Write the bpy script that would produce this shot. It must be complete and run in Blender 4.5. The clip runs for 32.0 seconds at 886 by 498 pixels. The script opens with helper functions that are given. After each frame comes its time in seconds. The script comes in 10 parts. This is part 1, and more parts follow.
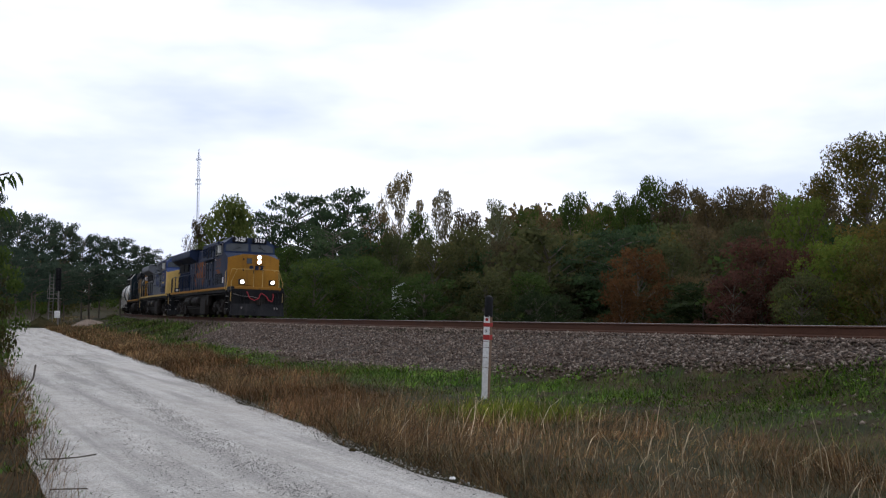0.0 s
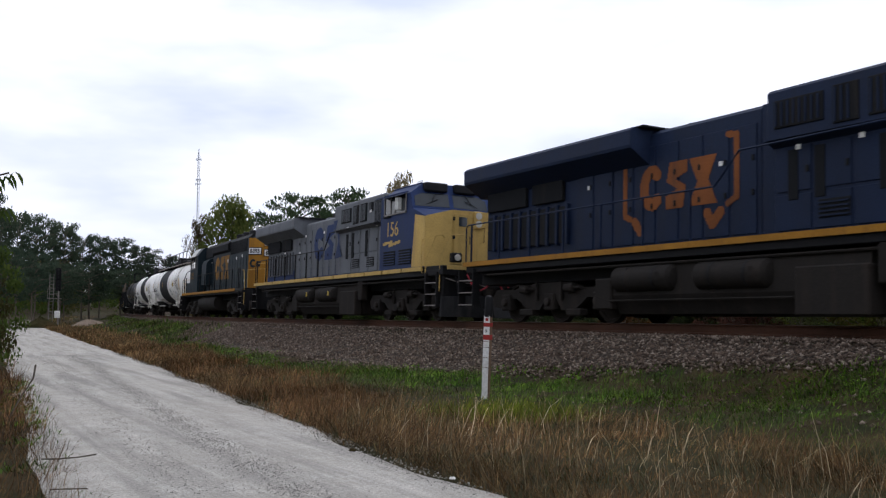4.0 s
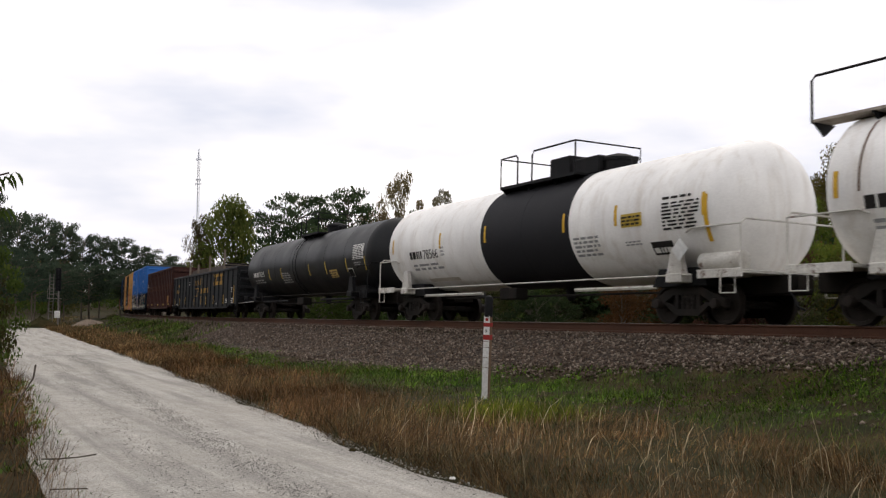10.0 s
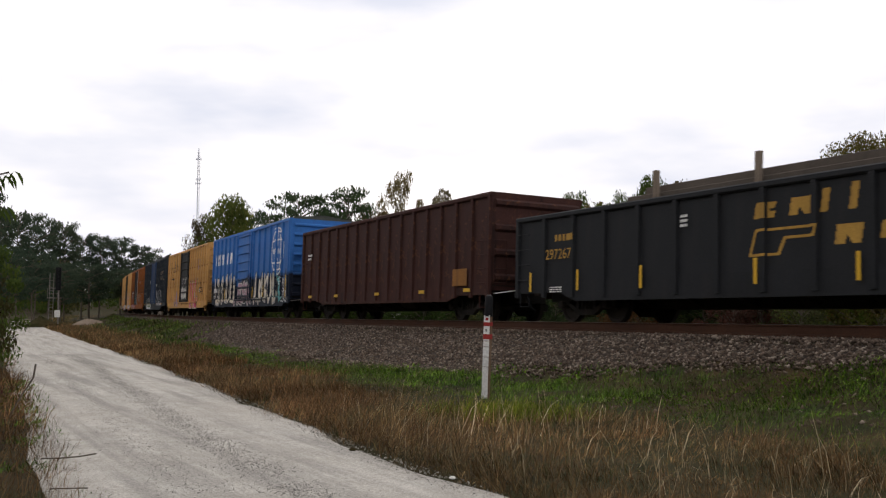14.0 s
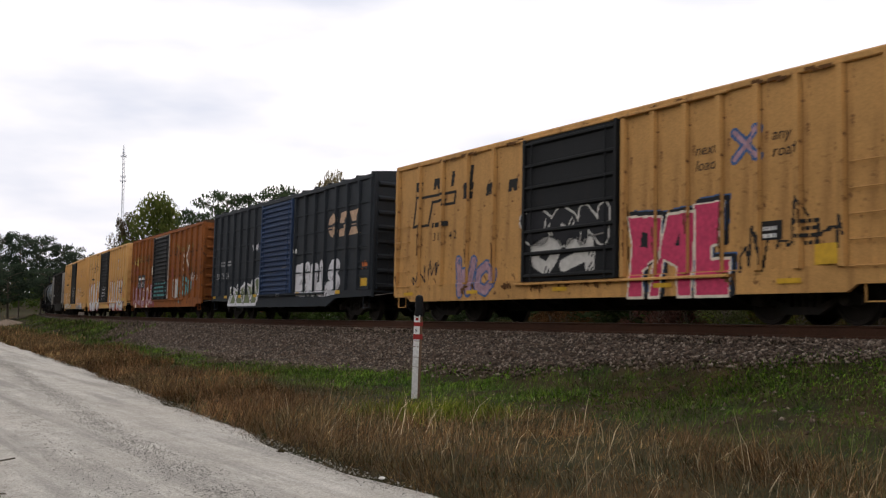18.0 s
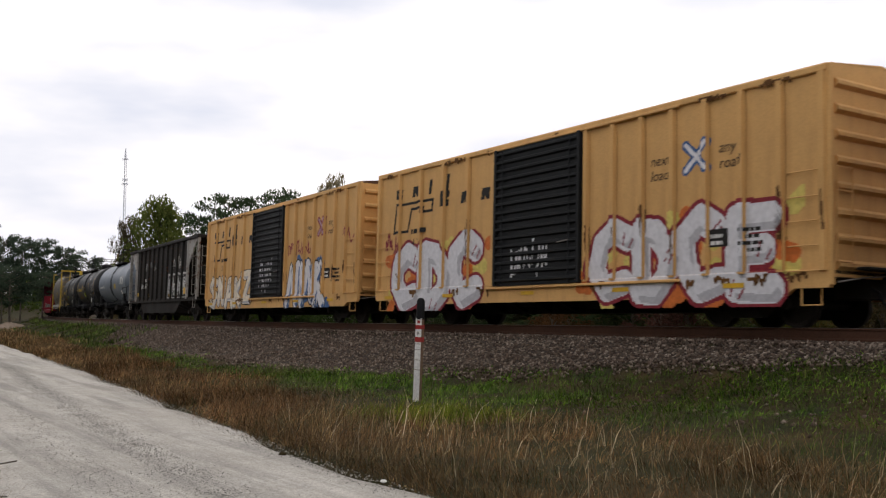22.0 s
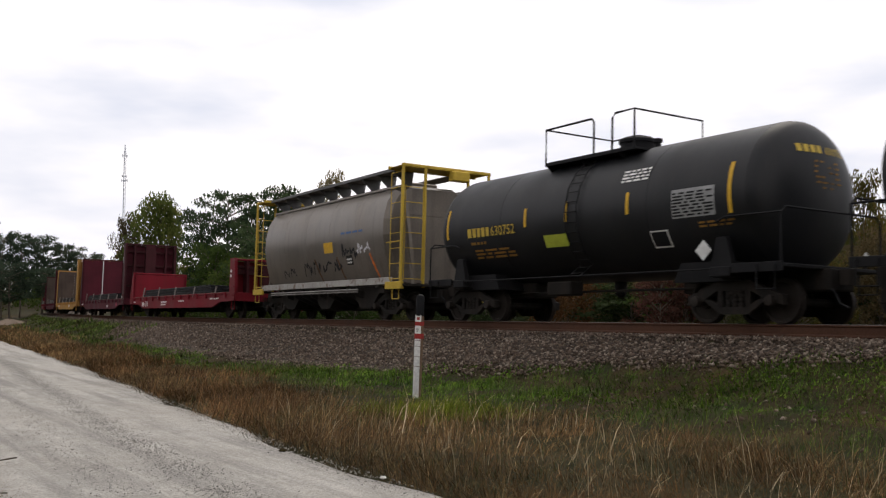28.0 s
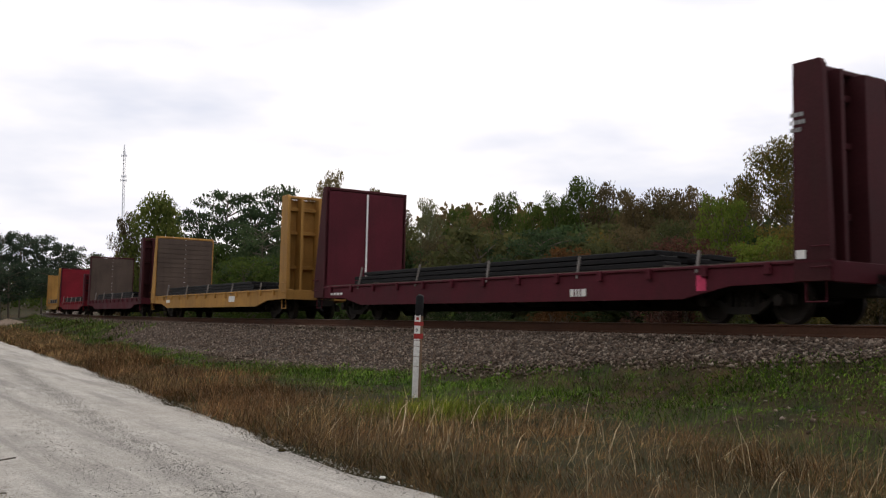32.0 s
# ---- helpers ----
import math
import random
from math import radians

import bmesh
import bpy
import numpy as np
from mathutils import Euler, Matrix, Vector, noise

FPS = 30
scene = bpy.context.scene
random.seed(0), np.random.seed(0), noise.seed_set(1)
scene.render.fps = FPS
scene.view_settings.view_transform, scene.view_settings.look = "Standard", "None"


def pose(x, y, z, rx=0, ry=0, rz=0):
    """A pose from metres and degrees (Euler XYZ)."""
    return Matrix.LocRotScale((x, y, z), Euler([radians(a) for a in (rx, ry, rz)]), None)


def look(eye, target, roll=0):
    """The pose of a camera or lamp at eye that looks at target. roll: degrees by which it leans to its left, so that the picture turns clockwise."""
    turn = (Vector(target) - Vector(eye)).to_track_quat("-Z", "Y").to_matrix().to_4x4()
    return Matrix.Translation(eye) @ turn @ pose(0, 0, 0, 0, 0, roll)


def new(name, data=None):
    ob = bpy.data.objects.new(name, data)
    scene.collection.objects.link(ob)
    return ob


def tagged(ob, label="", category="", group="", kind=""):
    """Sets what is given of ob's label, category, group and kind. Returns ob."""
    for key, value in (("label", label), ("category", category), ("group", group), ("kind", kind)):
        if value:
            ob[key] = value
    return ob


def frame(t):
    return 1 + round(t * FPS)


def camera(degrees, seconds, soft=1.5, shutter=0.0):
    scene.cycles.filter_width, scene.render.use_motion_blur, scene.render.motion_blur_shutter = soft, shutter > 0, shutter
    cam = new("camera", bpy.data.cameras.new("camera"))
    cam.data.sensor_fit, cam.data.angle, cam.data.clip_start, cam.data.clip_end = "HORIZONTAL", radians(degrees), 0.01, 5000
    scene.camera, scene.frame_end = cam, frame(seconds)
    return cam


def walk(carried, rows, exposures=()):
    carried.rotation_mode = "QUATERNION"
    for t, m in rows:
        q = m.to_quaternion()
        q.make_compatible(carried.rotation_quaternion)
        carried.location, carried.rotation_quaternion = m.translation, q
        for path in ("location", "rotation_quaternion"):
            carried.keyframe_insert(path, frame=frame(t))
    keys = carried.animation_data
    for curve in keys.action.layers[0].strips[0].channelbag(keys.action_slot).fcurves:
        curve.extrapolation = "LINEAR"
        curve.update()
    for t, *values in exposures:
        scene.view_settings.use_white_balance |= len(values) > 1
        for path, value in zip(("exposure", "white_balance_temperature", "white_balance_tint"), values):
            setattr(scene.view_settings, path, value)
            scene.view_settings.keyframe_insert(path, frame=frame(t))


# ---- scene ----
# ---------- camera ----------
EYE = 0.42
PITCH, ROLL, FOCAL = 2.97, 0.40, 1724.0
cam = camera(2 * math.degrees(math.atan(784 / FOCAL)), 32.0, soft=1.25, shutter=0.15)


def aim(dx, dy):
    yaw = math.degrees(math.atan(-0.972 * dx / FOCAL))
    tilt = PITCH + math.degrees(math.atan(dy / FOCAL))
    return pose(0, 0, EYE, 90 + tilt, 0, -yaw) @ pose(0, 0, 0, 0, 0, ROLL)


PAN = [(0, 0, 0), (8, 0, 0), (12, 0, 0), (13, 0, -1), (14.2, 0, -1), (14.5, -1.5, -1), (15.5, -105, -7), (16.2, -188, -12),
       (16.5, -193, -12), (16.8, -191, -10), (17, -186.5, -8), (17.25, -160, -5), (17.5, -134.5, -3), (18, -127, 0), (18.5, -123, 0),
       (19, -121, 0), (20, -123, 1), (21, -124, 2), (22, -124, 5), (23, -124, 3), (24.5, -126, 2), (25.5, -126, 0),
       (27.5, -124.5, -1), (29, -125.5, -1), (30, -124, -3), (31, -124, -5), (32, -126, -1)]
walk(cam, [(t, aim(dx, dy)) for t, dx, dy in PAN], [(0.0, 0.0, 6150, 10), (3.0, 0.0, 6150, 10), (7.0, 0.0, 7100, 10), (32.0, 0.0, 7100, 10)])

# ---------- world and sun: overcast autumn day ----------
world = bpy.data.worlds.new("overcast_sky")
scene.world = world
world.use_nodes = True
wn, wl = world.node_tree.nodes, world.node_tree.links
wn.clear()
w_out = wn.new("ShaderNodeOutputWorld")
w_sky = wn.new("ShaderNodeTexSky")
w_sky.sky_type, w_sky.sun_disc = "NISHITA", False
w_sky.sun_elevation, w_sky.sun_rotation = radians(55), radians(25)
w_sky.dust_density = 4.0
w_bg_sky = wn.new("ShaderNodeBackground")
w_bg_sky.inputs["Strength"].default_value = 0.05
w_bg_cloud = wn.new("ShaderNodeBackground")
w_bg_cloud.inputs["Strength"].default_value = 1.0
w_co = wn.new("ShaderNodeTexCoord")
w_map = wn.new("ShaderNodeMapping")
w_map.inputs["Scale"].default_value = (1.6, 1.6, 5.5)
w_map.inputs["Rotation"].default_value = (0.0, radians(14), radians(20))
w_noise = wn.new("ShaderNodeTexNoise")
w_noise.inputs["Scale"].default_value = 1.5
w_noise.inputs["Detail"].default_value = 5.0
w_noise.inputs["Roughness"].default_value = 0.5
w_ramp = wn.new("ShaderNodeValToRGB")
w_ramp.color_ramp.elements[0].position, w_ramp.color_ramp.elements[0].color = 0.38, (0.80, 0.865, 1.06, 1)
w_ramp.color_ramp.elements[1].position, w_ramp.color_ramp.elements[1].color = 0.58, (1.24, 1.24, 1.32, 1)
w_mix = wn.new("ShaderNodeMixShader")
w_mix.inputs["Fac"].default_value = 0.93
wl.new(w_co.outputs["Generated"], w_map.inputs["Vector"])
wl.new(w_map.outputs["Vector"], w_noise.inputs["Vector"])
wl.new(w_noise.outputs["Fac"], w_ramp.inputs["Fac"])
wl.new(w_ramp.outputs["Color"], w_bg_cloud.inputs["Color"])
wl.new(w_sky.outputs["Color"], w_bg_sky.inputs["Color"])
wl.new(w_bg_sky.outputs["Background"], w_mix.inputs[1])
wl.new(w_bg_cloud.outputs["Background"], w_mix.inputs[2])
wl.new(w_mix.outputs["Shader"], w_out.inputs["Surface"])
sun = new("sun", bpy.data.lights.new("sun", "SUN"))
sun.data.energy, sun.data.angle, sun.data.color = 0.65, radians(30), (1.0, 0.96, 0.90)
sun.matrix_world = look((14, 30, 48), (0, 0, 0))
scene.view_settings.exposure = 0.0

# ---------- the line of the railway ----------
TH, K1, K2, GR, GR2, BANK = radians(60.99), -0.00189, -0.00000932, 0.01722, 0.0000263, radians(1.64)
LS = np.arange(-640.0, 480.0, 0.5)


def _line():
    inner = np.clip(LS, -130, 40)
    turn = K1 * inner + K2 * inner ** 2 / 2
    turn = turn + np.where(LS < -130, (LS + 130) * -0.0022, 0) + np.where(LS > 40, (LS - 40) * -0.0015, 0)
    a = -TH - turn
    h = LS[1] - LS[0]
    x = np.concatenate([[0], np.cumsum((np.cos(a)[1:] + np.cos(a)[:-1]) / 2 * h)])
    y = np.concatenate([[0], np.cumsum((np.sin(a)[1:] + np.sin(a)[:-1]) / 2 * h)])
    c = np.clip(LS, -180, 30)
    z = GR * c + GR2 * c ** 2
    return x - np.interp(0, LS, x) + 8.0, y - np.interp(0, LS, y) + 18.0, z, a


LX, LY, LZ, LA = _line()


def on_line(s):
    """Place, height and heading of the railway at s metres along it."""
    return tuple(float(np.interp(s, LS, v)) for v in (LX, LY, LZ, LA))


def line_point(s, lat, up):
    """A point lat metres to the road's side of the centre line and up metres over the near rail."""
    x, y, z, a = on_line(s)
    return Vector((x + lat * math.sin(a), y - lat * math.cos(a), z + up))


def to_line(x, y):
    """Arrays: s and lat of places on the ground."""
    x, y = np.asarray(x, float).ravel(), np.asarray(y, float).ravel()
    s, lat = np.empty_like(x), np.empty_like(x)
    lx, ly, la, ls = LX[::4], LY[::4], LA[::4], LS[::4]
    for i in range(0, len(x), 4000):
        px, py = x[i:i + 4000, None], y[i:i + 4000, None]
        j = np.argmin((lx - px) ** 2 + (ly - py) ** 2, axis=1)
        ux, uy = x[i:i + 4000] - lx[j], y[i:i + 4000] - ly[j]
        s[i:i + 4000] = ls[j] + ux * np.cos(la[j]) + uy * np.sin(la[j])
        lat[i:i + 4000] = ux * np.sin(la[j]) - uy * np.cos(la[j])
    return s, lat


ROAD_S = [-150, -120, -93, -66, -45, -30, -16, -6, 3, 14, 30, 60]
ROAD_R = [13.4, 11.6, 10.0, 8.8, 8.6, 8.8, 9.4, 10.3, 11.2, 11.9, 12.2, 12.4]
ROAD_L = [17.0, 14.8, 13.4, 12.9, 12.8, 12.9, 13.3, 13.9, 14.5, 15.6, 16.4, 16.8]


def wobble(x, y, scale, seed):
    """Smooth uneven noise for arrays, from a few crossed waves."""
    r = np.random.RandomState(seed)
    v = 0
    for i in range(7):
        ang, k = r.uniform(0, 6.28), scale * r.uniform(0.5, 1.9)
        v = v + np.sin((x * np.cos(ang) + y * np.sin(ang)) * k + r.uniform(0, 6.28))
    return v / 4.5


def ground_z(x, y):
    x, y = np.asarray(x, float).ravel(), np.asarray(y, float).ravel()
    s, lat = to_line(x, y)
    base = np.interp(s, LS, LZ)
    prof = np.interp(lat, [-300, -160, -60, -16, -8, -4.5, -2.1, 1.95, 4.5, 6.0, 8.5, 13, 17, 26, 80], [9.0, 6.5, 0.0, -1.5, -1.6, -1.2, -0.27, -0.27, -1.12, -1.25, -1.3, -1.3, -1.25, -0.5, 1.5])
    rough = np.clip((np.abs(lat) - 2.5) / 3, 0, 1)
    road = np.clip(1 - np.maximum(np.interp(s, ROAD_S, ROAD_R) - 0.3 - lat, lat - np.interp(s, ROAD_S, ROAD_L) - 0.3) / 0.8, 0, 1)
    far = np.clip((np.hypot(x, y) - 300) / 600, 0, 1)
    z = base + prof + rough * (1 - 0.85 * road) * (0.07 * wobble(x, y, 0.9, 1) + 0.035 * wobble(x, y, 3.1, 2))
    return z * (1 - far) + far * 4.0
# ---------- mesh tools ----------
class Mesh:
    """Gathers vertices and faces of one part."""

    def __init__(self):
        self.v, self.f = [], []

    def add(self, verts, faces):
        n = len(self.v)
        self.v += [tuple(p) for p in verts]
        self.f += [tuple(n + i for i in f) for f in faces]
        return self

    def box(self, x0, x1, y0, y1, z0, z1, c=0.0):
        c = min(c, (x1 - x0) * 0.45, (y1 - y0) * 0.45, (z1 - z0) * 0.45)
        if c <= 0:
            v = [(x, y, z) for x in (x0, x1) for y in (y0, y1) for z in (z0, z1)]
            return self.add(v, [(0, 1, 3, 2), (4, 6, 7, 5), (0, 4, 5, 1), (2, 3, 7, 6), (0, 2, 6, 4), (1, 5, 7, 3)])
        b = bmesh.new()
        lo, hi = (x0, y0, z0), (x1, y1, z1)
        pts = []
        for ix in (0, 1):
            for iy in (0, 1):
                for iz in (0, 1):
                    i3 = (ix, iy, iz)
                    for k in range(3):
                        p = [(hi if i3[j] else lo)[j] + (0 if j == k else (-c if i3[j] else c)) for j in range(3)]
                        pts.append(p)
        vs = [b.verts.new(p) for p in pts]
        r = bmesh.ops.convex_hull(b, input=vs)
        b.verts.index_update()
        self.add([v.co[:] for v in b.verts], [[v.index for v in f.verts] for f in b.faces])
        b.free()
        return self

    def prism(self, poly, axis, a, b):
        """A polygon drawn out along an axis: 'x' takes (y, z), 'y' takes (x, z), 'z' takes (x, y)."""
        put = {"x": lambda p, t: (t, p[0], p[1]), "y": lambda p, t: (p[0], t, p[1]), "z": lambda p, t: (p[0], p[1], t)}[axis]
        n = len(poly)
        area = sum(poly[i][0] * poly[(i + 1) % n][1] - poly[(i + 1) % n][0] * poly[i][1] for i in range(n))
        flip = (area > 0) == (axis == "y")
        v = [put(p, a) for p in poly] + [put(p, b) for p in poly]
        f = [tuple(range(n))[::-1], tuple(range(n, 2 * n))] + [(i, (i + 1) % n, n + (i + 1) % n, n + i) for i in range(n)]
        if flip:
            f = [q[::-1] for q in f]
        return self.add(v, f)

    def tube(self, pts, r, n=6):
        """A round bar along points."""
        pts = [Vector(p) for p in pts]
        rings = []
        up = Vector((0, 0, 1))
        for i, p in enumerate(pts):
            d = (pts[min(i + 1, len(pts) - 1)] - pts[max(i - 1, 0)]).normalized()
            a = d.cross(up if abs(d.z) < 0.9 else Vector((1, 0, 0))).normalized()
            b = d.cross(a)
            rings.append([p + (a * math.cos(6.2832 * k / n) + b * math.sin(6.2832 * k / n)) * r for k in range(n)])
        v = [q for ring in rings for q in ring]
        f = [(i * n + k, (i + 1) * n + k, (i + 1) * n + (k + 1) % n, i * n + (k + 1) % n) for i in range(len(pts) - 1) for k in range(n)]
        f += [tuple(range(n)), tuple(range((len(pts) - 1) * n, len(pts) * n))[::-1]]
        return self.add(v, f)

    def lathe(self, prof, n=16, axis="y", at=(0, 0, 0)):
        """A profile of (along, radius) turned about an axis."""
        v, f = [], []
        for t, r in prof:
            for k in range(n):
                c, s = r * math.cos(6.2832 * k / n), r * math.sin(6.2832 * k / n)
                p = {"x": (t, c, s), "y": (c, t, s), "z": (c, s, t)}[axis]
                v.append((p[0] + at[0], p[1] + at[1], p[2] + at[2]))
        m = len(prof)
        f = [(i * n + k, i * n + (k + 1) % n, (i + 1) * n + (k + 1) % n, (i + 1) * n + k) for i in range(m - 1) for k in range(n)]
        f += [tuple(range(n))[::-1], tuple(range((m - 1) * n, m * n))]
        if axis == "y":
            f = [q[::-1] for q in f]
        return self.add(v, f)

    def data(self, name, mat, smooth=False):
        me = bpy.data.meshes.new(name)
        me.from_pydata(self.v, [], self.f)
        me.materials.append(mat)
        if smooth:
            me.shade_smooth()
            me.set_sharp_from_angle(angle=radians(35))
        me.update()
        return me


def quick_mesh(name, verts, faces, mat, more=()):
    """Mesh data from arrays, for very many small pieces."""
    me = bpy.data.meshes.new(name)
    sets = [np.asarray(f, dtype=np.int32) for f in (faces, *more)]
    verts = np.asarray(verts, dtype=np.float32).reshape(-1, 3)
    me.vertices.add(len(verts))
    me.vertices.foreach_set("co", verts.ravel())
    loops = np.concatenate([f.ravel() for f in sets])
    sizes = np.concatenate([np.full(len(f), f.shape[1], dtype=np.int32) for f in sets])
    me.loops.add(len(loops))
    me.loops.foreach_set("vertex_index", loops)
    me.polygons.add(len(sizes))
    me.polygons.foreach_set("loop_start", np.concatenate([[0], np.cumsum(sizes)[:-1]]).astype(np.int32))
    me.polygons.foreach_set("loop_total", sizes)
    me.materials.append(mat)
    me.update(calc_edges=True)
    return me


def part(name, m, mat, parent=None, label="", smooth=False, at=None):
    """Links a Mesh, or ready mesh data, as one object under its thing or part."""
    me = m.data(name, mat, smooth) if isinstance(m, Mesh) else m
    ob = new(name, me)
    if parent:
        ob.parent = parent
    if at is not None:
        ob.location = at
    if label:
        tagged(ob, label)
    return ob


def thing(name, label, category, group="", kind=""):
    return tagged(new(name), label, category, group, kind)


def letters(text, size, mat, name="lettering", offset=0.0, shear=0.0, spacing=1.0):
    """Flat mesh data of built-in lettering in the xz plane, seen from -y."""
    cu = bpy.data.curves.new(name, "FONT")
    cu.body, cu.size, cu.offset, cu.shear, cu.space_character = text, size, offset, shear, spacing
    cu.resolution_u = 3
    tmp = bpy.data.objects.new(name, cu)
    scene.collection.objects.link(tmp)
    me = bpy.data.meshes.new_from_object(tmp.evaluated_get(bpy.context.evaluated_depsgraph_get()))
    bpy.data.objects.remove(tmp)
    bpy.data.curves.remove(cu)
    me.transform(Euler((radians(90), 0, 0)).to_matrix().to_4x4())
    me.materials.clear()
    me.materials.append(mat)
    return me


# ---------- materials ----------
def node_mat(name):
    m = bpy.data.materials.new(name)
    m.use_nodes = True
    return m, m.node_tree.nodes, m.node_tree.links, m.node_tree.nodes["Principled BSDF"]


def noise_node(n, l, scale, detail=4, rough=0.55, stretch=None, coord="Object"):
    tc = n.new("ShaderNodeTexCoord")
    src = tc.outputs[coord]
    if stretch:
        mp = n.new("ShaderNodeMapping")
        mp.inputs["Scale"].default_value = stretch
        l.new(src, mp.inputs["Vector"])
        src = mp.outputs["Vector"]
    t = n.new("ShaderNodeTexNoise")
    t.inputs["Scale"].default_value, t.inputs["Detail"].default_value, t.inputs["Roughness"].default_value = scale, detail, rough
    l.new(src, t.inputs["Vector"])
    return t.outputs["Fac"]


def ramp(n, l, fac, stops):
    r = n.new("ShaderNodeValToRGB")
    e = r.color_ramp.elements
    while len(e) < len(stops):
        e.new(0.5)
    for el, (p, c) in zip(e, stops):
        el.position, el.color = p, (*c, 1) if len(c) == 3 else c
    l.new(fac, r.inputs["Fac"])
    return r.outputs["Color"]


def mix(n, l, fac, a, b, mode="MIX"):
    x = n.new("ShaderNodeMix")
    x.data_type, x.blend_type = "RGBA", mode
    for sock, v in ((x.inputs[0], fac), (x.inputs[6], a), (x.inputs[7], b)):
        if isinstance(v, (int, float)):
            sock.default_value = v
        elif isinstance(v, tuple):
            sock.default_value = (*v, 1)
        else:
            l.new(v, sock)
    return x.outputs[2]


def bump(n, l, bsdf, fac, strength, dist=0.02):
    b = n.new("ShaderNodeBump")
    b.inputs["Strength"].default_value, b.inputs["Distance"].default_value = strength, dist
    l.new(fac, b.inputs["Height"])
    l.new(b.outputs["Normal"], bsdf.inputs["Normal"])


def paint(name, col, rough=0.55, wear=0.35, dirt=(0.05, 0.04, 0.03), rust=0.0, metal=0.0, grain=1.0, spec=0.14):
    """Weathered paint on steel: large fading, fine grain, dirt running down, rust specks."""
    m, n, l, b = node_mat(name)
    big = noise_node(n, l, 0.55, 5)
    streak = noise_node(n, l, 1.0, 5, 0.6, (3.2, 3.2, 0.28))
    fine = noise_node(n, l, 28.0, 3)
    light = tuple(min(1, c * 1.2 + 0.002) for c in col)
    dark = tuple(c * (1 - 0.20 * grain) for c in col)
    c0 = ramp(n, l, big, [(0.32, dark), (0.68, light)])
    f1 = ramp(n, l, streak, [(0.50, (0, 0, 0)), (0.78, (wear, wear, wear))])
    c1 = mix(n, l, f1, c0, dirt)
    f2 = ramp(n, l, fine, [(0.35, (1 - 0.14 * grain,) * 3), (0.65, (1 + 0.08 * grain,) * 3)])
    c2 = mix(n, l, 1.0, c1, f2, "MULTIPLY")
    if rust > 0:
        sp = noise_node(n, l, 5.0, 6, 0.65)
        f3 = ramp(n, l, sp, [(0.62 - rust * 0.2, (0, 0, 0)), (0.72 - rust * 0.15, (1, 1, 1))])
        c2 = mix(n, l, f3, c2, (0.11, 0.045, 0.022))
    l.new(c2, b.inputs["Base Color"])
    rr = ramp(n, l, big, [(0.3, (rough - 0.05,) * 3), (0.7, (min(1, rough + 0.18),) * 3)])
    l.new(rr, b.inputs["Roughness"])
    b.inputs["Metallic"].default_value = metal
    b.inputs["Specular IOR Level"].default_value = spec
    bump(n, l, b, big, 0.12, 0.03)
    return m


def plain(name, col, rough=0.6, metal=0.0, glow=0.0, vary=0.12):
    m, n, l, b = node_mat(name)
    f = noise_node(n, l, 9.0, 4)
    l.new(ramp(n, l, f, [(0.3, tuple(c * (1 - vary) for c in col)), (0.7, tuple(min(1, c * (1 + vary)) for c in col))]), b.inputs["Base Color"])
    b.inputs["Roughness"].default_value, b.inputs["Metallic"].default_value = rough, metal
    b.inputs["Specular IOR Level"].default_value = 0.2
    if glow:
        b.inputs["Emission Color"].default_value, b.inputs["Emission Strength"].default_value = (*col, 1), glow
    return m


def glass(name, col=(0.02, 0.025, 0.03)):
    m, n, l, b = node_mat(name)
    f = noise_node(n, l, 2.0, 3)
    l.new(ramp(n, l, f, [(0.3, col), (0.7, tuple(c * 1.6 for c in col))]), b.inputs["Base Color"])
    b.inputs["Roughness"].default_value, b.inputs["Specular IOR Level"].default_value = 0.08, 0.35
    return m


def leafy(name, a, b2, c, gain=1.18):
    """Foliage that differs from leaf to leaf and from tree to tree, and lets some light through."""
    m, n, l, b = node_mat(name)
    g = n.new("ShaderNodeNewGeometry")
    o = n.new("ShaderNodeObjectInfo")
    soft = lambda q: tuple(gain * (0.75 * u + 0.25 * v) for u, v in zip(q, b2))
    c0 = ramp(n, l, g.outputs["Random Per Island"], [(0.0, soft(a)), (0.55, soft(b2)), (1.0, soft(c))])
    big = noise_node(n, l, 2.5, 3)
    c1 = mix(n, l, 1.0, c0, ramp(n, l, big, [(0.3, (0.7, 0.72, 0.7)), (0.7, (1.25, 1.2, 1.15))]), "MULTIPLY")
    c2 = mix(n, l, 1.0, c1, ramp(n, l, o.outputs["Random"], [(0.0, (0.75, 0.8, 0.8)), (1.0, (1.2, 1.12, 1.0))]), "MULTIPLY")
    l.new(c2, b.inputs["Base Color"])
    b.inputs["Roughness"].default_value = 0.8
    b.inputs["Specular IOR Level"].default_value = 0.1
    tr = n.new("ShaderNodeBsdfTranslucent")
    l.new(c2, tr.inputs["Color"])
    mx = n.new("ShaderNodeMixShader")
    mx.inputs["Fac"].default_value = 0.5
    l.new(b.outputs["BSDF"], mx.inputs[1])
    l.new(tr.outputs["BSDF"], mx.inputs[2])
    l.new(mx.outputs["Shader"], n["Material Output"].inputs["Surface"])
    return m
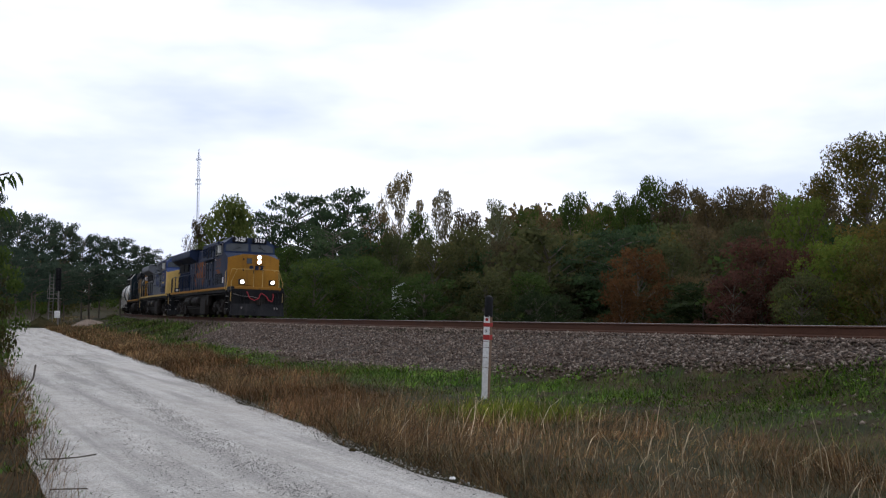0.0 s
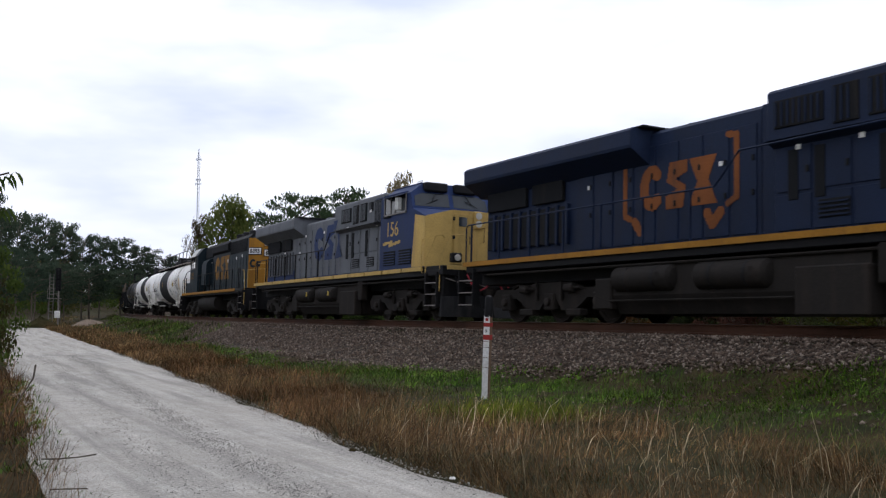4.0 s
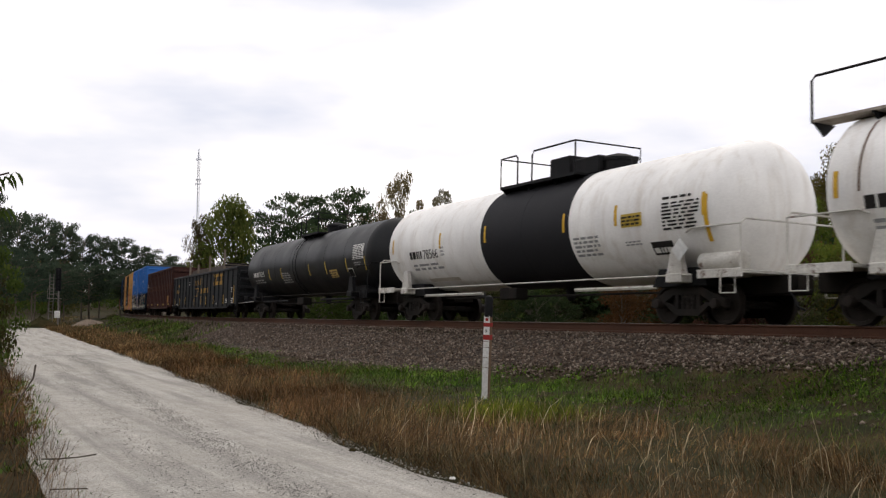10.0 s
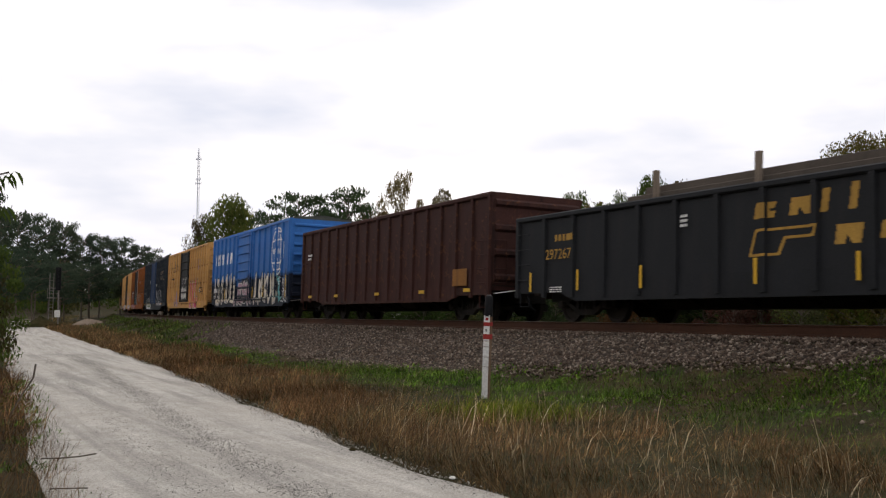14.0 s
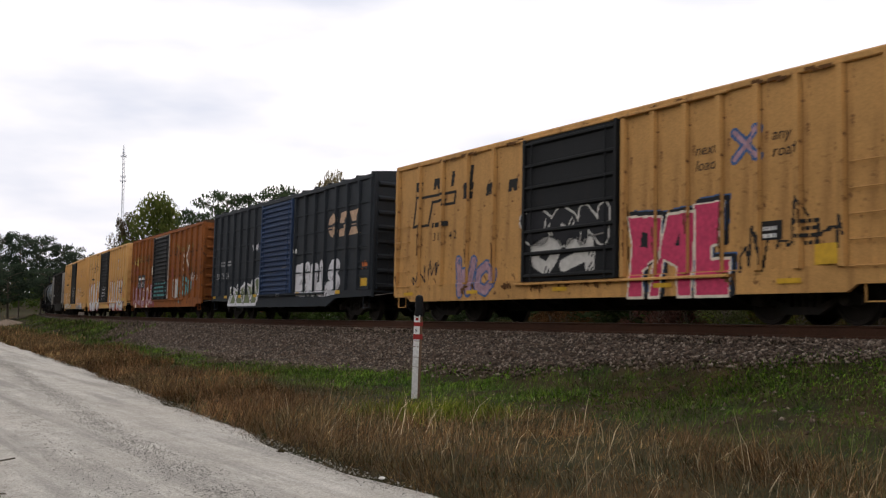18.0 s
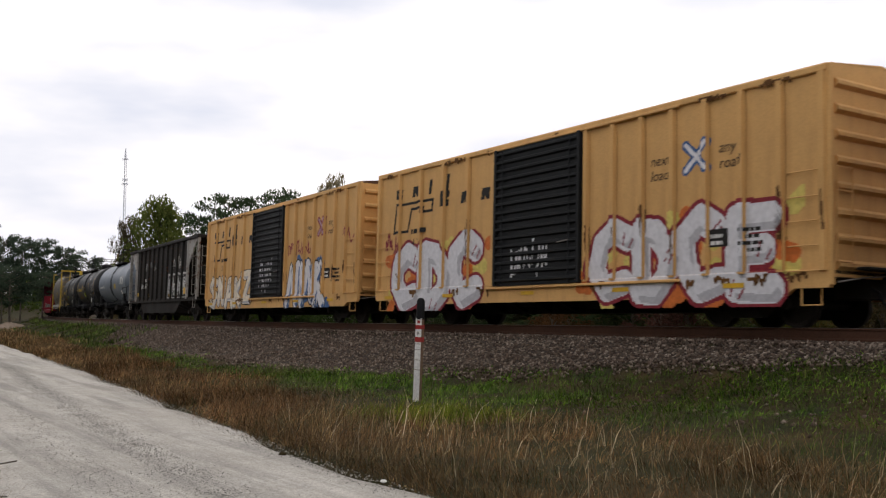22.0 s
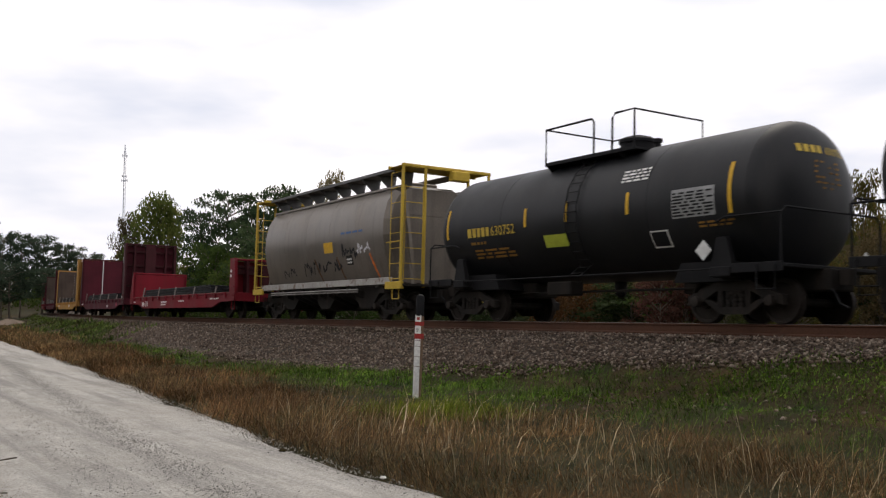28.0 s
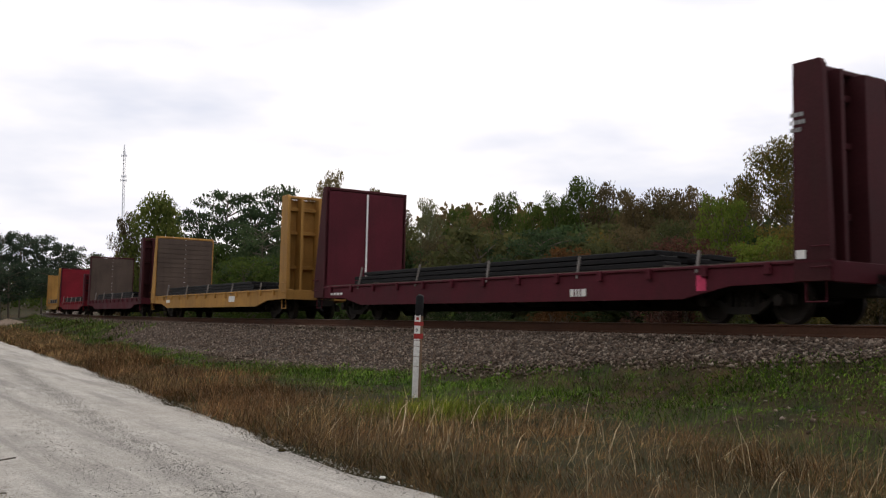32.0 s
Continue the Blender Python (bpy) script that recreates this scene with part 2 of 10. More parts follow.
# ---------- ground ----------
def soil_mat():
    m, n, l, b = node_mat("soil_and_leaf_litter")
    big, mid, fine = noise_node(n, l, 0.12, 4), noise_node(n, l, 1.1, 5), noise_node(n, l, 14.0, 4, 0.7)
    c0 = ramp(n, l, mid, [(0.32, (0.016, 0.019, 0.006)), (0.5, (0.034, 0.024, 0.010)), (0.68, (0.060, 0.036, 0.016))])
    c1 = mix(n, l, ramp(n, l, big, [(0.4, (0, 0, 0)), (0.6, (0.6, 0.6, 0.6))]), c0, (0.03, 0.036, 0.014))
    c2 = mix(n, l, 1.0, c1, ramp(n, l, fine, [(0.3, (0.6, 0.6, 0.6)), (0.7, (1.3, 1.3, 1.25))]), "MULTIPLY")
    l.new(c2, b.inputs["Base Color"])
    b.inputs["Roughness"].default_value = 0.95
    b.inputs["Specular IOR Level"].default_value = 0.1
    bump(n, l, b, fine, 0.6, 0.05)
    return m


def road_mat():
    m, n, l, b = node_mat("pale_gravel_road")
    big, mid, fine = noise_node(n, l, 0.25, 4), noise_node(n, l, 2.2, 6, 0.65), noise_node(n, l, 38.0, 4, 0.85)
    track = noise_node(n, l, 1.6, 6, 0.65, (1, 1.3, 1), "UV")
    c0 = ramp(n, l, mid, [(0.28, (0.365, 0.343, 0.305)), (0.5, (0.45, 0.425, 0.38)), (0.72, (0.53, 0.505, 0.457))])
    c1 = mix(n, l, ramp(n, l, track, [(0.38, (0.7, 0.7, 0.7)), (0.55, (0, 0, 0))]), c0, (0.25, 0.238, 0.215))
    c2 = mix(n, l, ramp(n, l, big, [(0.45, (0, 0, 0)), (0.65, (0.35, 0.35, 0.35))]), c1, (0.37, 0.338, 0.29))
    c3 = mix(n, l, 1.0, c2, ramp(n, l, fine, [(0.34, (0.58, 0.585, 0.60)), (0.66, (1.30, 1.30, 1.31))]), "MULTIPLY")
    l.new(c3, b.inputs["Base Color"])
    b.inputs["Roughness"].default_value = 0.95
    b.inputs["Specular IOR Level"].default_value = 0.1
    bump(n, l, b, fine, 0.5, 0.03)
    return m


def stone_mat(name, a, b2, c):
    m, n, l, b = node_mat(name)
    g = n.new("ShaderNodeNewGeometry")
    f = noise_node(n, l, 20.0, 3)
    c0 = ramp(n, l, g.outputs["Random Per Island"], [(0.0, a), (0.7, b2), (1.0, c)])
    l.new(mix(n, l, 1.0, c0, ramp(n, l, f, [(0.3, (0.75, 0.74, 0.73)), (0.7, (1.2, 1.2, 1.2))]), "MULTIPLY"), b.inputs["Base Color"])
    b.inputs["Roughness"].default_value = 0.9
    b.inputs["Specular IOR Level"].default_value = 0.15
    return m


SOIL = soil_mat()
ROAD = road_mat()
STONE = stone_mat("ballast_granite", (0.040, 0.028, 0.021), (0.125, 0.090, 0.068), (0.27, 0.222, 0.180))
RAIL_RUST = paint("rusty_rail", (0.082, 0.039, 0.024), 0.75, 0.4, (0.05, 0.03, 0.024))
RAIL_TOP = plain("worn_rail_head", (0.20, 0.18, 0.17), 0.45, 0.7)
TIE = paint("creosoted_timber", (0.075, 0.055, 0.042), 0.9, 0.5, (0.03, 0.025, 0.02))


def grid_axis(fine_lo, fine_hi, step, out):
    a = list(np.arange(fine_lo, fine_hi, step))
    g, p = step, fine_hi
    while p < out:
        a.append(p)
        g *= 1.16
        p += g
    g, p, b = step, fine_lo, []
    while p > -out:
        g *= 1.16
        p -= g
        b.append(p)
    return np.array(b[::-1] + a)


def sheet(name, xs, ys, zs, mat):
    nx, ny = len(xs), len(ys)
    gx, gy = np.meshgrid(xs, ys, indexing="ij")
    v = np.stack([gx.ravel(), gy.ravel(), zs], 1)
    i = np.arange(nx * ny).reshape(nx, ny)
    f = np.stack([i[:-1, :-1].ravel(), i[1:, :-1].ravel(), i[1:, 1:].ravel(), i[:-1, 1:].ravel()], 1)
    me = bpy.data.meshes.new(name)
    me.from_pydata(v.tolist(), [], f.tolist())
    me.materials.append(mat)
    me.shade_smooth()
    return new(name, me)


gx_, gy_ = grid_axis(-24, 22, 0.35, 2600), grid_axis(-4, 46, 0.35, 2600)
mx_, my_ = np.meshgrid(gx_, gy_, indexing="ij")
gz_ = ground_z(mx_, my_)
s_, lat_ = to_line(mx_, my_)
inside_ = np.minimum(lat_ - np.interp(s_, ROAD_S, ROAD_R), np.interp(s_, ROAD_S, ROAD_L) - lat_)
gz_ = gz_ - np.where((s_ > -150) & (s_ < 60), 0.09 * np.clip((inside_ + 0.55) / 0.7, 0, 1), 0)
tagged(sheet("ground", gx_, gy_, gz_, SOIL), "rough verge of soil, leaf litter and low weeds", "ground", kind="structure")


def strip(name, s_list, lat_rows, mat, lift, drop_edge=0.0, kind="structure"):
    """A sheet along the railway's line between lateral limits, laid on the ground."""
    v, uv, f = [], [], []
    m = len(lat_rows[0])
    for s, lats in zip(s_list, lat_rows):
        x, y, z, a = on_line(s)
        for lat in lats:
            v.append((x + lat * math.sin(a), y - lat * math.cos(a)))
            uv.append((s * 0.09, lat * 1.15))
    v = np.array(v)
    z = ground_z(v[:, 0], v[:, 1]) + lift
    e = np.arange(len(v)) % m
    z = z - np.where((e == 0) | (e == m - 1), drop_edge, 0)
    n = len(s_list)
    for i in range(n - 1):
        for k in range(m - 1):
            f.append((i * m + k, i * m + k + 1, (i + 1) * m + k + 1, (i + 1) * m + k))
    me = bpy.data.meshes.new(name)
    me.from_pydata(np.column_stack([v, z]).tolist(), [], f)
    lay = me.uv_layers.new(name="along")
    idx = np.empty(len(me.loops), dtype=np.int32)
    me.loops.foreach_get("vertex_index", idx)
    lay.data.foreach_set("uv", np.array(uv, dtype=np.float32)[idx].ravel())
    me.materials.append(mat)
    me.shade_smooth()
    return tagged(new(name, me), kind=kind)


road_s = np.concatenate([np.arange(-150, -40, 2.0), np.arange(-40, 40, 0.5)])
rng = np.random.RandomState(3)
edge_r = np.interp(road_s, ROAD_S, ROAD_R) + 0.10 * np.sin(road_s * 0.9) + 0.05 * np.sin(road_s * 2.3)
edge_l = np.interp(road_s, ROAD_S, ROAD_L) + 0.10 * np.sin(road_s * 0.7 + 1) + 0.03 * np.sin(road_s * 2.9)
tagged(strip("road", road_s, [np.linspace(r - 0.06, l_ + 0.10, 15) for r, l_ in zip(edge_r, edge_l)], ROAD, 0.012, 0.075), "pale crushed gravel road with wheel tracks along the railway", "road")

# ---------- railway track ----------
track = thing("railway_track", "single railway track of rusty rails on timber sleepers", "railway", kind="structure")


def rail_mesh(lat, s0, s1, step):
    prof = [(-0.075, -0.22), (0.075, -0.22), (0.075, -0.20), (0.018, -0.175), (0.013, -0.05), (0.038, -0.035), (0.036, -0.008), (0.028, 0), (-0.028, 0), (-0.036, -0.008), (-0.038, -0.035), (-0.013, -0.05), (-0.018, -0.175), (-0.075, -0.20)]
    drop = (lat - 0.7525) * math.sin(BANK)
    m = Mesh()
    n = len(prof)
    ss = np.arange(s0, s1, step)
    for s in ss:
        x, y, z, a = on_line(s)
        for p, q in prof:
            m.v.append((x + (lat + p) * math.sin(a), y - (lat + p) * math.cos(a), z + q + drop))
    m.f = [(i * n + k, i * n + (k + 1) % n, (i + 1) * n + (k + 1) % n, (i + 1) * n + k) for i in range(len(ss) - 1) for k in range(n)]
    return m


for lat in (0.7525, -0.7525):
    rail = part("rail", rail_mesh(lat, -330, 120, 1.5), RAIL_RUST, track, "rust-brown steel rail")
    rail.data.materials.append(RAIL_TOP)
    for p in rail.data.polygons:
        p.material_index = 1 if p.index % 14 in (6, 7, 8) else 0
tie_me = Mesh().box(-0.11, 0.11, -1.3, 1.3, -0.18, 0.0, 0.015).data("sleeper", TIE)
plate_me = Mesh().box(-0.09, 0.09, -0.18, 0.18, 0.0, 0.018, 0.004).data("tie_plate", RAIL_RUST)


def on_track(s):
    x, y, z, a = on_line(s)
    x2, y2, z2, a2 = on_line(s + 1)
    return Matrix.Translation((x, y, z - 0.7525 * math.sin(BANK))) @ Matrix.Rotation(a, 4, "Z") @ Matrix.Rotation(-math.atan(z2 - z), 4, "Y") @ Matrix.Rotation(-BANK, 4, "X")


far_ties = Mesh()
for i, s in enumerate(np.arange(-230, 30, 0.52)):
    mt = on_track(s + 0.03 * math.sin(i * 7.7)) @ Matrix.Translation((0, 0.05 * math.sin(i * 3.1), -0.24)) @ Matrix.Rotation(0.02 * math.sin(i * 1.7), 4, "Z")
    if -100 < s < 24:
        ob = part("sleeper", tie_me, TIE, track)
        ob.matrix_local = mt
        if s > -40:
            ob = part("tie_plate", plate_me, RAIL_RUST, track)
            ob.matrix_local = mt @ Matrix.Translation((0, -0.7525, 0))
    else:
        far_ties.add([mt @ v.co for v in tie_me.vertices], [tuple(p.vertices) for p in tie_me.polygons])
tagged(part("far_sleepers", far_ties, TIE, track), "dark timber sleepers", kind="stuff")

TOE_S = [-230, -60, -45, -38, -30, -16, -11, -8, -6, -3.5, -2.2, 1, 6, 40]
TOE_L = [2.3, 2.3, 2.6, 4.6, 4.9, 5.6, 5.1, 4.8, 4.6, 4.2, 3.8, 3.1, 2.35, 2.0]


def toe(s):
    """How far the ballast reaches from the centre line."""
    return np.interp(s, TOE_S, TOE_L)


# ballast: a bed and loose stones on it
bed_s = np.concatenate([np.arange(-230, -50, 3.0), np.arange(-50, 40, 0.8)])
def bed_mat():
    m, n, l, b = node_mat("ballast_bed")
    tc = n.new("ShaderNodeTexCoord")
    vo = n.new("ShaderNodeTexVoronoi")
    vo.inputs["Scale"].default_value = 17.0
    l.new(tc.outputs["Object"], vo.inputs["Vector"])
    sep = n.new("ShaderNodeSeparateColor")
    l.new(vo.outputs["Color"], sep.inputs["Color"])
    c0 = ramp(n, l, sep.outputs["Red"], [(0.0, (0.034, 0.025, 0.019)), (0.6, (0.088, 0.067, 0.051)), (0.88, (0.16, 0.128, 0.10)), (1.0, (0.34, 0.29, 0.24))])
    # shade between the patterned stones, put in as darker cell edges
    gap_shade = ramp(n, l, vo.outputs["Distance"], [(0.35, (1, 1, 1)), (0.75, (0.3, 0.28, 0.27))])
    l.new(mix(n, l, 1.0, c0, gap_shade, "MULTIPLY"), b.inputs["Base Color"])
    b.inputs["Roughness"].default_value = 0.92
    b.inputs["Specular IOR Level"].default_value = 0.12
    inv = ramp(n, l, vo.outputs["Distance"], [(0.0, (1, 1, 1)), (0.8, (0, 0, 0))])
    bump(n, l, b, inv, 1.0, 0.05)
    return m


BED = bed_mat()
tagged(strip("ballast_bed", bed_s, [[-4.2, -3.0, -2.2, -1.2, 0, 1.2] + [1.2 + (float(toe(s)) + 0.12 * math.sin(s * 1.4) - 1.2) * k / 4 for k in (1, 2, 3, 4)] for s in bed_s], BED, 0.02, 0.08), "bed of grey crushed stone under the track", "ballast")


def stones(name, count, s_lo, s_hi, lat_lo, lat_hi, size, seed, mat, lift=0.0, limit=None, along=None):
    """Many loose broken stones in one object."""
    r = np.random.RandomState(seed)
    base = np.array([(1, 0, 0), (-1, 0, 0), (0, 1, 0), (0, -1, 0), (0, 0, 1), (0, 0, -1)], float)
    tri = np.array([(0, 2, 4), (2, 1, 4), (1, 3, 4), (3, 0, 4), (2, 0, 5), (1, 2, 5), (3, 1, 5), (0, 3, 5)])
    s = s_hi - (s_hi - s_lo) * r.rand(count) ** 1.6
    lat = r.uniform(lat_lo, lat_hi, count)
    if along is not None:
        lat = along(s)
    if limit is not None:
        k = lat < limit(s) + 0.3 * wobble(s, lat, 1.5, 31) + r.normal(0, 0.12, count)
        s, lat = s[k], lat[k]
        count = len(s)
    a, x, y = np.interp(s, LS, LA), np.interp(s, LS, LX), np.interp(s, LS, LY)
    px, py = x + lat * np.sin(a), y - lat * np.cos(a)
    pz = ground_z(px, py) + lift
    sz = size * r.uniform(0.55, 1.5, count)
    q = r.normal(size=(count, 3, 3))
    u = q[:, 0] / np.linalg.norm(q[:, 0], axis=1)[:, None]
    w = np.cross(u, q[:, 1])
    w /= np.linalg.norm(w, axis=1)[:, None]
    t = np.cross(u, w)
    b = base[None] * r.uniform(0.6, 1.15, (count, 6, 1)) * np.array([1.15, 0.85, 0.7])
    v = (b[:, :, :1] * u[:, None] + b[:, :, 1:2] * w[:, None] + b[:, :, 2:] * t[:, None]) * sz[:, None, None]
    v += np.stack([px, py, pz + sz * 0.3], 1)[:, None]
    f = tri[None] + (np.arange(count) * 6)[:, None, None]
    return tagged(new(name, quick_mesh(name, v, f.reshape(-1, 3), mat)), kind="stuff")


tagged(stones("ballast_stones", 84000, -80, 16, 0.9, 5.8, 0.037, 11, STONE, 0.01, toe), "grey and pinkish broken ballast stones on the slope", "ballast")
tagged(stones("scattered_stones", 2000, -45, 14, 2.0, 6.4, 0.038, 12, STONE, -0.01), "loose grey stones among weeds below the track", "gravel")
GRIT = stone_mat("road_grit", (0.19, 0.182, 0.168), (0.32, 0.305, 0.28), (0.50, 0.475, 0.44))
for name, count, at, wide, size, seed in (("road_grit_ridge", 20000, 0.45, 0.15, 0.008, 13), ("road_grit_rut", 5000, 0.70, 0.16, 0.008, 14), ("road_grit_edge", 4000, 0.05, 0.10, 0.009, 15), ("road_grit_loose", 1500, 0.5, 1.6, 0.006, 16)):
    r = np.random.RandomState(seed)
    off = r.normal(0, wide, count)
    tagged(stones(name, count, -26, 12, 0.0, 1.0, size, seed, GRIT, 0.010, along=lambda s, at=at, off=off: np.clip(np.interp(s, ROAD_S, ROAD_R) * (1 - at) + np.interp(s, ROAD_S, ROAD_L) * at + off, np.interp(s, ROAD_S, ROAD_R), np.interp(s, ROAD_S, ROAD_L))), "loose grey grit lying along the gravel road", "gravel")
# ---------- trees and bushes ----------
BARK = paint("grey_brown_bark", (0.12, 0.10, 0.08), 0.9, 0.4, (0.05, 0.04, 0.035))
PALE_BARK = paint("pale_bark", (0.30, 0.28, 0.25), 0.9, 0.3, (0.12, 0.1, 0.09))
LEAF = {
    "green": leafy("green_leaves", (0.0356, 0.0614, 0.0156), (0.0495, 0.0788, 0.0200), (0.0743, 0.0971, 0.0250)),
    "dark_green": leafy("dark_green_leaves", (0.0281, 0.0536, 0.0250), (0.0374, 0.0675, 0.0306), (0.0570, 0.0863, 0.0365)),
    "gold_green": leafy("gold_green_leaves", (0.064, 0.094, 0.026), (0.088, 0.116, 0.032), (0.130, 0.138, 0.040)),
    "yellow_green": leafy("yellow_green_leaves", (0.0725, 0.1098, 0.0195), (0.1, 0.14, 0.025), (0.15, 0.165, 0.0325)),
    "olive": leafy("olive_leaves", (0.046, 0.056, 0.024), (0.062, 0.070, 0.030), (0.090, 0.086, 0.036)),
    "brown": leafy("brown_autumn_leaves", (0.068, 0.056, 0.031), (0.092, 0.073, 0.040), (0.125, 0.092, 0.048)),
    "pale": leafy("thin_pale_leaves", (0.136, 0.122, 0.0758), (0.18, 0.155, 0.095), (0.225, 0.1825, 0.1125)),
    "pale_green": leafy("pale_green_leaves", (0.0825, 0.1003, 0.0563), (0.11, 0.125, 0.07), (0.145, 0.1475, 0.085)),
    "orange": leafy("orange_red_leaves", (0.080, 0.045, 0.020), (0.115, 0.054, 0.022), (0.15, 0.066, 0.027)),
    "dark_red": leafy("dark_red_leaves", (0.045, 0.028, 0.021), (0.070, 0.034, 0.028), (0.10, 0.046, 0.038)),
    "rust_green": leafy("green_and_rust_leaves", (0.0625, 0.0658, 0.019), (0.09, 0.085, 0.025), (0.145, 0.085, 0.0275)),
    "pine": leafy("pine_needles", (0.0284, 0.0513, 0.0265), (0.0392, 0.0650, 0.0324), (0.0581, 0.0825, 0.0398)),
    # pine needles paled and blued to paint in distance haze
    "far_pine": leafy("haze_blue_needles", (0.036, 0.056, 0.040), (0.048, 0.070, 0.050), (0.064, 0.086, 0.058)),
    # next two: leaf colours darkened to carry shade at the woods' foot
    "cedar": leafy("shade_green_foliage", (0.020, 0.034, 0.015), (0.028, 0.044, 0.018), (0.040, 0.056, 0.022), 1.0),
    "scrub": leafy("shade_olive_leaves", (0.030, 0.034, 0.014), (0.042, 0.042, 0.018), (0.056, 0.050, 0.020), 1.0),
}
WORDS = {"green": "green-leaved", "dark_green": "dark green", "gold_green": "yellowing green", "yellow_green": "yellow-green", "olive": "olive-brown autumn", "brown": "brown autumn",
         "pale": "thinly leaved pale", "pale_green": "pale green", "orange": "orange-red autumn", "dark_red": "dark red autumn", "rust_green": "green and rust-leaved", "pine": "dark green pine", "far_pine": "haze-blue pine", "cedar": "shade-dark green", "scrub": "shade-dark olive"}


def leaf_mesh(name, pts, size, r, cores, flat=0.0):
    """Many small leaf sprays, one kite each, at points."""
    core = np.repeat(np.array(cores), 9, axis=0)
    core = core + r.normal(size=core.shape) * np.array([0.045, 0.045, 0.025])
    big = np.concatenate([np.ones(len(pts)), np.full(len(core), 1.7)])
    pts = np.concatenate([pts, core])
    n = len(pts)
    d = r.normal(size=(n, 3))
    d[:, 2] *= 1 - flat
    d /= np.linalg.norm(d, axis=1)[:, None]
    w = np.cross(d, r.normal(size=(n, 3)))
    w /= np.linalg.norm(w, axis=1)[:, None] + 1e-9
    sz = size * r.uniform(0.55, 1.35, n) * big
    k = np.cross(d, w) * 0.18
    v = np.stack([pts - d * sz[:, None], pts + (w * 0.55 + k) * sz[:, None], pts + d * sz[:, None], pts - (w * 0.55 - k) * sz[:, None]], 1)
    f = np.arange(n * 4).reshape(n, 4)
    return quick_mesh(name, v, f, LEAF["green"])


def crown_points(r, kind, count):
    """Places of leaf sprays and limbs for a tree one metre high and one metre wide."""
    limbs, pts = [], []
    if kind == "pine":
        tiers = 34
        for i in range(tiers):
            u = (i + r.uniform(-0.3, 0.3)) / tiers
            z = 0.36 + 0.62 * max(u, 0)
            full = 0.62 + 0.38 * min(1, u * 2.2) if u < 0.55 else math.sqrt(max(0.02, 1 - ((u - 0.55) / 0.5) ** 2))
            reach = 0.46 * full * r.uniform(0.35, 1.08)
            a = i * 2.4 + r.uniform(-0.5, 0.5)
            tip = np.array([math.cos(a) * reach, math.sin(a) * reach, z + r.uniform(0.0, 0.04)])
            st = np.array([0, 0, z - 0.05])
            limbs.append((st, tip))
            m = int(count / tiers)
            n1 = m // 4
            along = r.uniform(0.35, 0.9, n1)
            p = st + (tip - st) * along[:, None] + r.normal(size=(n1, 3)) * np.array([0.04, 0.04, 0.014])
            q = r.normal(size=(m - n1, 3))
            q /= np.linalg.norm(q, axis=1)[:, None]
            rad = r.uniform(0.085, 0.14)
            pts += [p, tip + q * (r.uniform(0.1, 1.0, m - n1) ** 0.5)[:, None] * rad * np.array([1.15, 1.15, 0.34])]
    elif kind == "round":
        for i in range(30):
            a = i * 2.4 + r.uniform(-0.4, 0.4)
            u = (i + 0.5) / 30
            c = np.array([math.cos(a) * 0.42 * math.sqrt(u) * r.uniform(0.8, 1.1), math.sin(a) * 0.42 * math.sqrt(u) * r.uniform(0.8, 1.1), 0.93 - 0.30 * u ** 1.3 + r.uniform(-0.06, 0.03)])
            limbs.append((np.array([0, 0, 0.56 + 0.14 * (1 - u)]), c))
            m = int(count / 30)
            q = r.normal(size=(m, 3))
            q /= np.linalg.norm(q, axis=1)[:, None]
            pts.append(c + q * (r.uniform(0.1, 1.0, m) ** 0.5)[:, None] * r.uniform(0.075, 0.135) * np.array([1.1, 1.1, 0.6]))
    else:
        k = {"full": 64, "broad": 44, "thin": 34, "bush": 30, "fill": 30}[kind]
        lo, hi = {"full": (0.10, 0.92), "broad": (0.14, 0.93), "thin": (0.16, 0.97), "bush": (0.06, 0.90), "fill": (0.10, 0.92)}[kind]
        for i in range(k):
            u = (i + r.uniform(0, 1)) / k
            z = lo + (hi - lo) * u
            full = math.sin(math.pi * min(1, (0.25 + u * 0.68))) ** 0.6
            if kind == "bush":
                full = math.sqrt(max(0.05, 1 - (u * 0.95) ** 2.2))
            reach = 0.46 * full * r.uniform(0.35, 1.08)
            a = i * 2.4 + r.uniform(-0.6, 0.6)
            c = np.array([math.cos(a) * reach, math.sin(a) * reach, z])
            st = np.array([0, 0, max(0.05, z - 0.12 - 0.3 * reach)])
            limbs.append((st, c))
            m = int(count / k)
            rad = r.uniform(0.09, 0.17) * {"thin": 0.75, "fill": 1.25, "full": 1.2}.get(kind, 1.0)
            q = r.normal(size=(m, 3))
            q /= np.linalg.norm(q, axis=1)[:, None]
            pts.append(c + q * (r.uniform(0.15, 1.0, m) ** 0.5)[:, None] * rad * np.array([1.15, 1.15, 0.62]))
    return np.concatenate(pts), limbs


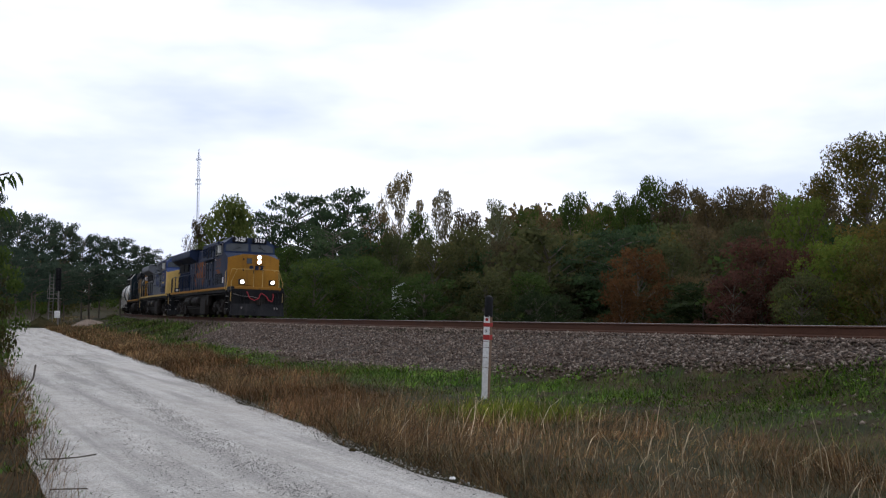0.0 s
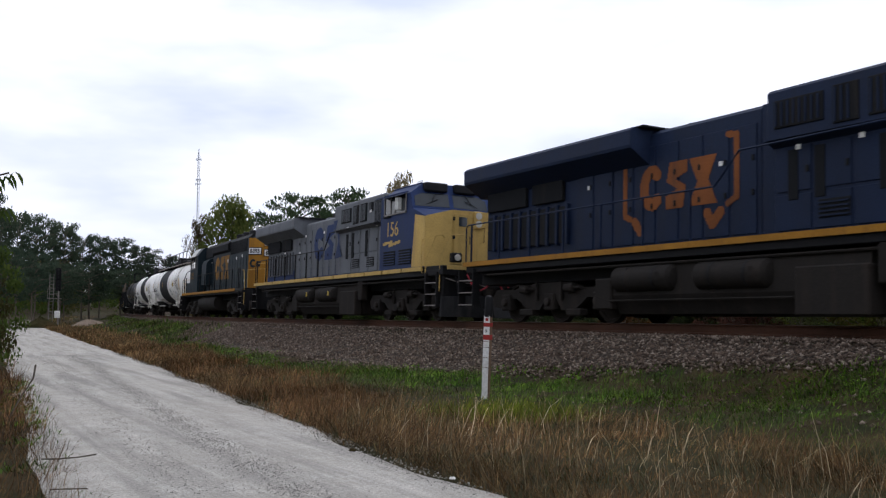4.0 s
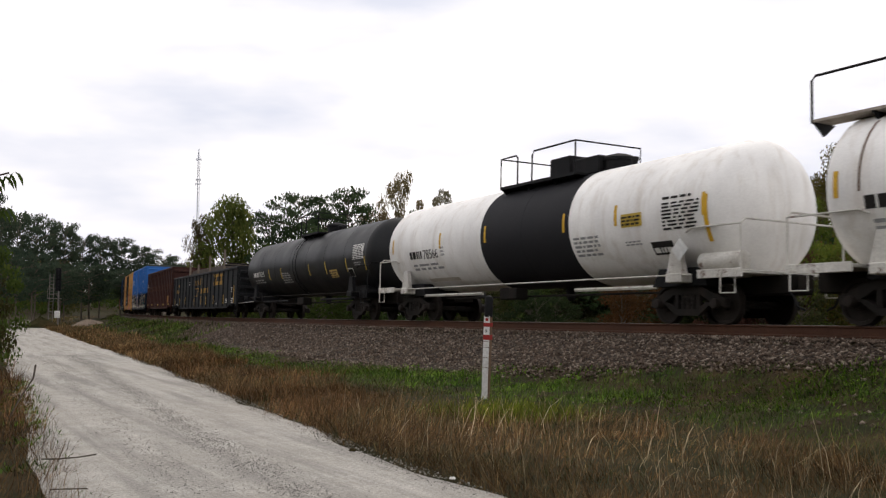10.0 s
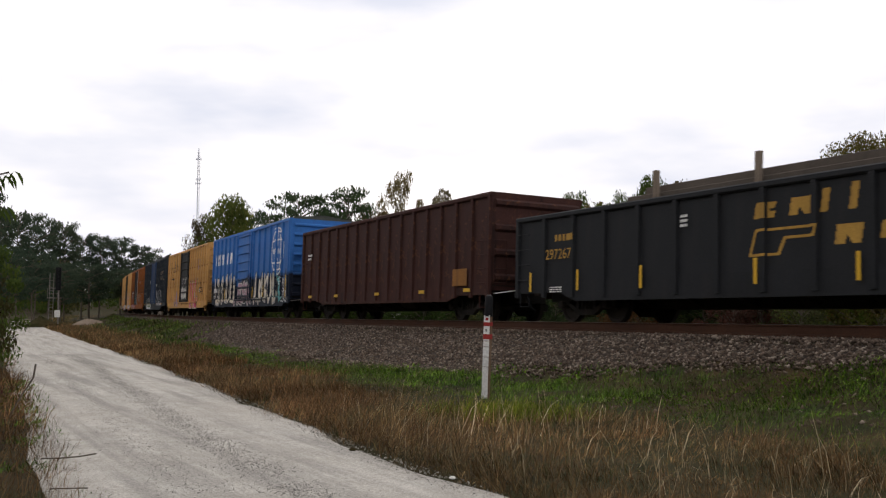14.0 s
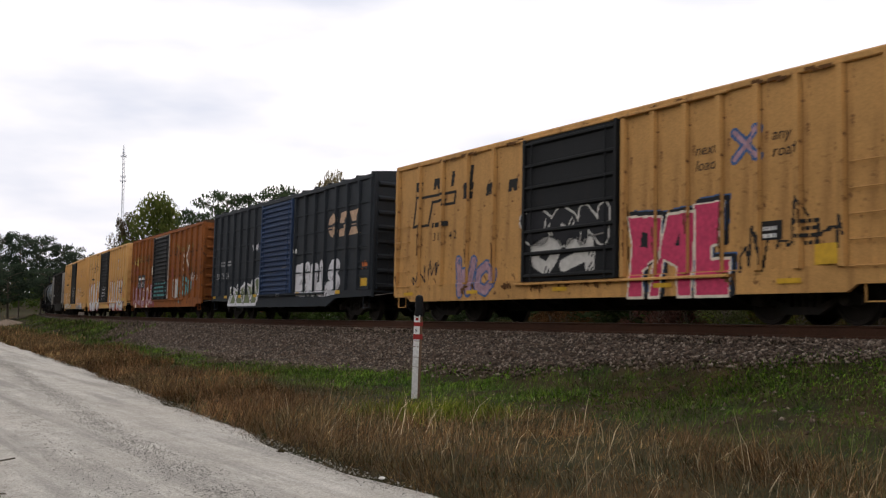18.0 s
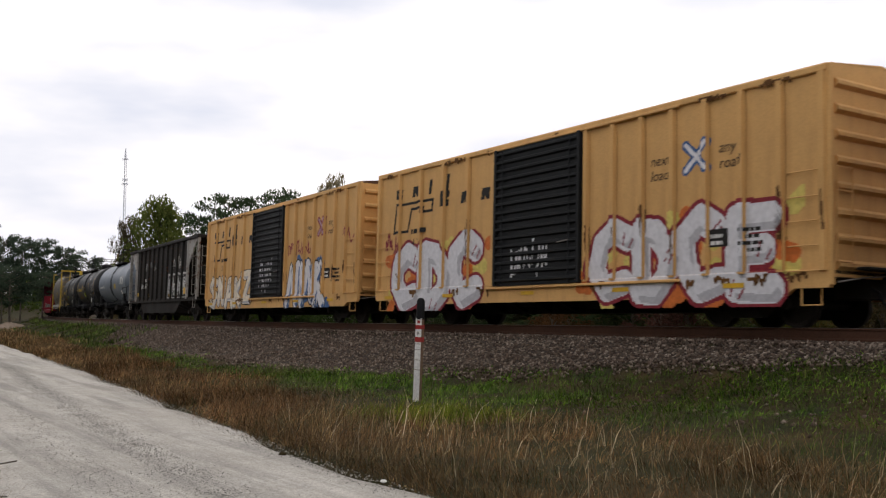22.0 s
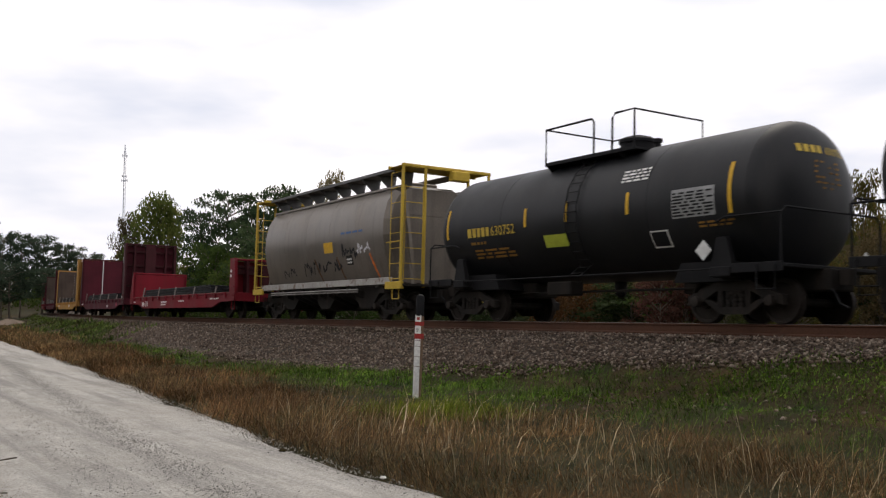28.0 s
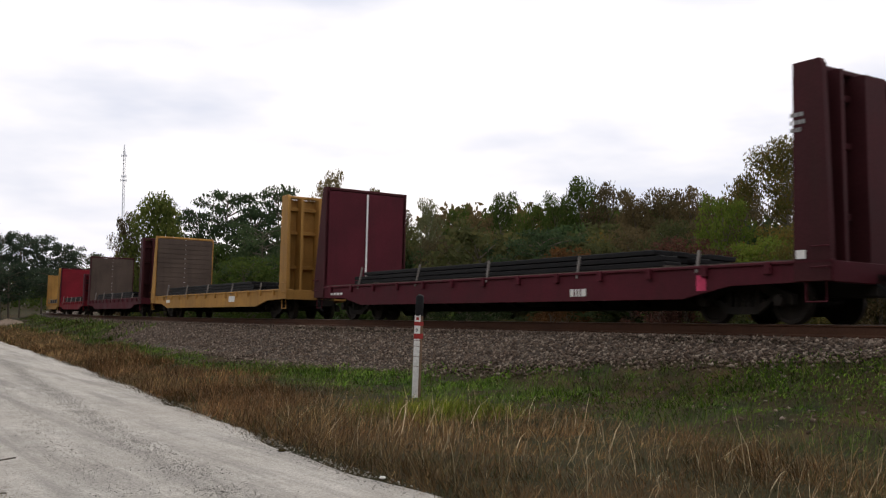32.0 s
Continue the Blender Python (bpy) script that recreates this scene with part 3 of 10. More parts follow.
def trunk_mesh(r, limbs, kind):
    m = Mesh()
    top = 0.93 if kind == "pine" else 0.72
    bend = r.uniform(-0.02, 0.02, 2)
    for i in range(5):
        z0, z1 = top * i / 5, top * (i + 1) / 5
        r0, r1 = 0.020 * (1 - 0.8 * i / 5), 0.020 * (1 - 0.8 * (i + 1) / 5)
        n = 7
        v = [(bend[0] * math.sin(3 * z) + q * math.cos(6.2832 * k / n), bend[1] * math.sin(3 * z) + q * math.sin(6.2832 * k / n), z) for z, q in ((z0, r0), (z1, r1)) for k in range(n)]
        m.add(v, [(k, (k + 1) % n, n + (k + 1) % n, n + k) for k in range(n)])
    for a, b in limbs:
        mid = (a + b) / 2 + np.array([0, 0, 0.02])
        thick = 0.5 if kind == "round" else 1.0
        m.tube([a, mid], 0.006 * thick, 4)
        m.tube([mid, b], 0.0035 * thick, 4)
    return m


MODELS = {}
for kind, n_var, count, leaf in (("broad", 6, 7800, 0.0145), ("thin", 3, 5200, 0.0155), ("bush", 3, 4200, 0.018), ("pine", 4, 5200, 0.0150), ("fill", 4, 2100, 0.028), ("round", 1, 11000, 0.0088), ("full", 2, 9500, 0.0185)):
    for i in range(n_var):
        r = np.random.RandomState({"broad": 10, "thin": 30, "bush": 50, "pine": 70, "fill": 90, "round": 110, "full": 130}[kind] + i)
        pts, limbs = crown_points(r, kind, count)
        MODELS.setdefault(kind, []).append((leaf_mesh("crown", pts, leaf, r, [b for a, b in limbs]), trunk_mesh(r, limbs, kind).data("trunk", BARK)))


FAR = {}


def set_far(x, y, top, width, look_of, turn, i):
    """A tree of the deep woods, added to one joined mass of its colour."""
    base = float(ground_z([x], [y])[0]) - 0.1
    crown_me, trunk_me = MODELS["fill"][i % len(MODELS["fill"])]
    co = np.empty(len(crown_me.vertices) * 3, dtype=np.float32)
    crown_me.vertices.foreach_get("co", co)
    co = co.reshape(-1, 4, 3)[::2]
    mid = co.mean(axis=1, keepdims=True)
    co = (mid + (co - mid) * 1.3).reshape(-1, 3)
    c, s = math.cos(turn), math.sin(turn)
    FAR.setdefault(look_of, []).append(np.stack([x + (co[:, 0] * c - co[:, 1] * s) * width, y + (co[:, 0] * s + co[:, 1] * c) * width, base + co[:, 2] * (top - base)], 1))


def set_tree(x, y, top, width, look_of, kind, turn, i, lift=0.0):
    base = float(ground_z([x], [y])[0]) - 0.1 + lift
    h = max(1.0, top - base)
    crown_me, trunk_me = MODELS[kind][i % len(MODELS[kind])]
    t = thing("bush" if kind == "bush" else "pine_tree" if kind == "pine" else "tree",
              f"{WORDS[look_of]} {'bush' if kind == 'bush' else 'tree'} in the woods beside the railway", "bush" if kind == "bush" else "tree")
    t.location = (x, y, base)
    t.rotation_euler = (0, 0, turn)
    t.scale = (width, width, h)
    tr = part("trunk", trunk_me, BARK, t)
    cr = part("crown", crown_me, BARK, t)
    cr.material_slots[0].link = "OBJECT"
    cr.material_slots[0].material = LEAF[look_of]
    if look_of in ("pale", "pale_green"):
        tr.material_slots[0].link = "OBJECT"
        tr.material_slots[0].material = PALE_BARK
    return t


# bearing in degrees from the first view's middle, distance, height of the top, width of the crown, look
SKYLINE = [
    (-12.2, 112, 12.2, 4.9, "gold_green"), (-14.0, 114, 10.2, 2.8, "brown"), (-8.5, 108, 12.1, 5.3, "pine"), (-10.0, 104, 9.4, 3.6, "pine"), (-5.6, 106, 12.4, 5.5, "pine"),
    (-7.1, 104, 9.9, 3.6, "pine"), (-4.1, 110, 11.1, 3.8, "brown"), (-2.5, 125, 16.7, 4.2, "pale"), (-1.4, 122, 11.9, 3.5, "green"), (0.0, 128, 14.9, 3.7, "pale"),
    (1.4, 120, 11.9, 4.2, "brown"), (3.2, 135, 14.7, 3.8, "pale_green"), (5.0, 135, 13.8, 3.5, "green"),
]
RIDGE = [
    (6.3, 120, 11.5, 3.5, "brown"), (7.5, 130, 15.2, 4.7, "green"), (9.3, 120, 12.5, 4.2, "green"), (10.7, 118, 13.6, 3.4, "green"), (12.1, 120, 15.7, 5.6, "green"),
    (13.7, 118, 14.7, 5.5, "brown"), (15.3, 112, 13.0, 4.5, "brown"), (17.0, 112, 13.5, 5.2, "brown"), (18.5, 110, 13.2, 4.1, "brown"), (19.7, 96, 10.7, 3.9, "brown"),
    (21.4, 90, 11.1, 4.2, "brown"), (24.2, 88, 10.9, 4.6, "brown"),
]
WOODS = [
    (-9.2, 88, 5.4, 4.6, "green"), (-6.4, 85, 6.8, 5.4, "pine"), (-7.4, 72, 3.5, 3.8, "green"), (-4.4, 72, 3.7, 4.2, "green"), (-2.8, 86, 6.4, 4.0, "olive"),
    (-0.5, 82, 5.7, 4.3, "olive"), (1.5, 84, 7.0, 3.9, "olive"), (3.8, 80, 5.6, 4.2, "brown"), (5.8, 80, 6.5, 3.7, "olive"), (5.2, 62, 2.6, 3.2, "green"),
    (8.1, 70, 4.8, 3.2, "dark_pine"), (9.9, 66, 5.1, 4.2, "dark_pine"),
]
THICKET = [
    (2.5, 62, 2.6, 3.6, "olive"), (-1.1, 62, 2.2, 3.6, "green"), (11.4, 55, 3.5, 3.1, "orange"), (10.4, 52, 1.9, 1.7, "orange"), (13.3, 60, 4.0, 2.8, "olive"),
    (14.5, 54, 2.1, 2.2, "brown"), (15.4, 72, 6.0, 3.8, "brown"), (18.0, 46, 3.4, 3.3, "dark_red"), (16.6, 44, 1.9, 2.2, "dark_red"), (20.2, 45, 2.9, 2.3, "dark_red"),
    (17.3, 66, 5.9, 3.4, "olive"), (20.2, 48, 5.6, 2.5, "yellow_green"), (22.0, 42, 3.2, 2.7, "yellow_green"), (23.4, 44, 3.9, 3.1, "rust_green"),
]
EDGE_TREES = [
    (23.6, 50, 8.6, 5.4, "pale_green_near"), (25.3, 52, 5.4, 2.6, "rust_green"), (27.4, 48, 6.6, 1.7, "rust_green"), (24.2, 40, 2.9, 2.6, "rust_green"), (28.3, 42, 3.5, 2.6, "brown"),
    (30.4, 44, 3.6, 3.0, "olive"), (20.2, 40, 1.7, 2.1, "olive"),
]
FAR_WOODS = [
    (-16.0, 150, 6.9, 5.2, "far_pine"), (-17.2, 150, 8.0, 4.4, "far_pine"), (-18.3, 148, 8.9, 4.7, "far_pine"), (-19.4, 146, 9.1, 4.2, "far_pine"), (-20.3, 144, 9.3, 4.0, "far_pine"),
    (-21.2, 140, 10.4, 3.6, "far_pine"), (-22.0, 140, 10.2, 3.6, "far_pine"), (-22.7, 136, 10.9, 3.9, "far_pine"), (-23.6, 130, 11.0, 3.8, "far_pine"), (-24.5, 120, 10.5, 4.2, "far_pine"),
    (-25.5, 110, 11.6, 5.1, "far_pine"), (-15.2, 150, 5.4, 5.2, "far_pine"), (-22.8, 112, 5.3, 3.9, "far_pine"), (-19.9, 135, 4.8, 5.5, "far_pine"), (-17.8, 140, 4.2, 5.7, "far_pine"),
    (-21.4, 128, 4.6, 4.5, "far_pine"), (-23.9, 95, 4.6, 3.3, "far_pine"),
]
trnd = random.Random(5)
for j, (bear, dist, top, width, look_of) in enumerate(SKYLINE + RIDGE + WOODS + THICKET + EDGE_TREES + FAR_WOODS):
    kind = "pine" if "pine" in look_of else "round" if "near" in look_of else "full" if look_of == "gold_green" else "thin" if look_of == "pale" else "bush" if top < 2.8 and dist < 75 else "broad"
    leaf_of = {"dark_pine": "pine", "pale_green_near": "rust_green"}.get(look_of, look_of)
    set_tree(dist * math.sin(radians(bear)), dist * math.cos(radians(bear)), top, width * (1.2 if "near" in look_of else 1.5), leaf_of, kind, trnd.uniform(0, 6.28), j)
# the rest of the woods, behind the edge of the line
for j in range(330):
    s = trnd.uniform(-330, 60)
    lat = -trnd.uniform(22, 95) if s > -175 else trnd.choice((-1, 1)) * trnd.uniform(11, 60)
    p = line_point(s, lat, 0)
    d = math.hypot(p.x, p.y)
    if d < 45:
        continue
    look_of = trnd.choice(("green", "olive", "brown", "dark_green", "green", "rust_green", "olive"))
    gz = float(ground_z([p.x], [p.y])[0])
    side = math.degrees(math.atan2(p.x, p.y))
    rise = 0.078 if side < 5 else 0.088
    top = min(gz + trnd.uniform(8, 13), rise * d * trnd.uniform(0.6, 0.97) + 0.3)
    if side < -16.5:
        top = min(top, 0.040 * d)
    if d > 92 or side < -26:
        set_far(p.x, p.y, max(top, gz + 3.5), trnd.uniform(6.5, 9.5), look_of, trnd.uniform(0, 6.28), j)
    else:
        set_tree(p.x, p.y, max(top, gz + 3.5), trnd.uniform(6.5, 9.5), look_of, "fill", trnd.uniform(0, 6.28), j)
# a deeper row that closes the skyline
for j in range(16):
    bear, d = radians(4.0 + 1.1 * j), 150 + 6 * math.sin(j * 2.1)
    set_far(d * math.sin(bear), d * math.cos(bear), 0.42 + d * math.tan(radians(5.45 + 0.25 * math.sin(j * 1.7))), 13, trnd.choice(("brown", "olive", "green")), j * 1.1, j)
# woods on the road's other side, round behind the camera
# kept out of view; added to hold sky light off the near side
for j in range(95):
    s = trnd.uniform(-110, 70)
    lat = trnd.uniform(23, 44)
    p = line_point(s, lat, 0)
    if p.y > 3 and math.degrees(math.atan2(p.x, p.y)) > -27:
        continue
    gz = float(ground_z([p.x], [p.y])[0])
    set_far(p.x, p.y, gz + trnd.uniform(6, 10), trnd.uniform(7, 10), trnd.choice(("green", "olive", "dark_green", "brown")), trnd.uniform(0, 6.28), j)
for look_of, lst in FAR.items():
    v = np.concatenate(lst)
    tagged(new("woods", quick_mesh("woods", v, np.arange(len(v)).reshape(-1, 4), LEAF[look_of])), f"dense {WORDS[look_of]} woods beside the railway", "woods", kind="stuff")
# undergrowth along the far side of the line, with shade in most leaf colours
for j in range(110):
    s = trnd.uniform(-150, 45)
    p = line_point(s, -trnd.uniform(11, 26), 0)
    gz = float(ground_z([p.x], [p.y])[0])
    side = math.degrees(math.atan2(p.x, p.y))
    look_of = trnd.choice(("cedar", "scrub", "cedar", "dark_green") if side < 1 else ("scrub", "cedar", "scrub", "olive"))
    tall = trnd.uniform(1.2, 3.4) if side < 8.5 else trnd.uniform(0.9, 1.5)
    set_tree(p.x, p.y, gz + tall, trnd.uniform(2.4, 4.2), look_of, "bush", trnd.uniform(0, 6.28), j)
# close growth; its dark leaf colours stand in for shade at the woods' foot
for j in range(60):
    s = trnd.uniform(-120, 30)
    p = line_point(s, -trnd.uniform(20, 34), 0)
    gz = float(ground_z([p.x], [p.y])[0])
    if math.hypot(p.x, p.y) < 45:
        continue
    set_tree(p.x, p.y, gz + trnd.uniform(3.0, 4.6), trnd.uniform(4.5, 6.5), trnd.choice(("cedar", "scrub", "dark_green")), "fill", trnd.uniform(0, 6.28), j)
# ---------- train: movement ----------
S0, SV, SC = 1.818, 12.413, 0.01275


def run(t):
    u = t - 16.5
    return S0 + SV * u + SC * u * u


TRAIN = []


def join_train(ob, q, half):
    """q: metres of the vehicle's middle along the train; half: half the distance of its trucks."""
    TRAIN.append((ob, q, half))


def vehicle_pose(s, half):
    f, r = Vector(line_point(s + half, 0, 0)), Vector(line_point(s - half, 0, 0))
    d = f - r
    at = (f + r) / 2
    return Matrix.Translation((at.x, at.y, at.z - 0.7525 * math.sin(BANK))) @ Matrix.Rotation(math.atan2(d.y, d.x), 4, "Z") @ Matrix.Rotation(-math.asin(d.z / d.length), 4, "Y") @ Matrix.Rotation(-BANK, 4, "X")


def motions():
    for ob, q, half in TRAIN:
        walk(ob, [(t, vehicle_pose(run(t) + q, half)) for t in np.arange(0, 32.5, 1.0).tolist()])


# ---------- train: materials ----------
GRIME = paint("grimy_running_gear", (0.019, 0.0165, 0.0145), 0.8, 0.6, (0.045, 0.034, 0.027))
BLACK = paint("black_paint", (0.009, 0.009, 0.010), 0.6, 0.3, (0.03, 0.025, 0.022))
WHEEL = paint("worn_wheel_steel", (0.028, 0.023, 0.020), 0.6, 0.5, (0.05, 0.04, 0.033), metal=0.3)
STEEL = plain("bare_steel", (0.22, 0.20, 0.185), 0.55, 0.6)
WHITE = plain("white_lettering", (0.72, 0.71, 0.68), 0.6)
GREYTXT = plain("grey_lettering", (0.30, 0.30, 0.30), 0.6)
AMBER = plain("yellow_reflector", (0.62, 0.36, 0.03), 0.5)
YELTXT = plain("yellow_lettering", (0.52, 0.36, 0.06), 0.6)
LOCO_BLUE = paint("dark_blue_enamel", (0.0105, 0.019, 0.046), 0.5, 0.25, (0.020, 0.020, 0.024), spec=0.12)
LOCO_TEAL = paint("dark_blue_green_enamel", (0.009, 0.018, 0.024), 0.5, 0.3, (0.020, 0.018, 0.017))
LOCO_GREY = paint("faded_grey_enamel", (0.138, 0.146, 0.160), 0.6, 0.45, (0.04, 0.038, 0.036))
MID_BLUE = paint("faded_blue_enamel", (0.019, 0.036, 0.105), 0.55, 0.35, (0.03, 0.03, 0.04))
LOCO_GOLD = paint("golden_yellow_enamel", (0.31, 0.145, 0.017), 0.55, 0.45, (0.10, 0.05, 0.02))
PALE_GOLD = paint("pale_yellow_enamel", (0.52, 0.35, 0.11), 0.55, 0.4, (0.16, 0.11, 0.05))
LOGO_ORANGE = paint("worn_orange_lettering", (0.20, 0.070, 0.022), 0.7, 0.6, (0.03, 0.03, 0.035))
LOGO_GOLD = paint("worn_gold_lettering", (0.23, 0.12, 0.03), 0.7, 0.5, (0.04, 0.035, 0.03))
CAB_WHITE = paint("off_white_roof", (0.55, 0.55, 0.52), 0.6, 0.35, (0.2, 0.18, 0.15))
WINDOW = glass("dark_cab_glass")
CABIN = plain("dark_cab_lining", (0.020, 0.020, 0.020), 0.9)
LAMP = plain("lit_headlight", (1.0, 0.93, 0.8), 0.3, glow=6.0)
LENS = plain("headlight_glass", (0.55, 0.53, 0.48), 0.2)
RED_HOSE = plain("red_hose", (0.33, 0.03, 0.04), 0.6)
GRILLE = paint("dark_intake_grille", (0.010, 0.011, 0.013), 0.8, 0.3)


def boxes(name, lst, mat, parent, label="", c=0.012):
    m = Mesh()
    for b in lst:
        m.box(*b, c)
    return part(name, m, mat, parent, label)


def raster(parent, name, x0, x1, z0, z1, cell, layers, prof, label=""):
    """Thin paint on a side: layers of (material, strokes, half width, or None for filled outlines); strokes are polylines in x and z; prof gives the side's y."""
    nx, nz = int((x1 - x0) / cell), int((z1 - z0) / cell)
    gx, gz = np.meshgrid(x0 + (np.arange(nx) + 0.5) * cell, z0 + (np.arange(nz) + 0.5) * cell, indexing="ij")
    idx = -np.ones((nx, nz), int)
    for li, (mat, strokes, rad) in enumerate(layers):
        for st in strokes:
            if rad is None:
                inside = np.zeros(gx.shape, bool)
                for (ax, az), (bx, bz) in zip(st, st[1:] + st[:1]):
                    cut = (az > gz) != (bz > gz)
                    inside ^= cut & (gx < ax + (bx - ax) * (gz - az) / (bz - az if abs(bz - az) > 1e-9 else 1e-9))
                idx[inside] = li
                continue
            for (ax, az), (bx, bz) in zip(st[:-1], st[1:]):
                ux, uz = bx - ax, bz - az
                ll = ux * ux + uz * uz + 1e-9
                t = np.clip(((gx - ax) * ux + (gz - az) * uz) / ll, 0, 1)
                idx[np.hypot(gx - ax - t * ux, gz - az - t * uz) < rad] = li
    v, f, mi = [], [], []
    for i, k in zip(*np.nonzero(idx >= 0)):
        a, b = x0 + i * cell, z0 + k * cell
        n = len(v)
        v += [(a, prof(a + cell / 2, b) - 0.005, b), (a + cell, prof(a + cell / 2, b) - 0.005, b), (a + cell, prof(a + cell / 2, b + cell) - 0.005, b + cell), (a, prof(a + cell / 2, b + cell) - 0.005, b + cell)]
        f.append((n, n + 1, n + 2, n + 3))
        mi.append(int(idx[i, k]))
    me = bpy.data.meshes.new(name)
    me.from_pydata(v, [], f)
    for mat, _, _ in layers:
        me.materials.append(mat)
    me.polygons.foreach_set("material_index", mi)
    ob = new(name, me)
    ob.parent = parent
    return tagged(ob, label)


def text_on(parent, text, x, z, size, mat, prof, name="lettering", label="", spacing=1.0, shear=0.0):
    me = letters(text, size, mat, name, 0.0, shear, spacing)
    for v in me.vertices:
        v.co.x += x
        v.co.z += z
        v.co.y = prof(v.co.x, v.co.z) - 0.006
    return part(name, me, mat, parent, label)


def bars(parent, x, z, w, h, rows, mat, prof, name="small_print", seed=0):
    """Small print that cannot be read: rows of plain bars."""
    r = random.Random(seed + int(x * 10) + int(z * 100))
    m = Mesh()
    for i in range(rows):
        za = z + h - (i + 1) * h / rows
        p = x
        while p < x + w * r.uniform(0.75, 1.0):
            q = min(p + r.uniform(0.08, 0.3) * w, x + w)
            zb = za + h / rows * 0.55
            m.add([(p, prof(p, za) - 0.006, za), (q, prof(q, za) - 0.006, za), (q, prof(q, zb) - 0.006, zb), (p, prof(p, zb) - 0.006, zb)], [(0, 1, 2, 3)])
            p = q + 0.06 * w
    return part(name, m, mat, parent)


def patch(parent, name, x0, x1, z0, z1, mat, prof, label=""):
    m = Mesh()
    n = 6
    for i in range(n):
        a, b = z0 + (z1 - z0) * i / n, z0 + (z1 - z0) * (i + 1) / n
        m.add([(x0, prof(x0, a) - 0.006, a), (x1, prof(x1, a) - 0.006, a), (x1, prof(x1, b) - 0.006, b), (x0, prof(x0, b) - 0.006, b)], [(0, 1, 2, 3)])
    return part(name, m, mat, parent, label)


# ---------- train: running gear ----------
def ring_wheel(r):
    return Mesh().lathe([(-0.10, 0.05), (-0.10, 0.12), (-0.03, 0.14), (-0.02, r * 0.82), (-0.055, r * 0.86), (-0.055, r), (0.05, r + 0.006), (0.06, r + 0.028), (0.085, r + 0.028), (0.085, r * 0.86), (0.02, r * 0.82), (0.03, 0.14), (0.09, 0.12), (0.09, 0.05)], 24)


WHEEL_ME = ring_wheel(0.42).data("wheel", WHEEL, True)
BIG_WHEEL_ME = ring_wheel(0.52).data("wheel", WHEEL, True)
AXLE_ME = Mesh().lathe([(-1.02, 0.07), (-0.8, 0.085), (0.8, 0.085), (1.02, 0.07)], 10).data("axle", GRIME, True)
_sf = Mesh()
_sf.prism([(-1.14, 0.52), (-0.78, 0.64), (-0.36, 0.82), (0.36, 0.82), (0.78, 0.64), (1.14, 0.52), (1.14, 0.34), (0.74, 0.44), (0.40, 0.62), (-0.40, 0.62), (-0.74, 0.44), (-1.14, 0.34)], "y", -0.07, 0.07)
_sf.prism([(-0.78, 0.46), (-0.34, 0.17), (0.34, 0.17), (0.78, 0.46), (0.62, 0.46), (0.28, 0.31), (-0.28, 0.31), (-0.62, 0.46)], "y", -0.06, 0.06)
_sf.box(-0.39, -0.27, -0.06, 0.06, 0.28, 0.66, 0.01).box(0.27, 0.39, -0.06, 0.06, 0.28, 0.66, 0.01)
SIDE_FRAME_ME = _sf.data("side_frame", GRIME)
_sp = Mesh()
for _x in (-0.15, 0.0, 0.15):
    _sp.lathe([(0.31, 0.06), (0.35, 0.07), (0.39, 0.055), (0.43, 0.07), (0.47, 0.055), (0.51, 0.07), (0.55, 0.055), (0.59, 0.07), (0.62, 0.06)], 8, "z", (_x, 0, 0))
SPRING_ME = _sp.data("spring", GRIME, True)
BEARING_ME = Mesh().lathe([(-0.16, 0.06), (-0.15, 0.10), (-0.02, 0.11), (0.0, 0.09)], 12).data("bearing_cap", WHEEL, True)
BOLSTER_ME = Mesh().box(-0.16, 0.16, -1.05, 1.05, 0.52, 0.74, 0.03).box(-0.3, 0.3, -0.3, 0.3, 0.6, 0.82, 0.03).data("truck", GRIME)


def freight_truck(parent, x):
    t = part("truck", BOLSTER_ME, GRIME, parent, "grimy four-wheel truck", at=(x, 0, 0))
    for sx in (-0.89, 0.89):
        part("axle", AXLE_ME, GRIME, t, at=(sx, 0, 0.42))
        for sy in (-1, 1):
            w = part("wheel", WHEEL_ME, WHEEL, t, at=(sx, sy * 0.76, 0.42))
            w.rotation_euler = (0, 0, 0 if sy < 0 else math.pi)
            b = part("bearing_cap", BEARING_ME, WHEEL, t, at=(sx, sy * 1.02, 0.42))
            b.rotation_euler = (0, 0, 0 if sy < 0 else math.pi)
    for sy in (-1, 1):
        part("side_frame", SIDE_FRAME_ME, GRIME, t, at=(0, sy * 1.0, 0))
        part("spring", SPRING_ME, GRIME, t, at=(0, sy * 1.0, 0))
    return t


_lf = Mesh()
_lf.prism([(-2.85, 0.66), (-2.6, 0.88), (-1.4, 0.86), (-0.7, 1.02), (0.7, 1.02), (1.4, 0.86), (2.6, 0.88), (2.85, 0.66), (2.75, 0.40), (2.35, 0.36), (1.95, 0.62), (1.55, 0.62), (1.15, 0.36), (0.5, 0.30), (0.25, 0.58), (-0.25, 0.58), (-0.5, 0.30), (-1.15, 0.36), (-1.55, 0.62), (-1.95, 0.62), (-2.35, 0.36), (-2.75, 0.40)], "y", -0.08, 0.08)
_lf.box(-1.35, -0.75, -0.15, 0.12, 0.16, 0.34, 0.03).box(0.75, 1.35, -0.15, 0.12, 0.16, 0.34, 0.03)
for _x in (-2.05, 0.0, 2.05):
    _lf.box(_x - 0.22, _x + 0.22, -0.15, 0.1, 0.30, 0.74, 0.03)
LOCO_FRAME_ME = _lf.data("side_frame", GRIME)
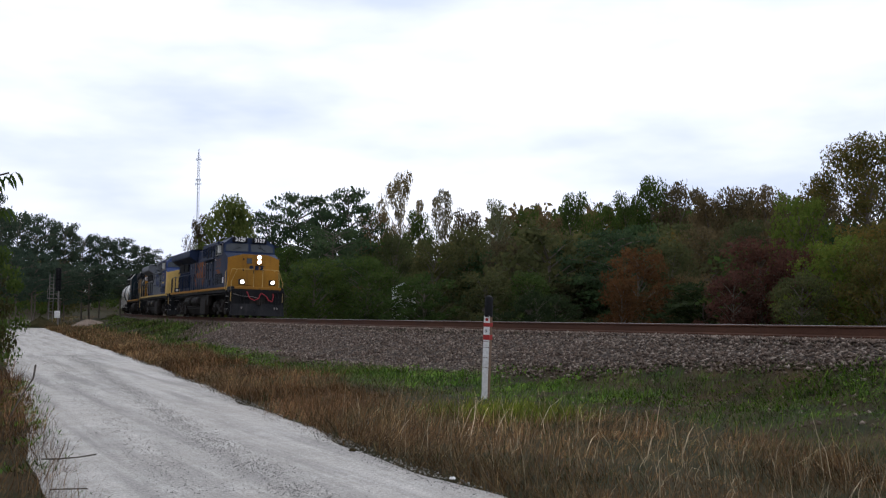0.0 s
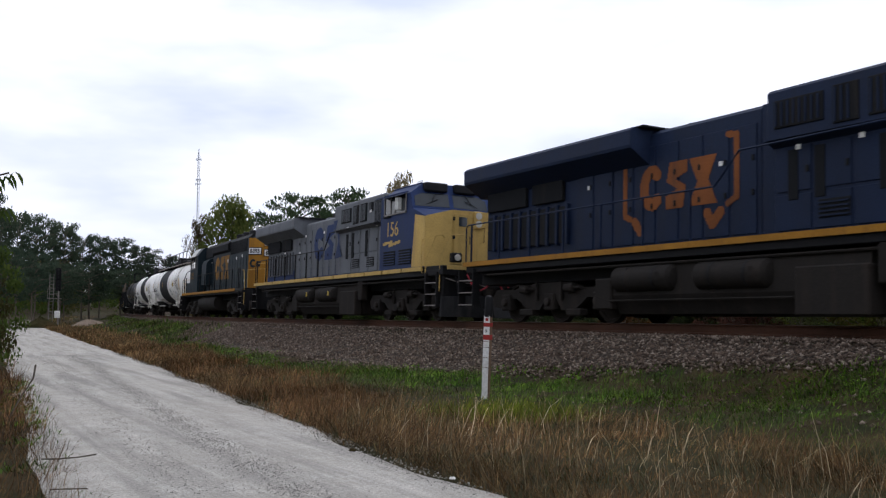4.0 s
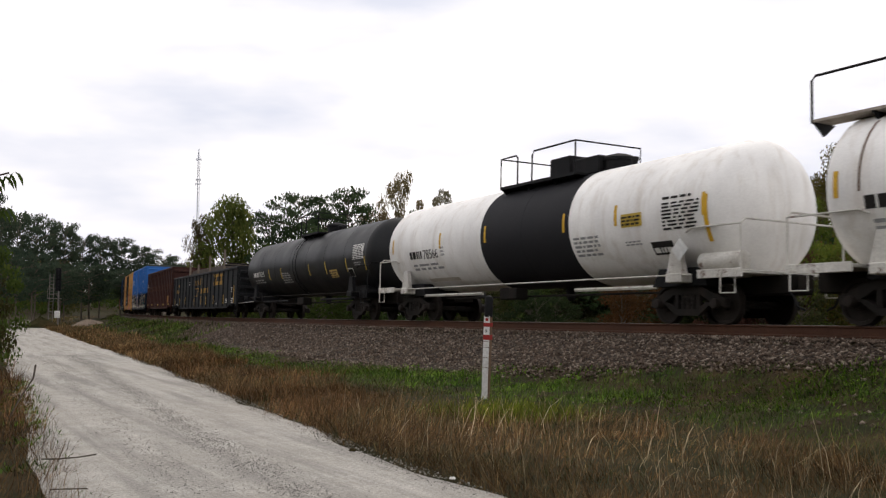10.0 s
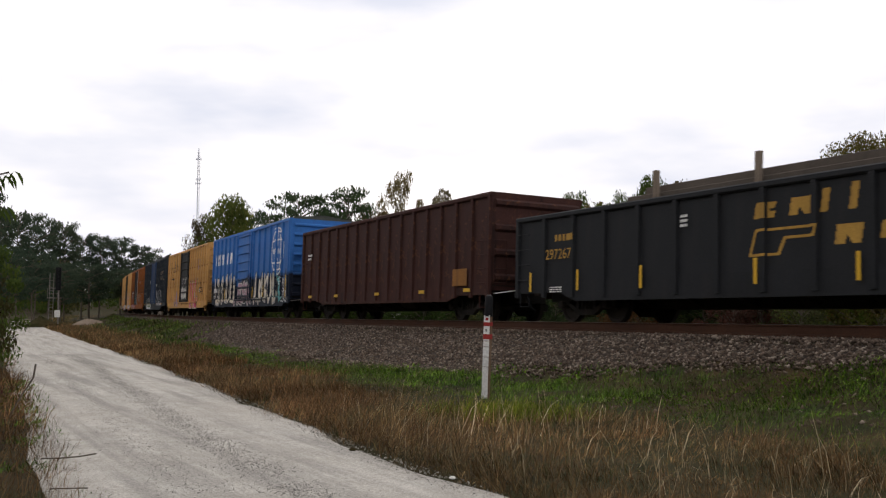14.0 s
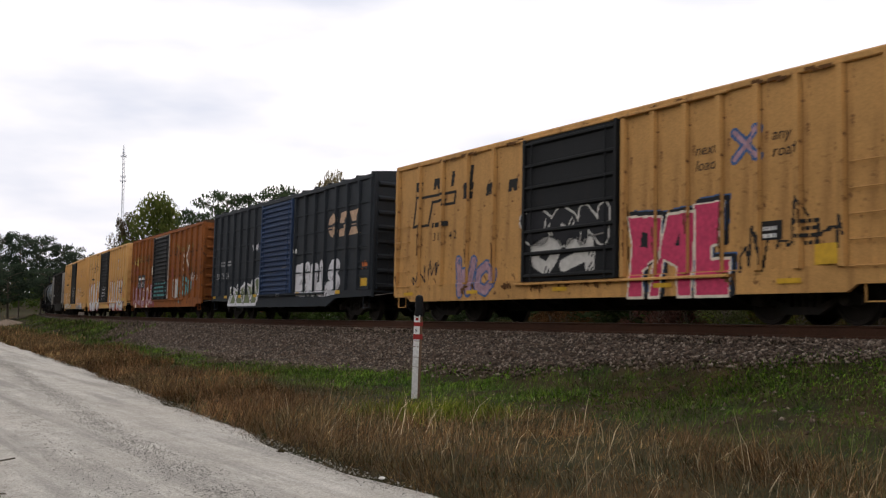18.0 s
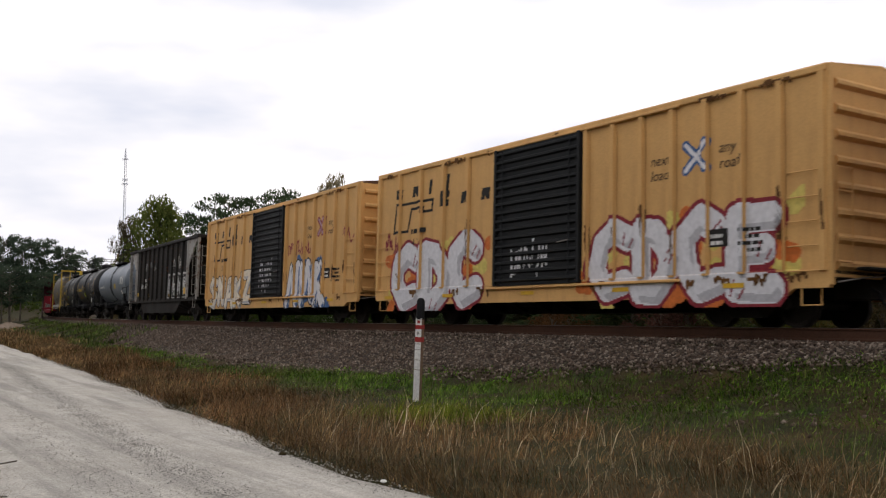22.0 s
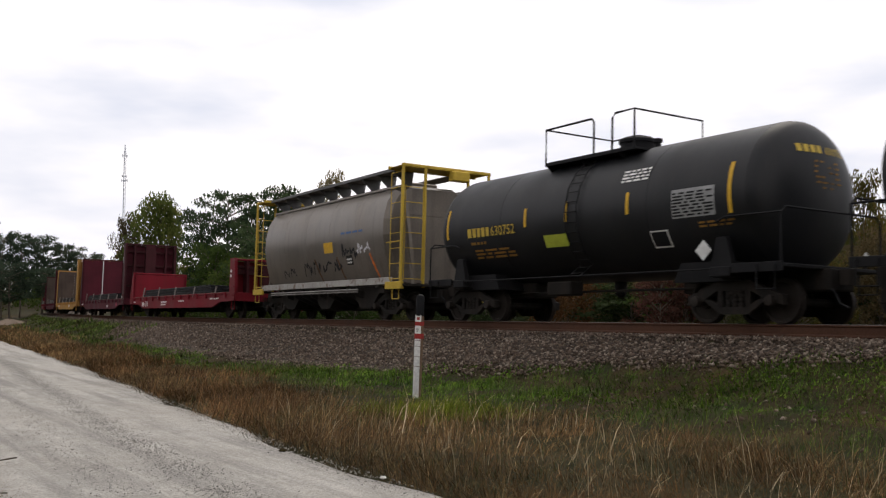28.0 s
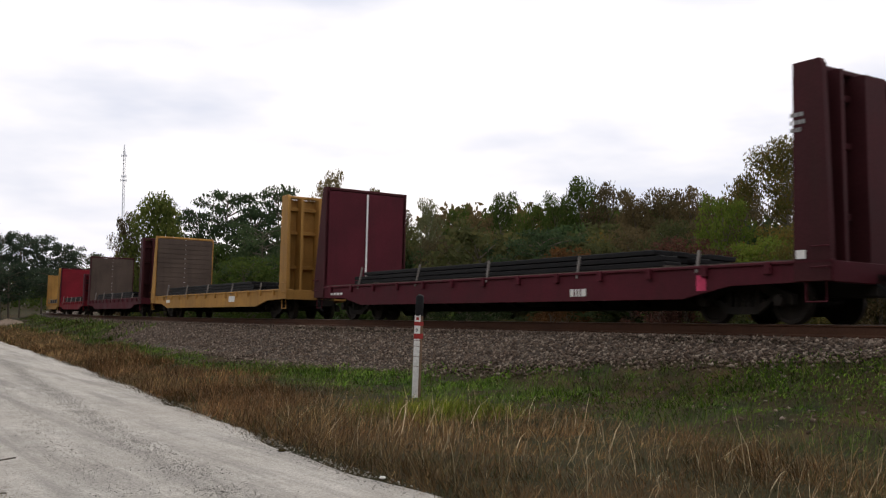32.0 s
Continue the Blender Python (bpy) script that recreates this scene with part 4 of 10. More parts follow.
LOCO_TRUCK_ME = Mesh().box(-2.4, 2.4, -0.5, 0.5, 0.6, 0.95, 0.04).box(-0.5, 0.5, -1.0, 1.0, 0.66, 1.0, 0.05).box(-1.85, -1.0, -0.62, 0.62, 0.18, 0.80, 0.06).box(0.2, 1.05, -0.62, 0.62, 0.18, 0.80, 0.06).box(1.25, 1.85, -0.62, 0.62, 0.18, 0.80, 0.06).data("truck", GRIME)
BRAKE_CYL_ME = Mesh().lathe([(-0.25, 0.05), (-0.24, 0.11), (0.1, 0.11), (0.12, 0.04), (0.35, 0.03)], 10, "x").data("brake_cylinder", GRIME, True)
DAMPER_ME = Mesh().lathe([(0.0, 0.05), (0.25, 0.05), (0.26, 0.03), (0.5, 0.03)], 8, "z").data("damper", GRIME, True)


def loco_truck(parent, x):
    t = part("truck", LOCO_TRUCK_ME, GRIME, parent, "grimy six-wheel truck", at=(x, 0, 0))
    for sx in (-2.05, 0.0, 2.05):
        part("axle", AXLE_ME, GRIME, t, at=(sx, 0, 0.52))
        for sy in (-1, 1):
            w = part("wheel", BIG_WHEEL_ME, WHEEL, t, at=(sx, sy * 0.76, 0.52))
            w.rotation_euler = (0, 0, 0 if sy < 0 else math.pi)
            b = part("bearing_cap", BEARING_ME, WHEEL, t, at=(sx, sy * 1.16, 0.52))
            b.rotation_euler = (0, 0, 0 if sy < 0 else math.pi)
    for sy in (-1, 1):
        part("side_frame", LOCO_FRAME_ME, GRIME, t, at=(0, sy * 1.08, 0))
        for sx in (-1.0, 1.0):
            part("brake_cylinder", BRAKE_CYL_ME, GRIME, t, at=(sx, sy * 1.24, 0.86))
            part("damper", DAMPER_ME, GRIME, t, at=(sx * 0.55, sy * 1.22, 0.55))
    return t


_cp = Mesh().box(-0.55, 0.12, -0.08, 0.08, 0.78, 0.96, 0.02)
_cp.prism([(0.1, -0.16), (0.3, -0.13), (0.36, -0.05), (0.26, 0.0), (0.27, 0.09), (0.15, 0.14), (0.1, 0.1)], "z", 0.72, 1.0)
COUPLER_ME = _cp.data("coupler", GRIME)
HOSE_ME = Mesh().tube([(-0.1, 0, 0.72), (0.1, 0, 0.6), (0.2, 0.02, 0.38), (0.36, 0.06, 0.30)], 0.025, 6).data("air_hose", BLACK)


def ends_gear(parent, half):
    """Couplers and hoses at both ends; half: half the length over the end sills."""
    for sx in (-1, 1):
        c = part("coupler", COUPLER_ME, GRIME, parent, at=(sx * half, 0, 0))
        h = part("air_hose", HOSE_ME, BLACK, parent, at=(sx * half, -0.32 * sx, 0))
        if sx < 0:
            c.rotation_euler = h.rotation_euler = (0, 0, math.pi)


def underframe(parent, half, truck_at, z=0.85, reservoir=True, mat=None):
    mat = mat or GRIME
    part("centre_sill", Mesh().prism([(-half, z + 0.1), (half, z + 0.1), (half, z - 0.28), (truck_at - 1.3, z - 0.32), (truck_at - 1.9, z - 0.50), (-truck_at + 1.9, z - 0.50), (-truck_at + 1.3, z - 0.32), (-half, z - 0.28)], "y", -0.33, 0.33), mat, parent)
    for x in np.linspace(-truck_at + 1.7, truck_at - 1.7, 9):
        part("cross_bearer", Mesh().prism([(-1.38, z + 0.1), (1.38, z + 0.1), (1.38, z - 0.06), (0.4, z - 0.46), (-0.4, z - 0.46), (-1.38, z - 0.06)], "x", x - 0.07, x + 0.07), mat, parent)
    for s in (-1, 1):
        boxes("body_bolster", [(s * truck_at - 0.2, s * truck_at + 0.2, -1.4, 1.4, z - 0.02, z + 0.12)], mat, parent)
    freight_truck(parent, truck_at)
    freight_truck(parent, -truck_at)
    ends_gear(parent, half + 0.05)
    if reservoir:
        part("air_reservoir", Mesh().lathe([(-0.6, 0.05), (-0.55, 0.2), (0.5, 0.2), (0.55, 0.05)], 12, "x", (1.6, -0.85, z - 0.22)), GRIME, parent, smooth=True)
        part("brake_cylinder", Mesh().lathe([(-0.35, 0.05), (-0.33, 0.16), (0.2, 0.16), (0.22, 0.05)], 12, "x", (-1.2, -0.8, z - 0.2)), GRIME, parent, smooth=True)
        part("brake_rod", Mesh().tube([(-truck_at + 1, -0.5, z - 0.28), (-1.4, -0.6, z - 0.28)], 0.018, 5).tube([(1.0, -0.5, z - 0.28), (truck_at - 1, -0.5, z - 0.28)], 0.018, 5), GRIME, parent)


def ladder(parent, x, y0, z_list, w, mat, along="x", stiles=True, name="ladder", out=0.07):
    """Rungs, each a bar of its own, and two stiles. Along 'x' it hangs on a side, along 'y' on an end."""
    sg = -1 if y0 < 0 else 1
    put = (lambda a, o, z: (x + a, y0 + sg * o, z)) if along == "x" else (lambda a, o, z: (x + o * (1 if x > 0 else -1), y0 + a, z))
    st = Mesh()
    for a in (-w / 2, w / 2):
        st.tube([put(a, 0, z_list[0] - 0.05), put(a, out, z_list[0]), put(a, out, z_list[-1]), put(a, 0, z_list[-1] + 0.05)] if stiles else [put(a, 0, z_list[0]), put(a, out, z_list[0])], 0.014, 5)
    lad = part(name, st, mat, parent)
    for z in z_list:
        part("rung", Mesh().tube([put(-w / 2, out if stiles else 0, z), put(-w / 2, out, z), put(w / 2, out, z), put(w / 2, out if stiles else 0, z)], 0.013, 5), mat, lad)
    return lad


def stirrup(parent, x, mat, z0=0.62, sides=(-1, 1)):
    for sy in sides:
        part("sill_step", Mesh().tube([(x - 0.2, sy * 1.5, z0 + 0.2), (x - 0.2, sy * 1.5, z0 - 0.25), (x + 0.2, sy * 1.5, z0 - 0.25), (x + 0.2, sy * 1.5, z0 + 0.2)], 0.02, 5), mat, parent)


# ---------- graffiti ----------
GLYPH = {
    "c": [[(0.9, 0.85), (0.55, 1.0), (0.15, 0.75), (0.1, 0.35), (0.45, 0.0), (0.9, 0.12)]],
    "d": [[(0.15, 0.0), (0.15, 1.0), (0.6, 0.95), (0.9, 0.6), (0.85, 0.25), (0.5, 0.0), (0.15, 0.0)]],
    "s": [[(0.9, 0.9), (0.4, 1.0), (0.12, 0.75), (0.5, 0.52), (0.88, 0.3), (0.6, 0.0), (0.1, 0.1)]],
    "n": [[(0.1, 0.0), (0.15, 1.0), (0.8, 0.05), (0.9, 1.0)]],
    "m": [[(0.05, 0.0), (0.2, 1.0), (0.5, 0.35), (0.8, 1.0), (0.95, 0.0)]],
    "a": [[(0.05, 0.0), (0.45, 1.0), (0.65, 1.0), (0.95, 0.0)], [(0.25, 0.35), (0.8, 0.35)]],
    "k": [[(0.15, 0.0), (0.15, 1.0)], [(0.85, 1.0), (0.2, 0.5), (0.9, 0.0)]],
    "o": [[(0.5, 1.0), (0.1, 0.7), (0.1, 0.3), (0.5, 0.0), (0.9, 0.3), (0.9, 0.7), (0.5, 1.0)]],
    "e": [[(0.9, 0.95), (0.15, 0.95), (0.15, 0.05), (0.9, 0.05)], [(0.15, 0.5), (0.75, 0.5)]],
    "r": [[(0.15, 0.0), (0.15, 1.0), (0.75, 0.95), (0.8, 0.6), (0.2, 0.5), (0.9, 0.0)]],
    "l": [[(0.2, 1.0), (0.15, 0.05), (0.85, 0.1)]],
    "b": [[(0.15, 0.0), (0.15, 1.0), (0.7, 0.9), (0.65, 0.55), (0.2, 0.5), (0.85, 0.35), (0.75, 0.0), (0.15, 0.0)]],
    "w": [[(0.05, 1.0), (0.25, 0.0), (0.5, 0.7), (0.75, 0.0), (0.95, 1.0)]],
    "t": [[(0.5, 0.0), (0.5, 1.0)], [(0.05, 0.95), (0.95, 0.95)]],
    "v": [[(0.05, 1.0), (0.5, 0.0), (0.95, 1.0)]],
    "z": [[(0.1, 0.95), (0.9, 0.95), (0.1, 0.05), (0.95, 0.05)]],
}


def throw_up(parent, word, x, z, w, h, fill, line, prof, halo=None, fat=0.17, cell=0.028, seed=1, label="", edge=0.05, shade=None, clear=False):
    """A sprayed piece: fat rounded strokes, an outline and patches of colour behind; clear keeps the letters upright."""
    r = random.Random(seed)
    n = len(word)
    cw = w / n
    strokes = []
    for i, ch in enumerate(word):
        dz, sc, lean = r.uniform(-0.06, 0.06) * h, r.uniform(0.88, 1.08), r.uniform(-0.12, 0.12)
        fx, fz = r.random() < 0.6 and not clear, r.random() < 0.7 and not clear
        ja, jb = (0.04, 0.03) if clear else (0.13, 0.10)
        for st in GLYPH[ch]:
            st = [((1 - a if fx else a) + r.uniform(-ja, ja), (1 - b if fz else b) + r.uniform(-jb, jb)) for a, b in st]
            strokes.append([(x + cw * (i + 0.08 + 0.84 * (a + lean * (b - 0.5))), z + dz + h * (0.12 + 0.76 * b * sc)) for a, b in st])
    rad = fat * cw * 1.25
    layers = []
    if halo:
        for k, hm in enumerate(halo):
            blobs = []
            for _ in range(22):
                bx, bz = x + w * r.uniform(-0.06, 1.06), z + h * r.uniform(0.0, 0.95)
                blobs.append([(bx, bz), (bx + r.uniform(-0.25, 0.25), bz + r.uniform(-0.2, 0.2))])
            layers.append((hm, blobs, 0.17))
    layers.append((line, strokes, rad + edge))
    layers.append((fill, strokes, rad))
    if shade:
        low = [[(a + rad * 0.35, b - rad * 0.42) for a, b in st] for st in strokes]
        layers.append((shade, low, rad * 0.46))
        layers.append((fill, [[(a - rad * 0.15, b + rad * 0.2) for a, b in st] for st in strokes], rad * 0.55))
    shine = []
    for st in strokes:
        a, b = r.choice(st)
        shine.append([(a - rad * 0.5, b - rad * 0.5), (a + rad * r.uniform(-0.4, 0.6), b + rad * r.uniform(0.2, 0.7))])
        shine.append([(a + rad * 0.2, b - rad * 0.7), (a + rad * 0.6, b - rad * 0.1)])
    layers.append((line, shine, 0.02))
    return raster(parent, "graffiti", x - 0.5, x + w + 0.5, z - 0.1, z + h + 0.25, cell, layers, prof, label or "sprayed graffiti lettering")


def stain(parent, x, z, w, h, mat, prof, seed, n=5, rad=0.035, name="rust_stain"):
    """An uneven blot with runs below it."""
    r = random.Random(seed)
    st = []
    for k in range(n):
        a, b = x + w * r.random(), z + h * (0.45 + 0.5 * r.random())
        st.append([(a, b), (a + r.uniform(-0.3, 0.3) * w, b + r.uniform(-0.1, 0.1) * h)])
        st.append([(a, b), (a + 0.02, b - h * r.uniform(0.2, 0.6))])
    return raster(parent, name, x - 0.1, x + w + 0.1, z - 0.2, z + h + 0.1, 0.03, [(mat, st, rad)], prof, "uneven stain with runs")


arc = lambda cx, cz, rx, rz, a0, a1, n=14: [(cx + rx * math.cos(radians(a0 + (a1 - a0) * k / n)), cz + rz * math.sin(radians(a0 + (a1 - a0) * k / n))) for k in range(n + 1)]


def worn_trio(parent, x, z, w, h, mat, prof, label):
    """Crescent, notched slanting block and hourglass, the worn shapes of the line's emblem."""
    r = 0.062 * w
    u = lambda a, b: (x + a * w, z + b * h)
    block = [u(0.36, 0), u(0.60, 0), u(0.64, 0.45), u(0.50, 0.62), u(0.66, 0.74), u(0.66, 1), u(0.42, 1), u(0.38, 0.58), u(0.52, 0.40), u(0.36, 0.26)]
    hour = [u(0.68, 0), u(1.04, 0), u(0.93, 0.5), u(1.04, 1), u(0.68, 1), u(0.79, 0.5)]
    raster(parent, "emblem", x - 0.1, x + w * 1.08, z - 0.1, z + h + 0.1, 0.03, [(mat, [arc(x + 0.17 * w, z + h / 2, 0.115 * w, h / 2 - r, 50, 310)], r), (mat, [block, hour], None)], prof, label)


def slant(x, z, w, h, bite):
    """Outline of one slanting block with a notch."""
    k = 0.16 * h
    if bite == 0:
        return [(x, z), (x + w, z), (x + w + k, z + h), (x + k, z + h)]
    if bite == 1:
        return [(x, z), (x + w * 0.38, z), (x + w * 0.45 + k * 0.3, z + h * 0.45), (x + w * 0.7, z), (x + w, z), (x + w + k, z + h), (x + k, z + h)]
    return [(x, z), (x + w, z), (x + w + k * 0.4, z + h * 0.4), (x + w * 0.55 + k * 0.5, z + h * 0.5), (x + w + k * 0.6, z + h * 0.65), (x + w + k, z + h), (x + k, z + h)]


def tags(parent, x, z, w, h, mat, prof, seed, n=3, cell=0.03, rad=0.022):
    """Thin scrawled marks."""
    r = random.Random(seed)
    for i in range(n):
        a, b = x + w * (i + 0.1) / n, z + h * r.uniform(0, 0.35)
        p = [(a, b)]
        for k in range(9):
            p.append((a + w / n * 0.85 * (k + r.uniform(-0.6, 0.9)) / 9, b + h * 0.6 * r.uniform(0, 1)))
        raster(parent, "graffiti", x - 0.1, x + w + 0.1, z - 0.1, z + h + 0.1, cell, [(mat, [p], rad)], prof, "thin scrawled paint tag")


G_WHITE = plain("silver_white_spray", (0.64, 0.63, 0.65), 0.5, vary=0.12)
G_SILVER = plain("grey_silver_spray", (0.42, 0.41, 0.43), 0.5, vary=0.15)
G_OLIVE = plain("olive_spray", (0.16, 0.19, 0.10), 0.6, vary=0.2)
G_GREY = plain("dull_white_spray", (0.53, 0.51, 0.47), 0.6, vary=0.15)
G_CREAM = plain("cream_spray", (0.70, 0.62, 0.50), 0.6, vary=0.2)
G_RED = plain("dark_red_spray", (0.22, 0.02, 0.03), 0.55, vary=0.2)
G_BLACK = plain("black_spray", (0.015, 0.015, 0.018), 0.6)
G_PINK = plain("pink_red_spray", (0.55, 0.05, 0.12), 0.55, vary=0.2)
G_ORANGE = plain("orange_spray", (0.55, 0.14, 0.03), 0.6, vary=0.25)
G_YELLOW = plain("yellow_spray", (0.60, 0.48, 0.13), 0.6, vary=0.2)
G_TEAL = plain("teal_spray", (0.10, 0.33, 0.33), 0.6, vary=0.2)
G_BLUE = plain("blue_spray", (0.05, 0.11, 0.25), 0.6, vary=0.2)
G_MAUVE = plain("mauve_spray", (0.36, 0.22, 0.26), 0.6, vary=0.3)
# ---------- freight cars ----------
def boxcar(label, q, L, zT, body, door, roof, end, door_x, n_left, n_right, z0=0.58, ribs=15, seams=0, scallop=False, ladder_mat=None, fish=False, truck_at=None, rail_mat=None):
    ob = thing("boxcar", label, "boxcar", "freight cars of the train")
    h = L / 2
    ladder_mat, rail_mat = ladder_mat or body, rail_mat or body
    d0, d1 = door_x
    zb = 0.95
    posts = list(np.linspace(-h + 0.10, d0 - 0.12, n_left + 1)) + list(np.linspace(d1 + 0.12, h - 0.10, n_right + 1))
    # walls of the near side, bay by bay
    meshes = {}
    for seq in (posts[:n_left + 1], posts[n_left + 1:]):
        for a, b in zip(seq[:-1], seq[1:]):
            w = round(b - a, 3)
            if w not in meshes:
                meshes[w] = Mesh().box(0.098, w - 0.098, -1.525, -1.47, zb, zT - 0.10).data("side_panel", body)
            part("side_panel", meshes[w], body, ob, at=(a, 0, 0))
    post_me = Mesh().prism([(-0.085, -1.52), (-0.055, -1.61), (0.055, -1.61), (0.085, -1.52)], "z", zb, zT - 0.12).data("side_post", body)
    for p in posts:
        part("side_post", post_me, body, ob, at=(p, 0, 0))
    if seams:
        for k in range(1, seams + 1):
            z = zb + (zT - 0.15 - zb) * k / (seams + 1)
            for xa, xb in ((-h + 0.1, d0 - 0.1), (d1 + 0.1, h - 0.1)):
                part("side_seam", Mesh().box(xa, xb, -1.56, -1.52, z - 0.025, z + 0.025), body, ob)
    boxes("far_side", [(-h, h, 1.47, 1.53, zb, zT - 0.1)] + [(x - 0.05, x + 0.05, 1.52, 1.585, zb, zT - 0.1) for x in posts], body, ob)
    boxes("top_chord", [(-h, h, s * 1.535 - 0.05, s * 1.535 + 0.05, zT - 0.13, zT) for s in (-1, 1)], rail_mat, ob, c=0.02)
    boxes("floor", [(-h, h, -1.5, 1.5, zb - 0.06, zb + 0.02)], GRIME, ob)
    # side sills
    if fish:
        poly = [(-h, 0.98), (h, 0.98), (h, 0.74), (h - 2.6, 0.70), (h - 3.3, z0 - 0.08), (-h + 3.3, z0 - 0.08), (-h + 2.6, 0.70), (-h, 0.74)]
    else:
        poly = [(-h, 0.98), (h, 0.98), (h, 0.66), (h - 0.7, 0.66), (h - 0.9, z0 - 0.05), (-h + 0.9, z0 - 0.05), (-h + 0.7, 0.66), (-h, 0.66)]
    for s in (-1, 1):
        part("side_sill", Mesh().prism(poly, "y", s * 1.50 - 0.045, s * 1.50 + 0.045), rail_mat, ob)
    # roof with raised seams
    m = Mesh().prism([(-1.56, zT - 0.03), (-1.56, zT + 0.01), (0, zT + 0.17), (1.56, zT + 0.01), (1.56, zT - 0.03)], "x", -h, h)
    part("roof", m, roof, ob)
    n_roof, rw = 14, 1.57 if scallop else 1.46
    for k in range(n_roof + 1):
        x = -h + 0.06 + (L - 0.12) * k / n_roof
        part("roof_rib", Mesh().prism([(-rw - 0.02, zT + 0.0), (-rw, zT + 0.07 if scallop else zT + 0.03), (0, zT + 0.225 if scallop else zT + 0.195), (rw, zT + 0.07 if scallop else zT + 0.03), (rw + 0.02, zT + 0.0), (0, zT + 0.12)], "x", x - 0.06, x + 0.06), roof, ob)
    # ends with pressed ridges
    for s in (-1, 1):
        e = part("end_wall", Mesh().box(min(s * (h - 0.06), s * h), max(s * (h - 0.06), s * h), -1.5, 1.5, 0.85, zT - 0.02), end, ob)
        for k in range(8):
            z = 1.05 + (zT - 1.35) * k / 7
            part("end_ridge", Mesh().prism([(0, z - 0.09), (s * 0.075, z - 0.03), (s * 0.075, z + 0.03), (0, z + 0.09)], "y", -1.36, 1.36), end, e, at=(s * h, 0, 0))
        for y in (-1.5, 1.5):
            boxes("corner_post", [(s * h - 0.06, s * h + 0.06, y - 0.05, y + 0.05, 0.7, zT)], rail_mat, ob, c=0.02)
        boxes("end_platform", [(min(s * h, s * (h + 0.3)), max(s * h, s * (h + 0.3)), -0.9, 0.9, 0.98, 1.03)], GRIME, ob)
        ladder(ob, s * h, -1.2, [1.1, 1.5, 1.9, 2.3, 2.7], 0.42, ladder_mat, "y")
        ladder(ob, s * (h - 0.48), -1.53, [0.95, 1.38, 1.80, 2.22, 2.66], 0.62, ladder_mat, "x", stiles=False, name="grab_irons")
        stirrup(ob, s * (h - 0.38), ladder_mat)
        part("uncoupling_lever", Mesh().tube([(s * (h + 0.1), -1.45, 0.75), (s * (h + 0.15), -0.8, 0.85), (s * (h + 0.2), -0.2, 0.9)], 0.015, 5), STEEL, ob)
    part("brake_wheel", Mesh().lathe([(0.0, 0.24), (0.03, 0.27), (0.05, 0.24), (0.03, 0.22)], 16, "x", (h + 0.16, 0.55, 2.0)).tube([(h + 0.18, 0.30, 2.0), (h + 0.18, 0.80, 2.0)], 0.014, 5).tube([(h + 0.18, 0.55, 1.75), (h + 0.18, 0.55, 2.25)], 0.014, 5), STEEL, ob)
    # sliding door
    dm = Mesh().box(d0, d1, -1.60, -1.55, zb - 0.02, zT - 0.14)
    dr = part("door", dm, door, ob)
    dw = d1 - d0
    for k in range(ribs):
        z = zb + 0.12 + (zT - 0.38 - zb) * k / max(1, ribs - 1)
        part("door_rib", Mesh().prism([(-1.60, z - 0.065), (-1.668, z - 0.03), (-1.668, z + 0.015), (-1.60, z + 0.045)], "x", d0 + 0.1, d1 - 0.1), door, dr)
    for x in (d0 + 0.045, d1 - 0.045):
        part("door_stile", Mesh().box(x - 0.045, x + 0.045, -1.675, -1.6, zb - 0.02, zT - 0.14, 0.01), door, dr)
    for x in (d0 + 0.35, d1 - 0.35):
        part("door_bar", Mesh().tube([(x, -1.66, zb), (x, -1.66, zT - 0.2)], 0.02, 6), door, dr)
    part("door_handle", Mesh().tube([(d1 - 0.35, -1.66, 1.9), (d1 - 0.7, -1.70, 1.86)], 0.018, 5), STEEL, dr)
    for z in (zb - 0.10, zT - 0.16):
        boxes("door_track", [(d0 - dw * 0.1, d1 + dw * 0.9, -1.63, -1.55, z, z + 0.06)], rail_mat, ob)
    underframe(ob, h - 0.05, truck_at or h - 2.35, 0.80)
    join_train(ob, q, truck_at or h - 2.35)

    def prof(x, z):
        if z < zb + 0.03:
            return -1.55
        if d0 <= x <= d1:
            return -1.60
        for p in posts:
            if abs(x - p) < 0.075:
                return -1.612
        return -1.527
    return ob, prof


BOX_BLUE = paint("bright_blue_boxcar_paint", (0.031, 0.143, 0.41), 0.5, 0.35, (0.03, 0.05, 0.10))


def oversprayed(m):
    """Black spray paint over the foot of the side, with an uneven upper edge and bare scuffs."""
    n, l = m.node_tree.nodes, m.node_tree.links
    b = next(k for k in n if k.type == "BSDF_PRINCIPLED")
    under = b.inputs["Base Color"].links[0].from_socket
    z = n.new("ShaderNodeSeparateXYZ")
    l.new(n.new("ShaderNodeTexCoord").outputs["Object"], z.inputs[0])
    rise = n.new("ShaderNodeMath")
    rise.operation = "MULTIPLY_ADD"
    rise.inputs[1].default_value = -2.4
    l.new(noise_node(n, l, 0.9, 5, 0.6, (1, 0.1, 1.4)), rise.inputs[0])
    l.new(z.outputs["Z"], rise.inputs[2])
    f = ramp(n, l, rise.outputs[0], [(0.50, (0.96, 0.96, 0.96)), (0.90, (0, 0, 0))])
    l.new(mix(n, l, f, under, (0.014, 0.014, 0.017)), b.inputs["Base Color"])


oversprayed(BOX_BLUE)
BOX_OCHRE = paint("yellow_ochre_boxcar_paint", (0.60, 0.342, 0.128), 0.55, 0.5, (0.36, 0.19, 0.07), grain=0.45)
OCHRE_DIRTY = paint("dirty_yellow_boxcar_paint", (0.53, 0.285, 0.098), 0.6, 0.75, (0.22, 0.105, 0.04), rust=0.12, grain=0.9)
